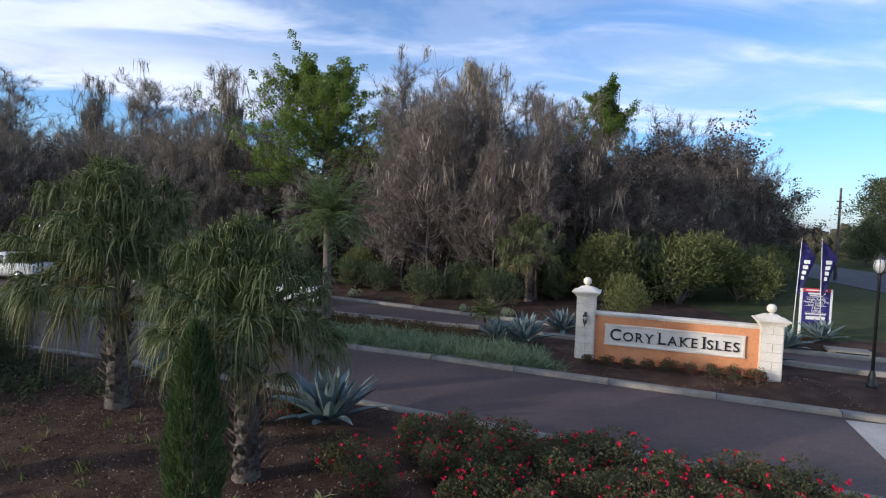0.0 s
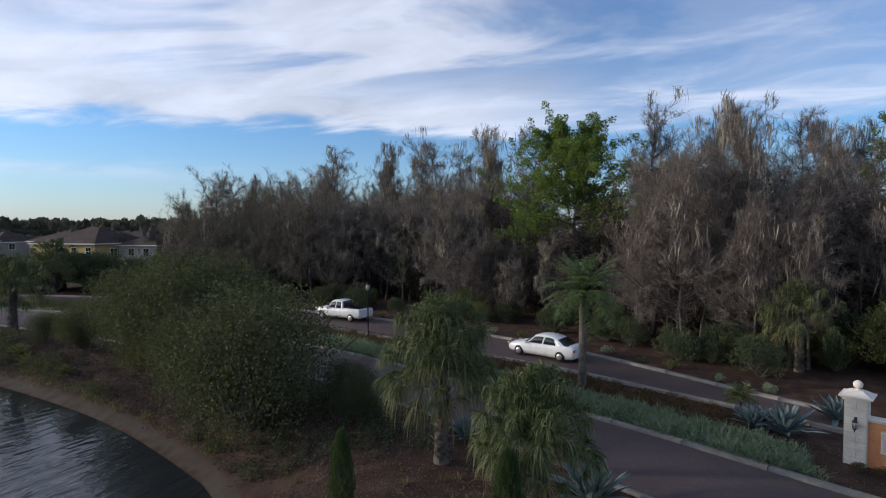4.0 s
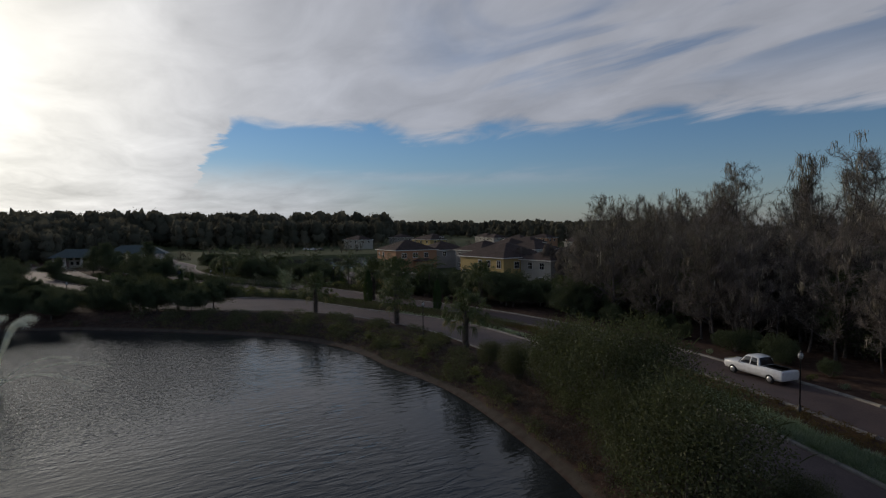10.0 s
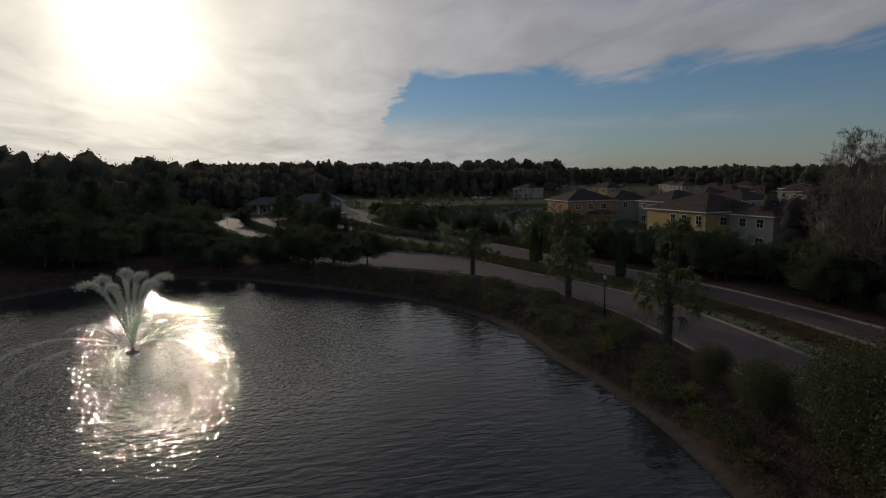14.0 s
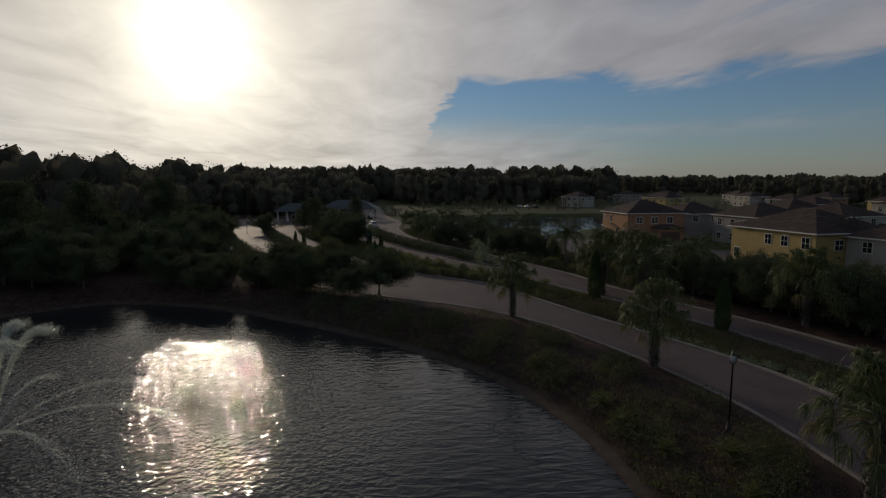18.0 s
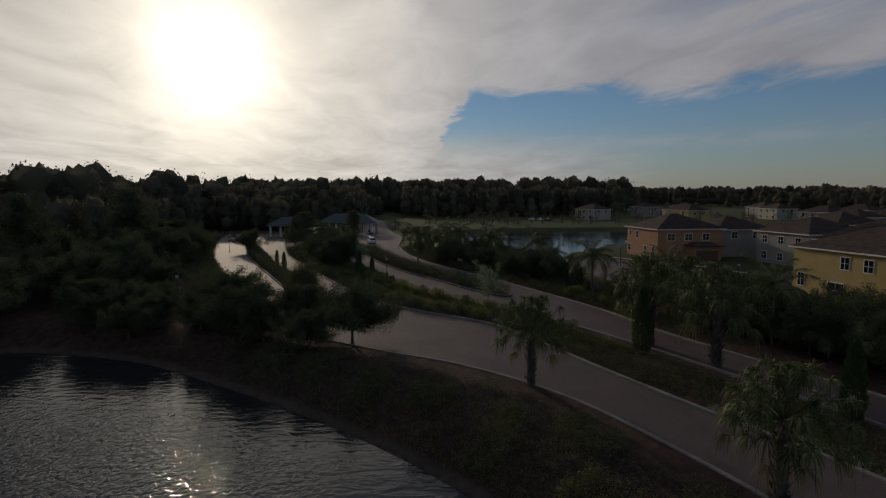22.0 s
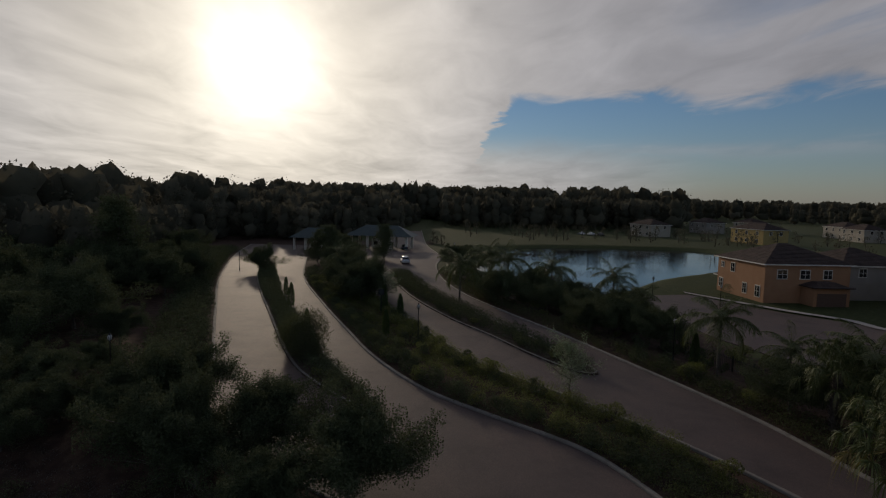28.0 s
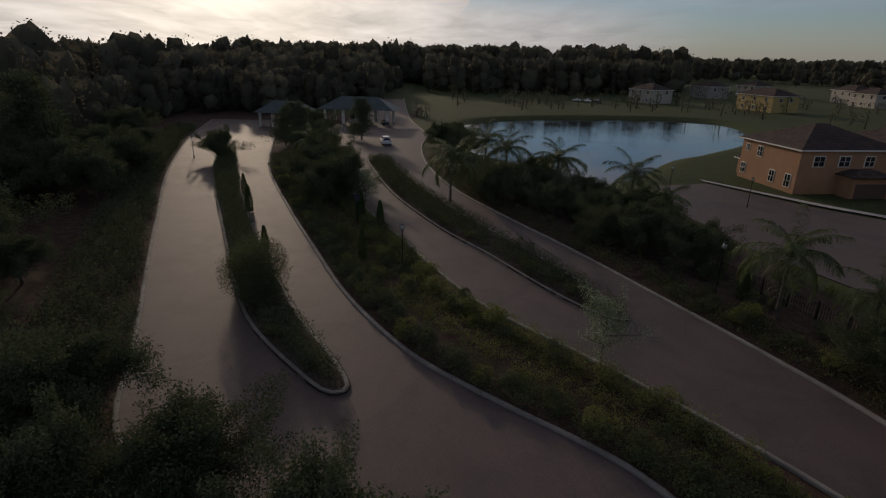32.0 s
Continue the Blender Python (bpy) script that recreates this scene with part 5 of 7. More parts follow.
def strip(line, x0, x1, o0, o1, n, seed):
    """Places in a strip beside a line, offset to its north."""
    g = np.random.default_rng(seed)
    L = even(line, 800)
    L = L[(L[:, 0] > x0) & (L[:, 0] < x1)]
    p = L[g.integers(0, len(L), n)] + np.stack([g.normal(size=n) * 0.15, g.uniform(o0, o1, n)], 1)
    return np.c_[p, land(p[:, 0], p[:, 1])]


tuft_field("strap_leaf_border", "dense border of grey-green strap-leaf plants along the kerb", strip(N_OUT, -32, 2.6, 0.45, 2.5, 1700, 3), 26, 0.85, 0.03, L_STRAP, 0.1, 0.7, 3)
tuft_field("strap_leaf_border", "strap-leaf border along the far median", strip(N_OUT, -78, -32, 0.5, 1.8, 500, 4), 14, 0.55, 0.035, L_STRAP, 0.1, 0.7, 4)
leaf_field("bronze_ground_cover", "low bronze-brown ground cover in the median", strip(N_OUT, -60, 0.5, 2.6, 6.0, 1500, 5), 26, 0.1, L_BRONZE, 0.3, 0.32, 5)
tuft_field("bank_grass", "wispy grasses on the pond bank", scatter([(-18, 13), (-60, 19), (-80, 10), (-92, -8), (-86, -14), (-62, 10), (-40, 14), (-20, 10)], 900, 6), 12, 0.5, 0.025, L_OLIVE, 0.15, 0.6, 6)
bank = scatter([(-20, 18), (-60, 21), (-80, 13), (-93, -4), (-96, -20), (-90, -14), (-66, 11), (-40, 16), (-24, 13.5)], 3400, 7, 0.5)
patch = np.sin(bank[:, 0] * 0.9 + 1.3 * np.sin(bank[:, 1] * 0.7)) + np.sin(bank[:, 1] * 1.3 + bank[:, 0] * 0.31)
leaf_field("bank_ground_cover", "dark low shrubs on the pond bank", bank[patch > 0.35], 60, 0.11, L_BANK, 0.6, 0.95, 7)
leaf_field("bank_litter", "brown leaf litter and dead growth on the pond bank", bank[patch <= 0.35], 30, 0.1, GLOOM, 0.5, 0.28, 8)
gg = np.random.default_rng(88)
X, Y = gg.uniform(POND_1[:, 0].min() - 5, POND_1[:, 0].max() + 5, 30000), gg.uniform(POND_1[:, 1].min() - 5, POND_1[:, 1].max() + 5, 30000)
rim = sdist(X, Y, np.asarray(POND_1))
ok = (rim > 0.5) & (rim < 3.6) & (roads_dist(X, Y) > 0.6) & (gg.random(30000) < np.clip(rim / 3.0, 0.25, 1))
rim = np.stack([X[ok], Y[ok], land(X[ok], Y[ok])], 1)[:2600]
leaf_field("bank_litter", "brown leaf litter and low weeds along the water's edge", rim, 22, 0.09, GLOOM, 0.45, 0.3, 88)
leaf_field("median_shrubs", "dark low shrubs and grass in the median", strip(N_OUT, -99, -58, 0.6, 5.6, 900, 15), 50, 0.1, L_BANK, 0.55, 0.6, 15)
leaf_field("front_ground_cover", "low green ground cover under the palms", scatter([(-9, 13.5), (-14, 17), (-24, 20), (-24, 13), (-16, 10.5), (-11, 12)], 330, 8, 0.6), 42, 0.1, L_DARK, 0.35, 0.42, 8)
tuft_field("weeds", "sparse weeds in the mulch", scatter([(-14, 4), (-14, 11), (-6, 12), (-6, 4)], 70, 9), 9, 0.3, 0.03, L_OLIVE, 0.06, 0.5, 9)

g = np.random.default_rng(19)
X, Y = g.uniform(-14, 11, 60000), g.uniform(2.5, 20, 60000)
ok = (roads_dist(X, Y) > 0.35) & (sdist(X, Y, POND_1) > 1.0)
P = np.stack([X[ok], Y[ok], land(X[ok], Y[ok]) + 0.012], 1)
link("mulch_chips", mk("mulch_chips", *cards(P, g.uniform(0.02, 0.075, len(P)), 0.5, 0.6, g), CHIPS), None, "scattered bark mulch chips on the beds", category="mulch", kind="stuff")

SHRUBS = [make_bush("round_shrub", "rounded green shrub in a mulch bed", 41 + i, 0.6, 0.8, 1300, 0.06, (L_DARK, L_OLIVE, L_STRAP)[i], "shrub", "rounded shrubs", 7, 6) for i in range(3)]
first = [True] * 3
g = np.random.default_rng(17)
row = even(N_IN, 600)
row = row[(row[:, 0] > -48) & (row[:, 0] < 3)]
for k in range(0, len(row), 4):
    i = int(g.integers(0, 3))
    x, y = row[k] + [g.normal() * 0.15, 1.4 + g.normal() * 0.2]
    place(SHRUBS[i], x, y, g.uniform(0, 360), g.uniform(0.6, 0.95), first=first[i])
    first[i] = False
# shrubs in the long isle, the gate isle and along the median
for poly, n, s0, s1, z in ((ISLE_1, 46, 0.6, 1.3, 0.12), (ISLE_2, 44, 0.6, 1.3, 0.12)):
    pts = []
    P = np.asarray(poly)
    while len(pts) < n:
        x, y = g.uniform(P[:, 0].min(), P[:, 0].max()), g.uniform(P[:, 1].min(), P[:, 1].max())
        if sdist(np.array([x]), np.array([y]), P)[0] < -0.55:
            pts.append((x, y))
    for x, y in pts:
        place(SHRUBS[int(g.integers(0, 2))], x, y, g.uniform(0, 360), g.uniform(s0, s1), z)
for x, y, zz in scatter([(-98, 14.5), (-104, 15), (-120, 0), (-142, -10), (-168, -19), (-190, -24), (-190, -20), (-165, -13), (-140, -4), (-120, 4), (-104, 16), (-98, 20)], 62, 31, 0.8):
    place(SHRUBS[int(g.integers(0, 2))], x, y, g.uniform(0, 360), g.uniform(0.7, 1.7), zz)
for x, y, zz in scatter([(-92, 33), (-118, 24), (-140, 15), (-165, 7), (-160, 22), (-140, 33), (-118, 38), (-95, 44)], 56, 33, 1.0):
    place(SHRUBS[int(g.integers(0, 2))], x, y, g.uniform(0, 360), g.uniform(1.0, 2.4), zz)
leaf_field("median_ground_cover", "low green ground cover in the long median", scatter([(-90, 19), (-101, 13), (-120, -1), (-142, -11), (-170, -21), (-165, -13), (-140, -4), (-120, 4), (-104, 17), (-90, 24)], 2600, 35, 0.45), 34, 0.1, L_OLIVE, 0.45, 0.42, 35)

for nm, poly, n in (("isle_ground_cover", ISLE_1, 1300), ("gate_isle_ground_cover", ISLE_2, 1000)):
    P = np.asarray(poly)
    c = P.mean(0)
    X, Y = g.uniform(P[:, 0].min(), P[:, 0].max(), 30000), g.uniform(P[:, 1].min(), P[:, 1].max(), 30000)
    ok = sdist(X, Y, P) < -0.45
    pts = np.stack([X[ok], Y[ok], np.full(ok.sum(), 0.13)], 1)[:n]
    leaf_field(nm, "dense dark low shrubs filling the bed between lanes", pts, 60, 0.12, L_DARK, 0.5, 1.3, 51)

for line, side, kinds, seed in ((S_IN, -1.7, (1, 1, 0), 65), (N_OUT, 1.5, (0, 0, 1), 66)):
    gh = np.random.default_rng(seed)
    L = even(line, 500)
    L = L[(L[:, 0] > -168) & (L[:, 0] < -98)]
    for k in range(0, len(L), 4):
        dx, dy = L[min(k + 1, len(L) - 1)] - L[max(k - 1, 0)]
        n = math.hypot(dx, dy)
        x, y = L[k] + side * np.array([abs(dy), abs(dx)]) / n * [-1 if dy * dx > 0 else 1, 1] + gh.normal(size=2) * 0.25
        if roads_dist(np.array([x]), np.array([y]))[0] > 0.9:
            place(SHRUBS[kinds[k % 3]], x, y, gh.uniform(0, 360), gh.uniform(1.3, 2.1))
leaf_field("median_hedge", "dark clipped hedge along the median kerb", strip(N_OUT, -178, -96, 0.6, 3.2, 900, 63), 60, 0.1, L_DARK, 0.5, 1.0, 63)
leaf_field("verge_hedge", "dark shrubs along the kerb of the inbound lanes", strip(N_IN, -178, -94, 0.7, 3.8, 950, 67), 46, 0.12, L_BANK, 0.6, 0.9, 67)
leaf_field("olive_hedge", "lumpy olive hedge in the long median", strip(S_IN, -165, -100, -3.0, -0.7, 620, 64), 70, 0.09, L_OLIVE, 0.55, 1.1, 64)
leaf_field("verge_shrubs", "dark evergreen shrubs filling the verge beside the exit lanes", strip(S_OUT, -215, -97, -6.5, -0.9, 1400, 61), 50, 0.19, L_DARK, 0.8, 1.5, 61)

# ---- trees ----
BIG = [make_bush("large_shrub", "tall dense evergreen tree-shrub on the pond bank", 61 + i, 4.1, 7.0, 30000, 0.13, L_BANK, "large shrub", "bank shrubs", 18, 34, shoots=300) for i in range(2)]
for i, (x, y, s) in enumerate(((-18.9, 13.6, 1.0), (-26.8, 17.4, 1.1), (-32.5, 19.0, 0.95), (-22.6, 14.9, 0.82), (-14.2, 15.0, 0.3), (-39, 18.8, 0.5), (-15.8, 16.6, 0.34), (-44, 19, 0.36))):
    place(BIG[i % 2], x, y, 70 * i, s, first=i < 2)
OAK = [make_tree("small_oak", "small spreading oak with a dark domed crown", 71 + i, 5.3, 4.2, 0.3, 36, 60000, 0.15, L_DARK, up=0.24, r0=0.17, jit=0.5, top=0.6, leaf_from=0.32, group="spreading oaks") for i in range(2)]
g = np.random.default_rng(77)
spots = [(-94.0, -0.4, 0.8), (-97.6, -5.4, 0.76), (-102.4, -12.6, 0.85), (-103.5, -17, 0.6), (-99, -22, 0.55), (-104.5, -29, 0.7), (-101, -37, 0.8), (-91.6, -3.6, 0.55), (-96.5, -10.5, 0.78), (-99.5, -15.5, 0.55), (-94.6, -8.2, 0.6), (-101.8, -20.5, 0.5), (-174.5, -33.2, 0.8)]
cand = scatter([(-97, -12), (-108, -20), (-125, -27), (-150, -36), (-185, -50), (-200, -75), (-130, -75), (-100, -58), (-99, -40), (-100, -25)], 400, 78, 2.2)
for x, y, z in cand:
    if all((x - a) ** 2 + (y - b) ** 2 > 17 for a, b, c in spots) and len(spots) < 84:
        spots.append((x, y, g.uniform(0.8, 1.25) * (0.5 if -126 < x < -94 and -34 < y < -11 else 1.0)))
for i, (x, y, s) in enumerate(spots):
    place(OAK[i % 2], x, y, 83 * i, s, first=i < 2)
for x, y, z in scatter([(-140, -8), (-165, -16), (-205, -24), (-205, -20), (-180, -15), (-150, -5)], 16, 79, 0.8):
    place(OAK[0], x, y, g.uniform(0, 360), g.uniform(0.55, 1.0), z)
for x, y, z in scatter([(-140, 13), (-165, 5), (-200, 5), (-200, 9), (-170, 12), (-163, 20), (-145, 27), (-128, 31), (-112, 34), (-95, 40), (-92, 34), (-110, 26), (-128, 19)], 44, 80, 2.0):
    k = g.uniform(0.4, 0.8)
    if not (-126 < x < -108 and 22 < y < 36):
        place(OAK[1], x, y, g.uniform(0, 360), k, z)
for x, y, z in scatter([(-64, 44), (-98, 34), (-100, 42), (-88, 54), (-62, 60)], 34, 81, 2.0):
    place(OAK[0], x, y, g.uniform(0, 360), g.uniform(0.5, 0.8), z)
for n, (x, y, z) in enumerate(scatter([(-55, 44), (-100, 33.5), (-118, 27.5), (-120, 33), (-104, 40), (-60, 52)], 44, 82, 2.0)):
    k = g.uniform(0.9, 1.15) if n % 3 == 0 else g.uniform(0.55, 0.85)
    if not (-126 < x < -106 and 23 < y < 36):
        place((PALM_C, OAK[1], OAK[0])[n % 3], x, y, 47 * n, k, z)
place(BIG[0], -118.3, -9.4, 40, 0.66, 0.1)
place(BIG[1], -116.2, -8.5, 130, 0.4, 0.1)
place(BIG[1], -121.5, -10.9, 10, 0.42, 0.1)
YOUNG = place(make_tree("young_tree", "young airy tree with sparse grey-green leaves in the median", 111, 4.4, 2.2, 0.3, 16, 5200, 0.1, L_STRAP, up=0.5, r0=0.07, jit=0.3, top=0.5, twigs=500, tw=0.016, group="young trees"), -108.6, 13.8, first=True)
place(YOUNG, -146.5, -4.6, 90, 0.9)
for x, y, s in ((-126, -2.4, 0.9), (-137, -4, 1.2), (-135.2, -1.7, 1.0), (-141, -17.3, 1.05), (-149, -20.5, 0.9), (-128, -11.6, 0.8), (-89.7, 23.7, 1.75), (-76, 30, 1.5), (-119, 28, 1.0)):
    place(CYP, x, y, 33 * x, s)
for x, y, k in ((-124, 24.5, 1.7), (-121.5, 23.6, 1.4), (-119, 22.8, 1.6), (-116.6, 24.2, 1.5), (-113.5, 25.6, 1.7), (-111, 26.8, 1.5), (-122.6, 27.2, 1.8), (-112.6, 30.2, 1.9), (-109.5, 29.6, 1.8), (-117.6, 29.9, 1.3)):
    place(SHRUBS[0], x, y, 40 * x, k)
QUEEN = place(make_feather(19, 5.0, 19, 3.9, 72, -28, 112, 0.7, "queen_palm", "queen palm with arching feathery fronds", "queen palms", trunk_r=0.13, mat=L_PALM, curve=1.15, hang=0.8, width=0.04), -115.2, 28.3, first=True)
for x, y, s, r in ((-143.5, 27.6, 1.05, 70), (-152, 20.5, 1.1, 160), (-155.5, 14, 1.15, 20), (-146.8, 6.0, 1.1, 300), (-104, 33, 1.0, 200), (-165, 12, 1.1, 10), (-137, 29, 0.8, 44), (-92, 36.5, 1.0, 99), (-112, 32.5, 0.75, 9), (-165, -15, 0.9, 60)):
    place(QUEEN, x, y, r, s)

BARES = [make_tree("bare_cypress", "tall bare cypress hung with grey moss", 81 + i, 20, (3.0, 2.7, 3.8)[i], 0.3, (46, 42, 38)[i], moss=(500, 1700, 500)[i], twigs=9000, up=0.6, r0=0.22, trunk=BARE, group="woodland trees", mossL=(1.4, 2.8, 1.6)[i], wob=0.45, lean=0.05, sub=4, depth=3, top=0.25, tw=0.026) for i in range(3)]
SCRUB = [make_tree("bare_tree", "leafless grey-brown woodland tree", 91 + i, 11, 4.2, 0.16, 26, moss=(160, 60)[i], twigs=9000, up=0.7, r0=0.15, trunk=BARE, group="woodland trees", sub=4, wob=0.4, depth=3, top=0.3, tw=0.026) for i in range(2)]


GREENS = [make_tree("spring_tree", "tall broad tree in bright green spring leaf", 101, 18.5, 8.4, 0.34, 80, 76000, 0.2, L_MAPLE, moss=100, up=0.4, r0=0.3, jit=0.34, top=0.72, group="leafy trees"),
          make_tree("leafy_tree", "slender tree with fresh green leaves", 102, 19.0, 4.4, 0.45, 40, 24000, 0.19, L_MAPLE, moss=700, twigs=2500, leaf_from=0.66, up=0.5, r0=0.2, jit=0.32, tw=0.026, group="leafy trees"),
          make_tree("evergreen_tree", "dark evergreen woodland tree", 103, 11, 3.9, 0.12, 26, 15000, 0.25, L_DARK, up=0.25, r0=0.2, jit=0.75, group="leafy trees")]
place(GREENS[0], -11.5, 50, 20, 1.0, first=True)
place(GREENS[1], 15.6, 51.6, 0, 1.0, first=True)
place(GREENS[2], 24, 52, 0, 0.85, first=True)
# filler trees whose leaf colour carries the shade of the wood's inside
DIM = [make_tree("thicket_tree", "dense woodland tree, its brown darkened for the shade among trees", 105 + i, 9.5, 4.2, 0.08, 26, 11000, 0.23, GLOOM, up=0.35, r0=0.15, jit=0.55, top=0.3, group="woodland trees") for i in range(2)]
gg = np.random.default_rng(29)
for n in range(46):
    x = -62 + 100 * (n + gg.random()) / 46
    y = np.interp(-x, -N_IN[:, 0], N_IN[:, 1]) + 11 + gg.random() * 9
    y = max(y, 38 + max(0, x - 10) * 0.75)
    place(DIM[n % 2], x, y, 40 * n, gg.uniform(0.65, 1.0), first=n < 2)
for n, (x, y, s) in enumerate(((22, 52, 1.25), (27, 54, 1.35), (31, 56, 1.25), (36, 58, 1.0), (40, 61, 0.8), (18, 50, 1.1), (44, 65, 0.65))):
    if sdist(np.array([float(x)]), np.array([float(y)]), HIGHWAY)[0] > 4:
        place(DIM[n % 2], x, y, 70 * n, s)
for n, (x, y, s) in enumerate(((48, 66, 0.62), (54, 68, 0.6), (62, 74, 0.7), (69, 80, 1.25), (60, 70, 0.55), (75, 88, 0.6), (84, 96, 0.65), (92, 108, 0.7), (104, 118, 0.75), (118, 130, 0.8))):
    if sdist(np.array([float(x)]), np.array([float(y)]), HIGHWAY)[0] > 3:
        place(GREENS[2], x, y, 33 * n, s)
key = ((-5.0, 53, 0, 1.05), (1.0, 54, 1, 1.0), (5.2, 55, 0, 1.04), (8.0, 56, 2, 0.95), (11.3, 55, 1, 0.9), (-41, 73, 0, 1.14), (-36, 70, 2, 1.05), (-47, 74, 1, 1.1), (-29, 66, 0, 1.0),
       (-2.5, 44, 1, 0.72), (-23.5, 60, 1, 1.05), (-55, 70, 2, 1.08), (-17, 58, 2, 1.0), (14.5, 58, 2, 0.9), (-101, 89, 2, 1.05), (-94, 87, 0, 0.95), (-87, 84, 2, 0.98), (-80, 82, 1, 0.85), (-73, 78, 0, 0.92), (-66, 75, 2, 0.9), (-60, 73, 1, 0.95), (-108, 92, 0, 0.85))
for n, (x, y, k, s) in enumerate(key):
    place(BARES[k], x, y, 57 * n, s, first=(n in (0, 1, 3)))
g = np.random.default_rng(23)
n_first = [True, True]
for n in range(150):
    x = g.uniform(-63, 32)
    y = np.interp(-x, -N_IN[:, 0], N_IN[:, 1]) + 5 + abs(g.normal()) * 15
    y = max(y, 33 + max(0, x - 10) * 0.9)
    if x > 14 and y < 30:
        continue
    if (-21 < x < -4 and y < 52) or (11 < x < 20 and y < 54):
        place(SCRUB[n % 2], x, y, g.uniform(0, 360), g.uniform(0.35, 0.6)) if not n_first[n % 2] else None
        continue
    tall = 1.0 if x < 14 else max(0.45, 1.0 - (x - 14) * 0.035)
    r = g.random()
    if r < 0.16 and x < 12:
        place(BARES[int(g.integers(0, 3))], x, y + 5, g.uniform(0, 360), g.uniform(0.55, 0.85))
    elif r < 0.24:
        place(GREENS[2], x, y, g.uniform(0, 360), g.uniform(0.5, 1.0) * tall)
    else:
        i = int(g.integers(0, 2))
        place(SCRUB[i], x, y, g.uniform(0, 360), g.uniform(0.65, 1.15) * tall, first=n_first[i])
        n_first[i] = False
for n, (x, y, k) in enumerate(((20, 55, 1.1), (23, 54, 1.2), (26, 56, 1.24), (29, 55, 1.2), (32, 57, 1.1), (35, 58, 0.95), (38, 60, 0.85), (41, 63, 0.72), (24, 48, 0.9), (28, 49, 0.9),
                             (32, 52, 0.85), (36, 54, 0.7), (20, 47, 0.85), (16, 46, 0.8), (12, 44, 0.8), (8, 43, 0.75), (2, 42, 0.7), (22, 60, 1.2), (28, 62, 1.2))):
    if roads_dist(np.array([x]), np.array([y]))[0] > 4:
        place((SCRUB[0], SCRUB[1], SCRUB[0], GREENS[2], SCRUB[1])[n % 5], x, y, 61 * n, k * (0.9 if n % 5 == 3 else 1.0))
for n in range(52):
    x = -74 + 88 * (n + g.random()) / 52
    y = np.interp(-x, -N_IN[:, 0], N_IN[:, 1]) + 24 + 14 * g.random()
    if not -19 < x < -4:
        place(SCRUB[n % 2], x, max(y, 50.0), g.uniform(0, 360), g.uniform(0.95, 1.35))
for n in range(34):
    x = g.uniform(-66, 6)
    y = np.interp(-x, -N_IN[:, 0], N_IN[:, 1]) + 8 + abs(g.normal()) * 8
    place(BARES[n % 3], x, y, g.uniform(0, 360), g.uniform(0.4, 0.62) * (0.75 if -21 < x < -4 else 1))
# undergrowth before the woods
UNDER = [make_bush("woodland_shrub", "olive woodland shrub at the edge of the trees", 121 + i, 2.0, 3.2, 6000, 0.12, (L_OLIVE, L_DARK)[i], "shrub", "woodland shrubs", 12, 11, shoots=1600) for i in range(2)]
spots = [(9.6, 33, 1.45), (12.1, 34.5, 1.55), (14.4, 32.5, 1.45), (19.2, 34, 1.3), (1.5, 33, 0.6), (16.6, 35.5, 1.5), (22, 37, 1.2), (26, 41, 1.2), (7, 35, 1.2), (30, 46, 1.2)]
for n in range(44):
    x = g.uniform(-66, 12)
    spots.append((x, np.interp(-x, -N_IN[:, 0], N_IN[:, 1]) + 3.4 + abs(g.normal()) * 3, g.uniform(0.45, 0.95)))
for n, (x, y, s) in enumerate(spots):
    place(UNDER[0 if n < 6 or n % 7 == 0 else 1], x, y, 77 * n, s, first=False) if n > 1 else place(UNDER[n], x, y, 77 * n, s, first=True)


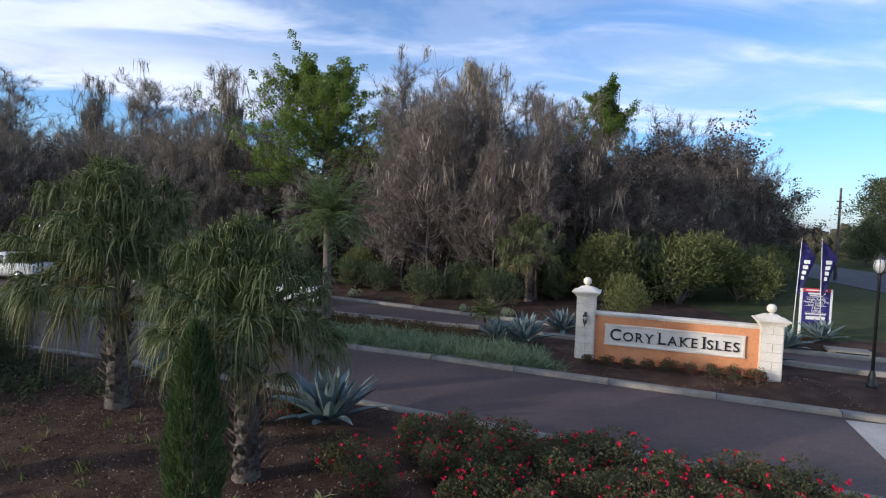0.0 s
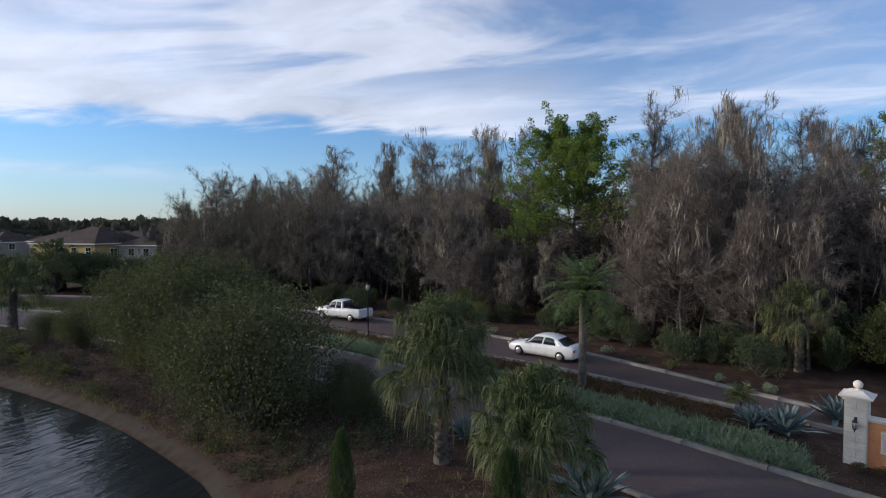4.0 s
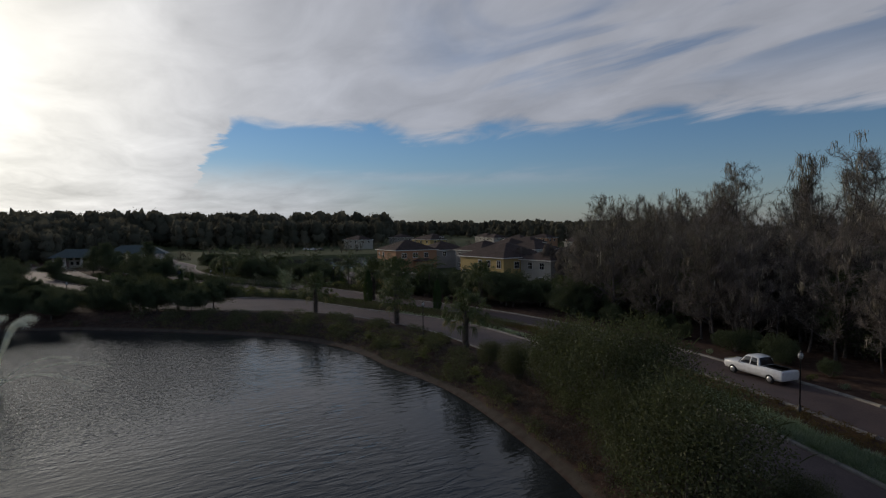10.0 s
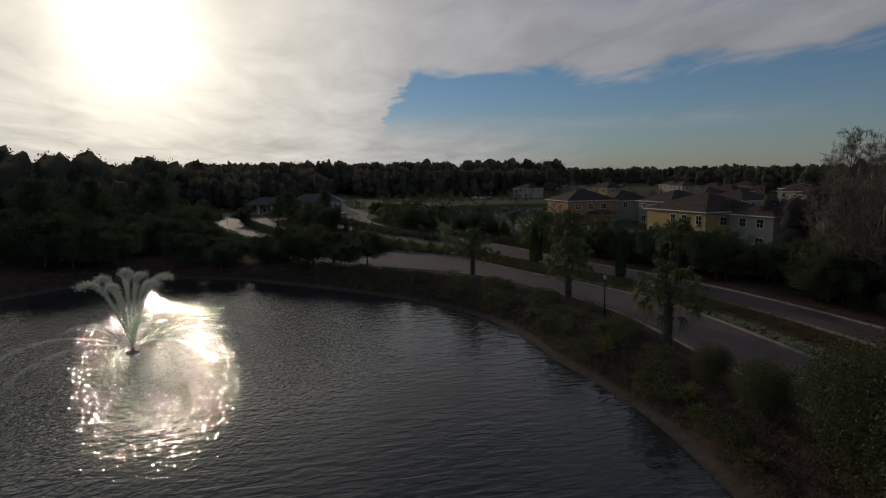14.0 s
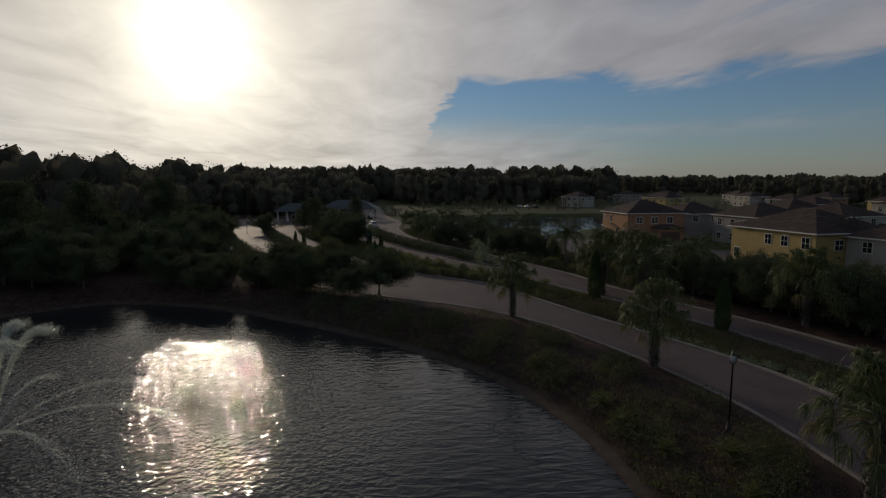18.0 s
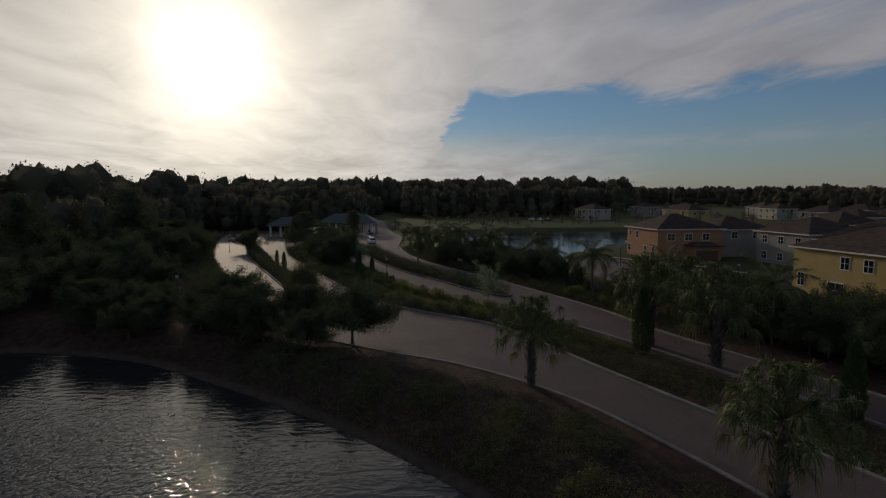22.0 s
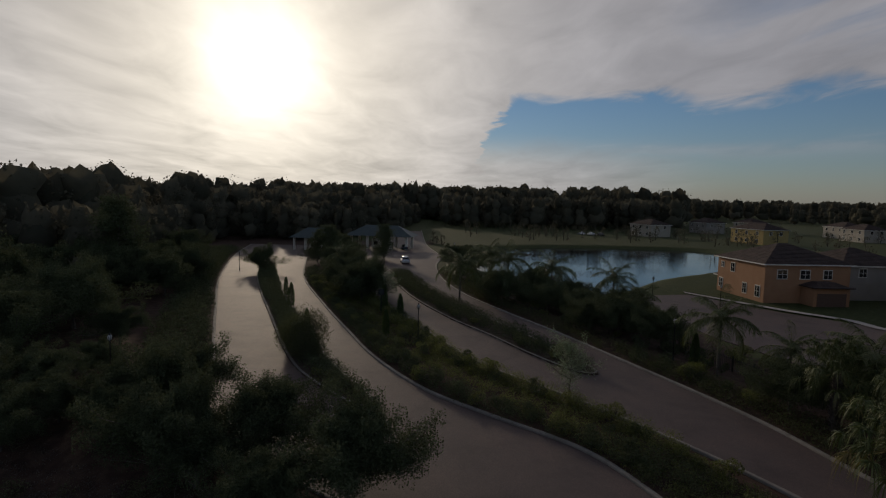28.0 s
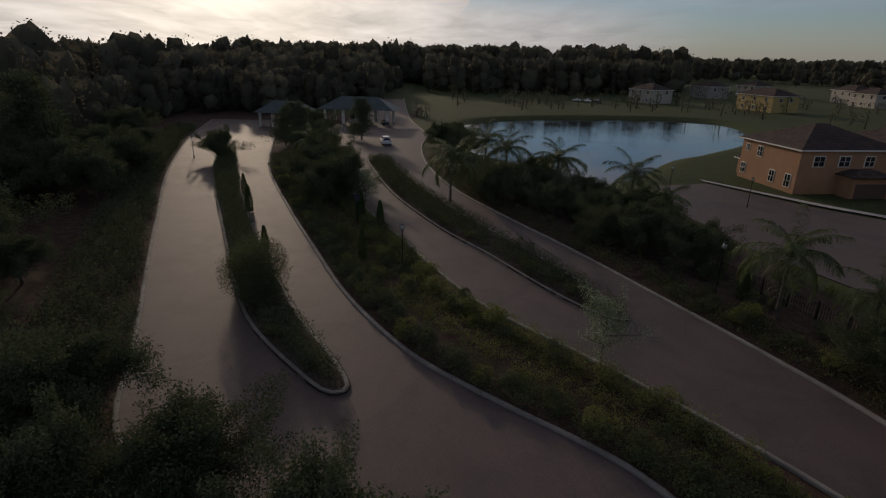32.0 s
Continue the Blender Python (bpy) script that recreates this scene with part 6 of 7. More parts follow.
def far_woods(name, label, spots, seed, each=80, mat=L_WOOD, fine=1.0, lob=8):
    """Distant trees in one mesh: trunks, lobed crowns of leaf clumps, uneven tops."""
    g = np.random.default_rng(seed)
    segs, C, S, inner = [], [], [], []
    for x, y, h in spots:
        z0 = -1.0
        segs.append([x, y, z0, x + g.normal() * 0.4, y + g.normal() * 0.4, z0 + h * 0.85, 0.22, 0.06])
        wide = h * g.uniform(0.2, 0.32)
        for k in range(lob):
            a, q, t = g.random() * 6.283, math.sqrt(g.random()), (k + g.random()) / lob
            dome = math.sqrt(max(0.08, 1 - (1.25 * max(0, t - 0.3)) ** 2))
            w = wide * (0.95 - 0.03 * lob) * g.uniform(0.7, 1.25)
            c = np.array([x + math.cos(a) * q * wide * dome, y + math.sin(a) * q * wide * dome, z0 + h * (0.16 + 0.68 * t)])
            m = each // lob
            u = g.normal(size=(m, 3))
            u /= np.linalg.norm(u, axis=1, keepdims=True)
            spread = g.uniform(0.25, 1.0, m) ** 0.6
            C.append(c + u * np.array([w, w, min(w * 1.1, h * 0.15)]) * spread[:, None])
            S.append(np.full(m, 0.3 + h * 0.03) * fine)
        for f in (0.3, 0.54, 0.76) if each > 82 else ():
            inner.append((x + g.normal() * 0.1 * wide, y + g.normal() * 0.1 * wide, z0 + h * f, wide * (1.05 - 0.5 * f) * g.uniform(0.8, 1.1), h * 0.15))
        m = each // 5
        f = g.random(m)
        a, q = g.random(m) * 6.283, np.sqrt(f) * 0.95
        C.append(np.stack([x + np.cos(a) * q * wide, y + np.sin(a) * q * wide, z0 + h * (0.92 - 0.28 * q * q + g.normal(size=m) * 0.02)], 1))
        S.append(np.full(m, 0.3 + h * 0.03) * fine)
    V1 = tubes(segs, 4)
    C, S = np.concatenate(C), np.concatenate(S)
    S = S * g.uniform(0.5, 1.4, len(S))
    V2 = cards(C, S, 0.7, 0.0, g)
    if not inner:
        return link(name, mk(name, *merge(V1, V2), mat), None, label, category="woods", kind="stuff")
    H = np.array(inner)
    ang = np.arange(7) * 2 * math.pi / 7
    ring = np.stack([np.cos(ang), np.sin(ang)], 1)
    V = np.zeros((len(H), 21, 3))
    for j, (q, zz) in enumerate(((0.6, -1.0), (1.0, 0.0), (0.62, 0.85))):
        V[:, j * 7:j * 7 + 7, :2] = H[:, None, :2] + ring[None] * (H[:, 3] * q)[:, None, None] * g.uniform(0.7, 1.2, (len(H), 7, 1))
        V[:, j * 7:j * 7 + 7, 2] = (H[:, 2] + H[:, 4] * zz)[:, None] + g.normal(size=(len(H), 7)) * 0.25 * H[:, 4:5]
    k = np.arange(7)
    Q = np.concatenate([np.stack([j * 7 + k, j * 7 + (k + 1) % 7, j * 7 + 7 + (k + 1) % 7, j * 7 + 7 + k], -1) for j in (0, 1)])
    Q = (np.arange(len(H)) * 21)[:, None, None] + Q[None]
    return link(name, mk(name, *merge(V1, V2, (V.reshape(-1, 3), Q.reshape(-1, 4))), mat), None, label, category="woods", kind="stuff")


def belt(n, x0, x1, y0, y1, h0, h1, seed, clear=7.0):
    """Random trees in a rectangle, off roads and water."""
    g = np.random.default_rng(seed)
    X, Y = g.uniform(x0, x1, n), g.uniform(y0, y1, n)
    near = (X > -300) & (X < 60) & (Y > -100) & (Y < 150)
    ok = np.ones(n, bool)
    ok[near] = (roads_dist(X[near], Y[near]) > clear) & (sdist(X[near], Y[near], POND_1) > 9) & (sdist(X[near], Y[near], POND_2) > 12)
    H = g.uniform(h0, h1, n) * np.where(g.random(n) < 0.12, 1.12, 1.0)
    return list(zip(X[ok], Y[ok], H[ok]))


far_woods("south_woods", "dark mixed woods south of the road", belt(420, -330, -152, -120, -44, 10, 16, 1, 14) + belt(120, -150, -108, -120, -44, 6, 8.5, 19, 14) + belt(300, -330, -150, -150, -78, 17.5, 24, 12) + belt(130, -105, -10, -130, -68, 9, 14, 2), 1, 300, L_WOOD, 0.72, 13)
far_woods("west_woods", "cypress woods beyond the gate", belt(560, -640, -470, -160, 190, 25, 31, 3) + belt(170, -470, -395, 0, 150, 16, 22, 16) + belt(160, -440, -265, -75, -18, 9, 17, 4) + belt(220, -470, -300, -150, -30, 18, 23, 13), 2, 150, L_WOOD, 0.9, 9)
far_woods("north_west_woods", "distant wooded skyline behind the houses", belt(700, -1000, -640, 150, 900, 20, 28, 5) + belt(150, -420, -190, 240, 310, 15, 20, 15) + belt(420, -640, -100, 330, 560, 10, 16, 6), 3, 84, L_WOOD, 1.0, 7)
# backdrop in the gloom brown: dark gaps between trunks come from its colour
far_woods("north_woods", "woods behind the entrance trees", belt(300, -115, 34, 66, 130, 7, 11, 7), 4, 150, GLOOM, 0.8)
far_woods("east_woods", "trees along the highway", belt(300, 70, 260, 60, 420, 6, 9, 8) + belt(170, 75, 130, 62, 190, 5, 7.5, 18), 5, 100, L_WOOD, 0.8)
far_woods("street_trees", "street trees among the houses", belt(120, -330, -60, 95, 300, 4, 8, 9, 4) + belt(40, -260, -205, -12, 8, 4, 7, 10, 2) + belt(40, -420, -290, 130, 300, 4, 8, 14) + belt(110, -430, -255, 10, 125, 4, 8, 21, 5), 6, 80)
for n, (x, y, s) in enumerate(((-153, -48, 1.3), (-130, -52, 1.2), (-118, -56, 1.2), (-170, -60, 1.2), (-190, -26, 0.7), (-200, -12, 0.8), (-185, -22, 0.8))):
    place(GREENS[2], x, y, 50 * n, s)


# ---- houses ----
def make_house(x, y, rz, w, d, h, wall, z, name="house", label="", wins=(), low=(), roof=ROOF, garage=None, porch=None):
    """A two-storey house: walls, hipped roof with eaves, framed windows. Origin at the front left corner; the front looks to -y."""
    root = thing(name, label, "house", Matrix.Translation((x, y, z)) @ Matrix.Rotation(radians(rz), 4, "Z"))
    part("wall", box_bm((w / 2, d / 2, h / 2 - 0.2), (w, d, h + 0.4)), wall, root)
    bm = bmesh.new()
    o, e = 0.55, min(w, d) / 2 + 0.55
    z0, z1 = h, h + e * 0.42
    base = [bm.verts.new(p) for p in ((-o, -o, z0), (w + o, -o, z0), (w + o, d + o, z0), (-o, d + o, z0))]
    if w >= d:
        r = [bm.verts.new((-o + e, d / 2, z1)), bm.verts.new((w + o - e, d / 2, z1))]
        fs = [(base[0], base[1], r[1], r[0]), (base[1], base[2], r[1]), (base[2], base[3], r[0], r[1]), (base[3], base[0], r[0])]
    else:
        r = [bm.verts.new((w / 2, -o + e, z1)), bm.verts.new((w / 2, d + o - e, z1))]
        fs = [(base[0], base[1], r[0]), (base[1], base[2], r[1], r[0]), (base[2], base[3], r[1]), (base[3], base[0], r[0], r[1])]
    for f in fs:
        bm.faces.new(f)
    bm.faces.new(base[::-1])
    rf = part("roof", bm, roof, root, "hipped tiled roof")
    # courses of tiles
    bm = bmesh.new()
    n = int(e / 0.45)
    for k in range(n):
        t = k / n
        i = e * t
        zz = z0 + (z1 - z0) * t + 0.03
        for a, b, c, dd in ((-o + i, -o + i, w + o - i, -o + i), (-o + i, d + o - i, w + o - i, d + o - i)):
            if c - a > 0.4:
                add_box(bm, ((a + c) / 2, (b + dd) / 2, zz), (c - a, 0.1, 0.05))
        for xx in (-o + i, w + o - i):
            ln = d + 2 * o - 2 * i
            if ln > 0.4:
                add_box(bm, (xx, d / 2, zz), (0.1, ln, 0.05))
    part("tile_course", bm, roof, rf)
    bm = bmesh.new()
    for c, s in (((w / 2, -o, h - 0.1), (w + 2 * o, 0.06, 0.2)), ((w / 2, d + o, h - 0.1), (w + 2 * o, 0.06, 0.2)), ((-o, d / 2, h - 0.1), (0.06, d + 2 * o, 0.2)), ((w + o, d / 2, h - 0.1), (0.06, d + 2 * o, 0.2))):
        add_box(bm, c, s)
    part("fascia", bm, TRIM, root)

    def window(face, s, zc, ww, hh):
        if face == "front":
            c, rot = (s, -0.03, zc), 0
        elif face == "right":
            c, rot = (w + 0.03, s, zc), 90
        else:
            c, rot = (-0.03, s, zc), 90
        wn = part("window", box_bm(c, (ww + 0.26, 0.08, hh + 0.26), rot, 0.01), TRIM, root, "window with pale trim")
        off = Vector((0, -0.05, 0)) if face == "front" else Vector((0.05 if face == "right" else -0.05, 0, 0))
        q = Vector(c) + off
        part("pane", box_bm(q, (ww, 0.03, hh), rot), PANE, wn)
        bm = box_bm(q + off * 0.5, (ww, 0.03, 0.05), rot)
        add_box(bm, q + off * 0.5, (0.045, 0.03, hh), rot)
        part("glazing_bar", bm, TRIM, wn)

    for wdw in wins:
        window(*wdw)
    if porch:
        x0, pw, pd, ph = porch
        p = part("porch_roof", box_bm((x0 + pw / 2, -pd / 2, ph), (pw + 0.4, pd + 0.4, 0.25), 0, 0.02), roof, root)
        for xx in (x0 + 0.15, x0 + pw - 0.15):
            part("column", box_bm((xx, -pd + 0.15, ph / 2), (0.28, 0.28, ph), 0, 0.02), wall, p)
    if garage:
        face, s, gw, gh, gd = garage
        part("garage", box_bm((w + gd / 2, s, 1.5), (gd, gw + 1.2, 3.2)), wall, root)
        bm = box_bm((w + gd / 2 + 0.2, s, 3.25), (gd + 0.9, gw + 2.0, 0.18), 0, 0.03)
        add_box(bm, (w + gd / 2 - 0.4, s, 3.65), (gd + 0.2, gw + 1.6, 0.7), 0, 0.0, 0.45)
        part("garage_roof", bm, roof, root)
        # door on the shaded side, its shade put into the brown
        gdr = part("garage_door", box_bm((w + gd + 0.03, s, gh / 2), (0.06, gw, gh)), DOORS, root)
        for k in range(4):
            part("panel", box_bm((w + gd + 0.07, s, gh * (k + 0.5) / 4), (0.03, gw - 0.15, gh / 4 - 0.08), 0, 0.01), DOORS, gdr)
    return root


ZN = -1.05
make_house(-170.9, 55.9, 4.5, 13.4, 15, 6.75, ORANGE, ZN, label="orange stucco two-storey house with a brown tiled roof beside the lake",
           wins=(("front", 1.5, 5.3, 0.7, 0.9), ("front", 4.6, 5.1, 1.0, 1.5), ("front", 1.2, 1.9, 1.0, 1.5), ("front", 8.3, 1.9, 1.0, 1.7), ("front", 11.8, 1.9, 1.1, 1.8), ("right", 3.0, 5.0, 1.6, 1.4), ("right", 7.0, 5.0, 1.6, 1.4), ("right", 11, 5.0, 1.4, 1.4)),
           garage=("right", 9.5, 5.0, 2.3, 3.0))
make_house(-173.9, 57.4, 4.5, 3.2, 6, 2.9, ORANGE, ZN, "porch_wing", "single-storey porch wing of the orange house")
make_house(-119.6, 58.8, 7.5, 16.2, 14, 6.8, YELLOW, ZN, label="yellow stucco two-storey house with a brown tiled roof",
           wins=(("front", 7.8, 5.2, 1.1, 1.5), ("front", 10.9, 5.2, 1.1, 1.5), ("front", 14.6, 5.2, 1.2, 1.6), ("front", 1.4, 2.3, 1.0, 1.7), ("front", 6.7, 1.5, 2.2, 2.0), ("right", 4, 5.0, 1.4, 1.4), ("right", 9, 5.0, 1.4, 1.4), ("left", 5, 5.0, 1.4, 1.4)))
make_house(-104, 66, 10, 9, 12, 6.4, CREAM, ZN, label="cream stucco two-storey house", wins=(("front", 3, 5.0, 1.2, 1.4), ("front", 6.5, 5.0, 1.2, 1.4), ("front", 6.5, 1.7, 1.4, 1.5)))
k = 0
for x, y, rz, w, d, col in ((-155, 77, 6, 13, 14, GREIGE), (-174, 72, 4, 12, 13, GREIGE), (-140, 84, -60, 13, 12, GREIGE), (-160, 100, 10, 14, 13, CREAM), (-185, 108, 0, 14, 13, GREIGE), (-118, 84, 12, 15, 13, CREAM), (-100, 96, 20, 14, 13, YELLOW),
                           (-350, 99, 20, 16, 12, CREAM), (-316, 134, 10, 20, 12, YELLOW), (-345, 205, 0, 16, 12, CREAM), (-372, 215, 0, 16, 12, CREAM), (-280, 180, 10, 15, 12, GREIGE), (-300, 215, 15, 15, 12, ORANGE), (-230, 150, 10, 15, 12, GREIGE),
                           (-205, 165, 8, 15, 12, CREAM), (-250, 205, 0, 15, 12, YELLOW), (-215, 225, 10, 15, 12, CREAM), (-180, 150, 12, 15, 12, GREIGE), (-395, 150, 10, 16, 12, GREIGE), (-420, 190, 10, 16, 12, CREAM), (-150, 130, 15, 14, 12, CREAM), (-190, 195, 15, 14, 12, CREAM)):
    k += 1
    ww = [("front", w * f, zc, 1.2, 1.4) for f in (0.18, 0.5, 0.82) for zc in (5.0, 1.7)] + [("right", d * 0.3, 5.0, 1.3, 1.4), ("right", d * 0.7, 5.0, 1.3, 1.4)]
    make_house(x, y, rz, w, d, 6.3 + 0.3 * (k % 2), col, ZN, label="two-storey stucco house with a brown hipped roof among others", wins=ww)


def build_gatehouse():
    root = thing("gatehouse", "gatehouse with a teal hipped canopy roof over the lanes", "gatehouse", Matrix.Translation((-232, -17, 0)) @ Matrix.Rotation(radians(-8), 4, "Z"))
    part("booth", box_bm((0, 0, 1.4), (4, 4.5, 2.9), 0, 0.03), CREAM, root)
    for sx in (-4, 4):
        for sy in (-8, -3, 4, 9):
            part("column", box_bm((sx, sy, 1.9), (0.7, 0.7, 3.9), 0, 0.03), STONE, root)
    bm = bmesh.new()
    a = [bm.verts.new(p) for p in ((-5.2, -10, 3.9), (5.2, -10, 3.9), (5.2, 11, 3.9), (-5.2, 11, 3.9))]
    r = [bm.verts.new((0, -4.5, 7.0)), bm.verts.new((0, 5.5, 7.0))]
    for f in ((a[0], a[1], r[0]), (a[1], a[2], r[1], r[0]), (a[2], a[3], r[1]), (a[3], a[0], r[0], r[1]), (a[3], a[2], a[1], a[0])):
        bm.faces.new(f)
    part("roof", bm, ROOFG, root, "teal hipped roof")
    for sy in (-2, 3):
        part("window", box_bm((2.03, sy * 0.5, 1.7), (0.06, 1.2, 1.2)), PANE, root)
    r2 = copy_thing(root, Matrix.Translation((-222, -34, 0)) @ Matrix.Rotation(radians(-15), 4, "Z"))
    r2.scale = (0.8, 0.7, 0.9)
    tagged(r2, "smaller gatehouse roof over the exit lanes")


build_gatehouse()


def build_fence():
    root = thing("iron_fence", "black iron picket fence behind the hedge", "fence")
    A, B = Vector((-128, 28.8, 0)), Vector((-99, 37.5, 0))
    d = (B - A).normalized()
    L = (B - A).length
    rz = math.degrees(math.atan2(d.y, d.x))
    zz = lambda p: land_at(p.x, p.y)
    pick = box_bm((0, 0, 0.7), (0.03, 0.03, 1.45))
    me = bpy.data.meshes.new("picket")
    pick.to_mesh(me)
    pick.free()
    me.materials.append(BLACK)
    n = int(L / 0.22)
    for k in range(n):
        p = A + d * (k * 0.22)
        ob = link("picket", me, root)
        ob.location = (p.x, p.y, zz(p))
    for k in range(int(L / 2.4)):
        p, q = A + d * (k * 2.4), A + d * (k * 2.4 + 2.4)
        m = (p + q) / 2
        for h in (0.25, 1.25):
            part("rail", box_bm((m.x, m.y, zz(m) + h), (2.4, 0.04, 0.05), rz), BLACK, root)
        part("post", box_bm((p.x, p.y, zz(p) + 0.75), (0.08, 0.08, 1.65), rz), BLACK, root)


build_fence()


C2 = CUL[9:15][::-1]
ribbon("pavement_close", spline(C2 + (C2 - [-140, 45]) / np.linalg.norm(C2 - [-140, 45], axis=1, keepdims=True) * 1.2), spline(C2 + (C2 - [-140, 45]) / np.linalg.norm(C2 - [-140, 45], axis=1, keepdims=True) * 2.7), -0.86, WALK, "pale concrete pavement round the close", 60, 1)

# ---- vehicles ----
def make_car(name, label, x, y, rz, paint, L=4.9, W=1.85, H=1.5, kind="sedan", z=0.0):
    root = thing(name, label, "car", Matrix.Translation((x, y, z)) @ Matrix.Rotation(radians(rz), 4, "Z"))
    body = {"sedan": ((0, 0.78, 0.34, 0.62), (0.025, 0.9, 0.26, 0.72), (0.12, 0.97, 0.22, 0.83), (0.27, 1, 0.2, 0.92), (0.36, 1, 0.2, 0.95), (0.7, 1, 0.2, 0.98), (0.86, 0.99, 0.2, 1.02), (0.95, 0.95, 0.22, 1.0), (0.99, 0.88, 0.28, 0.92), (1, 0.8, 0.36, 0.78)),
            "suv": ((0, 0.8, 0.42, 0.75), (0.025, 0.92, 0.32, 0.88), (0.12, 0.98, 0.28, 1.0), (0.24, 1, 0.26, 1.06), (0.6, 1, 0.26, 1.08), (0.9, 1, 0.28, 1.1), (0.98, 0.96, 0.32, 1.05), (1, 0.88, 0.42, 0.9)),
            "pickup": ((0, 0.84, 0.5, 0.85), (0.025, 0.94, 0.4, 1.0), (0.12, 0.98, 0.36, 1.1), (0.26, 1, 0.34, 1.14), (0.62, 1, 0.34, 1.16), (0.66, 1, 0.34, 1.2), (0.97, 1, 0.36, 1.2), (0.995, 0.96, 0.42, 1.16), (1, 0.9, 0.5, 1.0))}[kind]
    top = {"sedan": ((0.25, 0.62), (0.33, 0.8), (0.41, 0.955), (0.5, 1.0), (0.62, 0.995), (0.72, 0.94), (0.82, 0.8), (0.91, 0.67)), "suv": ((0.22, 0.6), (0.29, 0.8), (0.36, 0.96), (0.5, 1.0), (0.75, 0.99), (0.9, 0.95), (0.98, 0.62)),
           "pickup": ((0.25, 0.6), (0.31, 0.82), (0.37, 0.97), (0.45, 1.0), (0.55, 0.99), (0.6, 0.94), (0.635, 0.62))}[kind]
    bx, bw, b0, b1 = zip(*body)
    tx, tz = zip(*top)
    belt = lambda f: float(np.interp(f, bx, b1)) - 0.06
    crest = lambda f: max(belt(f) + 0.03, float(np.interp(f, tx, tz)) * H)
    half = W / 2

    def loft(rows, closed=True):
        """Joins cross-sections, each a row of points, into one skin."""
        bm = bmesh.new()
        rings = [[bm.verts.new(p) for p in r] for r in rows]
        n = len(rings[0])
        for a, b in zip(rings, rings[1:]):
            for i in range(n if closed else n - 1):
                bm.faces.new((a[i], a[(i + 1) % n], b[(i + 1) % n], b[i]))
        if closed:
            bm.faces.new(rings[0][::-1])
            bm.faces.new(rings[-1])
        bmesh.ops.recalc_face_normals(bm, faces=bm.faces)
        for f in bm.faces:
            f.smooth = True
        return bm

    rows = []
    for f, w, lo, hi in body:
        s = [(0.9, lo), (0.99, lo + 0.3 * (hi - lo)), (1.0, lo + 0.6 * (hi - lo)), (0.965, hi - 0.07), (0.88, hi - 0.015), (0.45, hi + 0.02)]
        s = [(-q, zz) for q, zz in s] + [(q, zz) for q, zz in s[::-1]]
        rows.append([((f - 0.5) * L, q * w * half, zz) for q, zz in s])
    part("body", loft(rows), paint, root)

    def side(f, t, out=0.0):
        """A point on the cabin's side, t from belt to roof."""
        return (f - 0.5) * L, half * (0.9 + (0.68 - 0.9) * t) + out, belt(f) + (crest(f) - belt(f)) * t * 0.92

    cuts = np.linspace(top[0][0], top[-1][0], 17)
    rows = []
    for f in cuts:
        s = [side(f, 0), side(f, 0.5), side(f, 1)]
        mid = [((f - 0.5) * L, 0.3 * W, crest(f) - 0.012), ((f - 0.5) * L, 0.0, crest(f))]
        s = s + mid
        rows.append([(x_, -y_, z_) for x_, y_, z_ in s] + s[-2::-1])
    part("glasshouse", loft(rows), PANE, root, "dark glass cabin")
    a, b = (0.4, 0.75) if kind == "sedan" else ((0.35, 0.92) if kind == "suv" else (0.36, 0.59))
    rows = []
    for f in np.linspace(a, b, 9):
        s = [side(f, 0.9, 0.012), side(f, 1, 0.014), ((f - 0.5) * L, 0.3 * W, crest(f) + 0.006), ((f - 0.5) * L, 0.0, crest(f) + 0.016)]
        rows.append([(x_, -y_, z_) for x_, y_, z_ in s] + s[-2::-1])
    part("roof", loft(rows, False), paint, root)
    posts = {"sedan": ((0.26, 0.285, 0.395, 0.42), (0.53, 0.55, 0.555, 0.575), (0.74, 0.9, 0.69, 0.77)), "suv": ((0.225, 0.25, 0.345, 0.37), (0.5, 0.52, 0.51, 0.53), (0.74, 0.76, 0.735, 0.755), (0.9, 0.975, 0.86, 0.915)),
             "pickup": ((0.255, 0.275, 0.355, 0.38), (0.46, 0.475, 0.465, 0.48), (0.59, 0.633, 0.565, 0.6))}[kind]
    for p0, p1_, p2_, p3_ in posts:
        for sy in (-1, 1):
            rows = []
            for t in np.linspace(0, 0.95, 5):
                l_, r_ = p0 + (p2_ - p0) * t, p1_ + (p3_ - p1_) * t
                q = [side(l_, t, -0.02), side(l_, t, 0.012), side((l_ + r_) / 2, t, 0.016), side(r_, t, 0.012), side(r_, t, -0.02)]
                rows.append([(x_, sy * y_, z_) for x_, y_, z_ in q])
            part("pillar", loft(rows), paint, root)
    prof = [(0, 0), (0, body[1][3])] + [(0, 0)] * 3 + [(0, body[-2][3])]
    cp, bz = top, belt(0.35)
    if kind == "pickup":
        part("load_bed", box_bm((0.315 * L, 0, 1.205), (0.31 * L, W * 0.78, 0.03)), BLACK, root, "dark load bed liner")
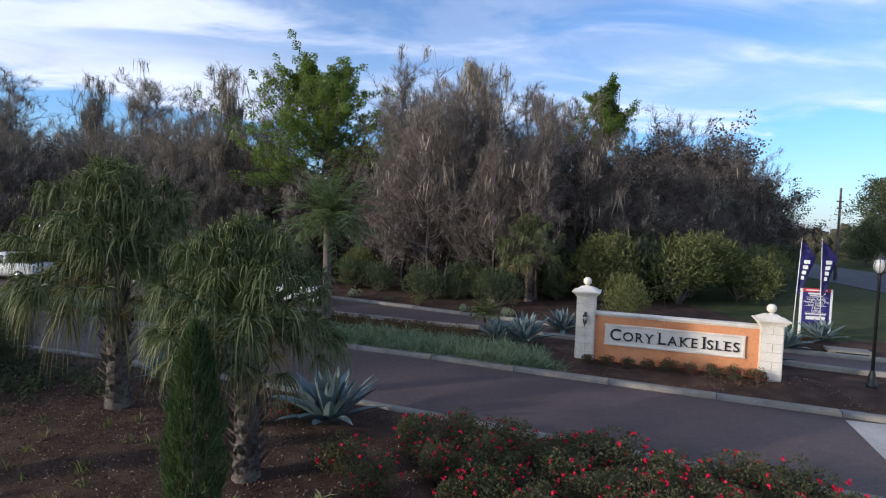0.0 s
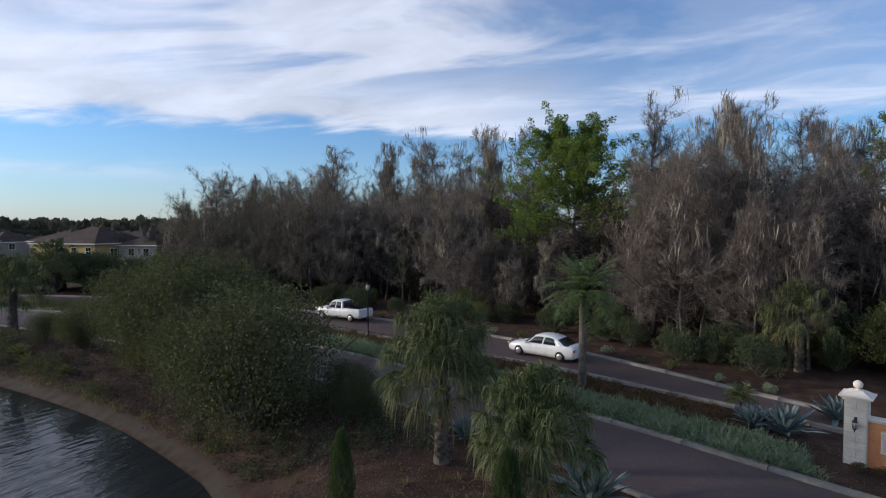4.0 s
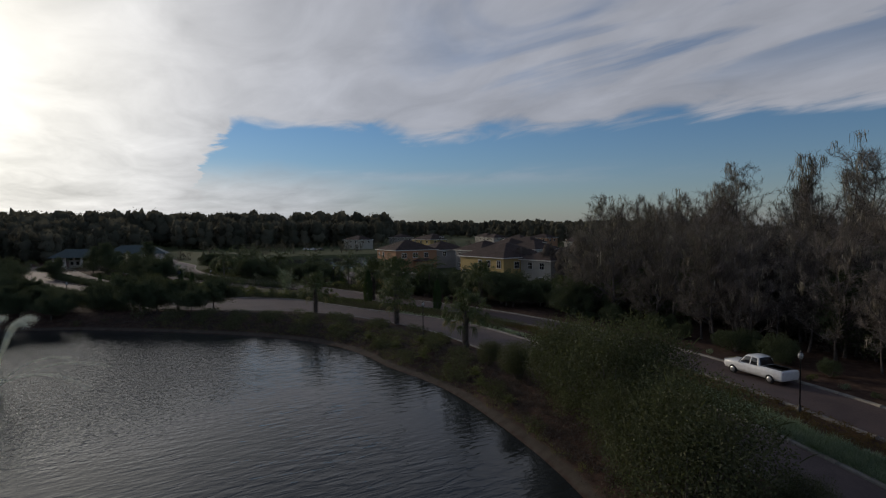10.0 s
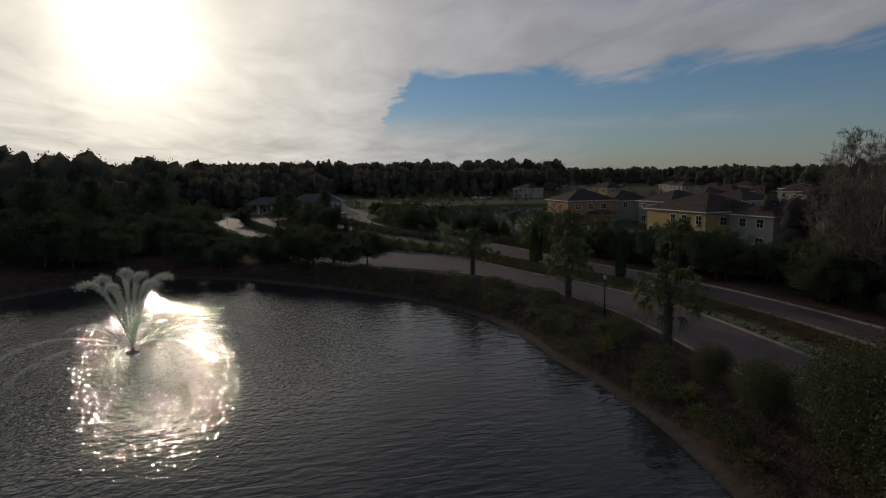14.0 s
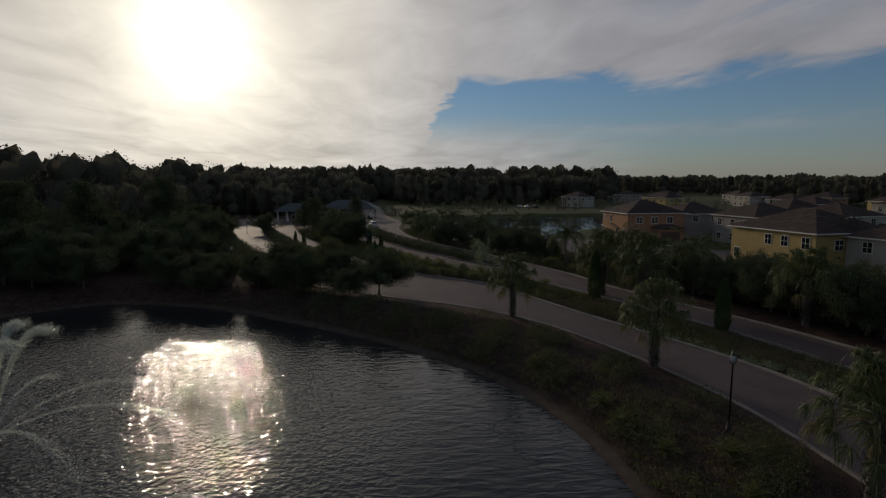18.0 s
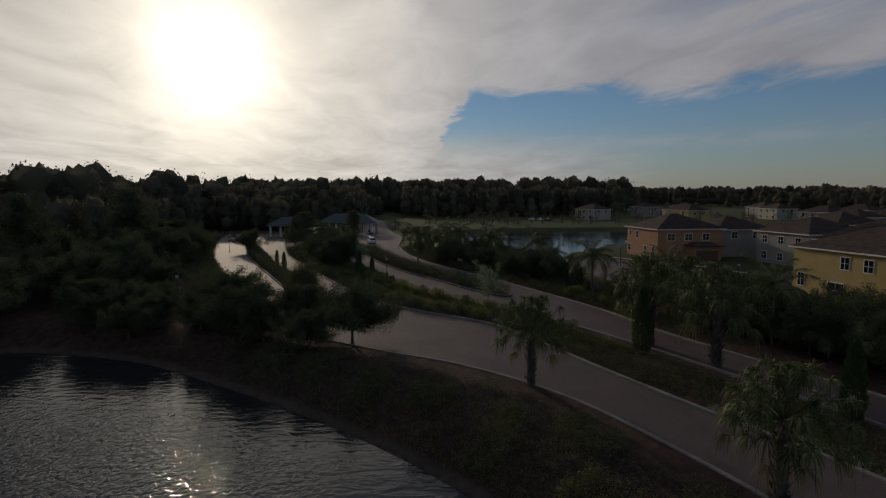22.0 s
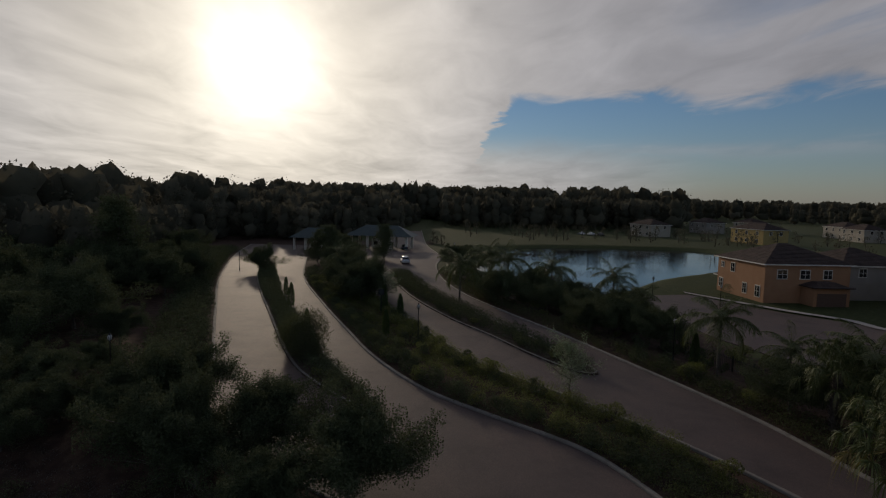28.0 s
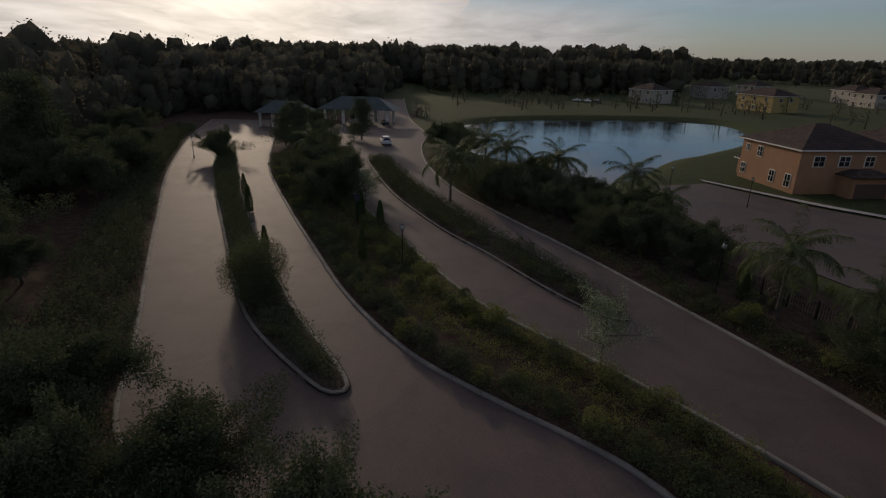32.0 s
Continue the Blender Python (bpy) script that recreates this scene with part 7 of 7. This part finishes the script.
    for px in (0.185, 0.8):
        for sy in (-1, 1):
            r = 0.33 if kind == "sedan" else 0.37
            bm = lathe([(r * 0.7, -0.11), (r * 0.95, -0.11), (r, -0.06), (r, 0.06), (r * 0.95, 0.11), (r * 0.7, 0.11)], 18)
            bmesh.ops.rotate(bm, verts=bm.verts, matrix=Matrix.Rotation(math.pi / 2, 3, "X"))
            bmesh.ops.translate(bm, verts=bm.verts, vec=((px - 0.5) * L, sy * (W / 2 - 0.1), r))
            wh = part("wheel", bm, TYRE, root)
            bm = lathe([(r * 0.62, -0.02), (r * 0.6, 0.02), (r * 0.2, 0.0)], 10)
            bmesh.ops.rotate(bm, verts=bm.verts, matrix=Matrix.Rotation(-sy * math.pi / 2, 3, "X"))
            bmesh.ops.translate(bm, verts=bm.verts, vec=((px - 0.5) * L, sy * (W / 2 + 0.015), r))
            part("rim", bm, CHROME, wh)
    for sy in (-1, 1):
        part("headlight", box_bm((-0.485 * L, sy * W * 0.36, prof[1][1] - 0.02), (0.1, 0.36, 0.13), 0, 0.03), LAMPGLASS, root)
        part("tail_light", box_bm((0.492 * L, sy * W * 0.4, prof[5][1] - 0.16), (0.06, 0.26, 0.16), 0, 0.02), TAIL, root)
        part("mirror", box_bm(((cp[0][0] - 0.44) * L, sy * (W / 2 + 0.06), bz + 0.06), (0.1, 0.2, 0.13), 0, 0.03), paint, root)
    return root


make_car("white_sedan", "white sedan on the inbound carriageway", -9.6, 30.2, -17, CARWHITE, kind="sedan")
make_car("pickup_truck", "white pickup truck on the inbound carriageway", -30.2, 36.9, -8, CARWHITE, 5.6, 1.95, 1.85, "pickup")
make_car("suv", "silver sport utility vehicle waiting at the gate", -194, -6.2, 12, CARWHITE, 4.8, 1.9, 1.75, "suv")
make_car("sedan", "dark sedan under the gate canopy", -228.5, -9.3, 10, CARDARK, kind="sedan")
for x, y, p in ((-340, 76, CARWHITE), (-338, 80, CARDARK), (-343, 72, CARWHITE)):
    make_car("sedan", "parked sedan far across the lake", x, y, 20, p, z=land_at(x, y) + 0.02)
make_car("sedan", "dark sedan driving along the highway", 49, 52, 72, CARDARK, z=0.03)


# ---- fountain ----
def build_fountain():
    root = thing("fountain", "floating pond fountain throwing white spray", "fountain", Matrix.Translation((-62.8, -20.6, WATER_1)))
    part("float", lathe([(0.1, -0.1), (0.5, -0.05), (0.5, 0.08), (0.15, 0.2), (0.1, 0.4)], 14), BLACK, root)
    g = np.random.default_rng(3)
    P, S = [], []
    jets = [(88, 11.4, 0.3, 6500)] + [(77, 11.0, k * math.pi / 3, 6000) for k in range(6)] + [(30, 10.5, 0.2 + k * math.pi / 4, 1700) for k in range(8)]
    for el, v, az, n in jets:
        e = math.radians(el)
        vx, vz = v * math.cos(e), v * math.sin(e)
        t = g.random(n) ** 0.9 * (1.2 if el > 60 else 1.9) * vz / 9.81
        z = 0.3 + vz * t - 4.905 * t * t
        sp = 0.03 + 0.16 * t[:, None] ** 1.5
        P.append(np.stack([vx * t * math.cos(az), vx * t * math.sin(az), np.maximum(z, 0.02)], 1) + np.abs(g.normal(size=(n, 3))) * sp * np.sign(g.normal(size=(n, 3))) * [1, 1, 0.6])
        S.append(g.uniform(0.025, 0.08, n))
    V, Q = cards(np.concatenate(P), np.concatenate(S), 0.8, 0.0, g)
    link("spray", mk("spray", V, Q, SPRAY), root, "white water spray")


build_fountain()

# ---- kerbs last ----
kerb("kerb_out_south", S_OUT, 1, "pale concrete kerb along the outbound road", (-16, 12), 0.035)
kerb("kerb_out_north", N_OUT, -1, "pale concrete kerb along the outbound road", (-24, 14))
kerb("kerb_in_south", S_IN, 1, "pale concrete kerb along the inbound road", (-20, 10))
kerb("kerb_in_north", N_IN, -1, "pale concrete kerb along the inbound road", (-30, 10))
kerb("kerb_isle_long", np.vstack([ISLE_1, ISLE_1[:1]]), 1, "pale concrete kerb round the long bed")
kerb("kerb_isle_gate", np.vstack([ISLE_2, ISLE_2[:1]]), 1, "pale concrete kerb round the gate bed")
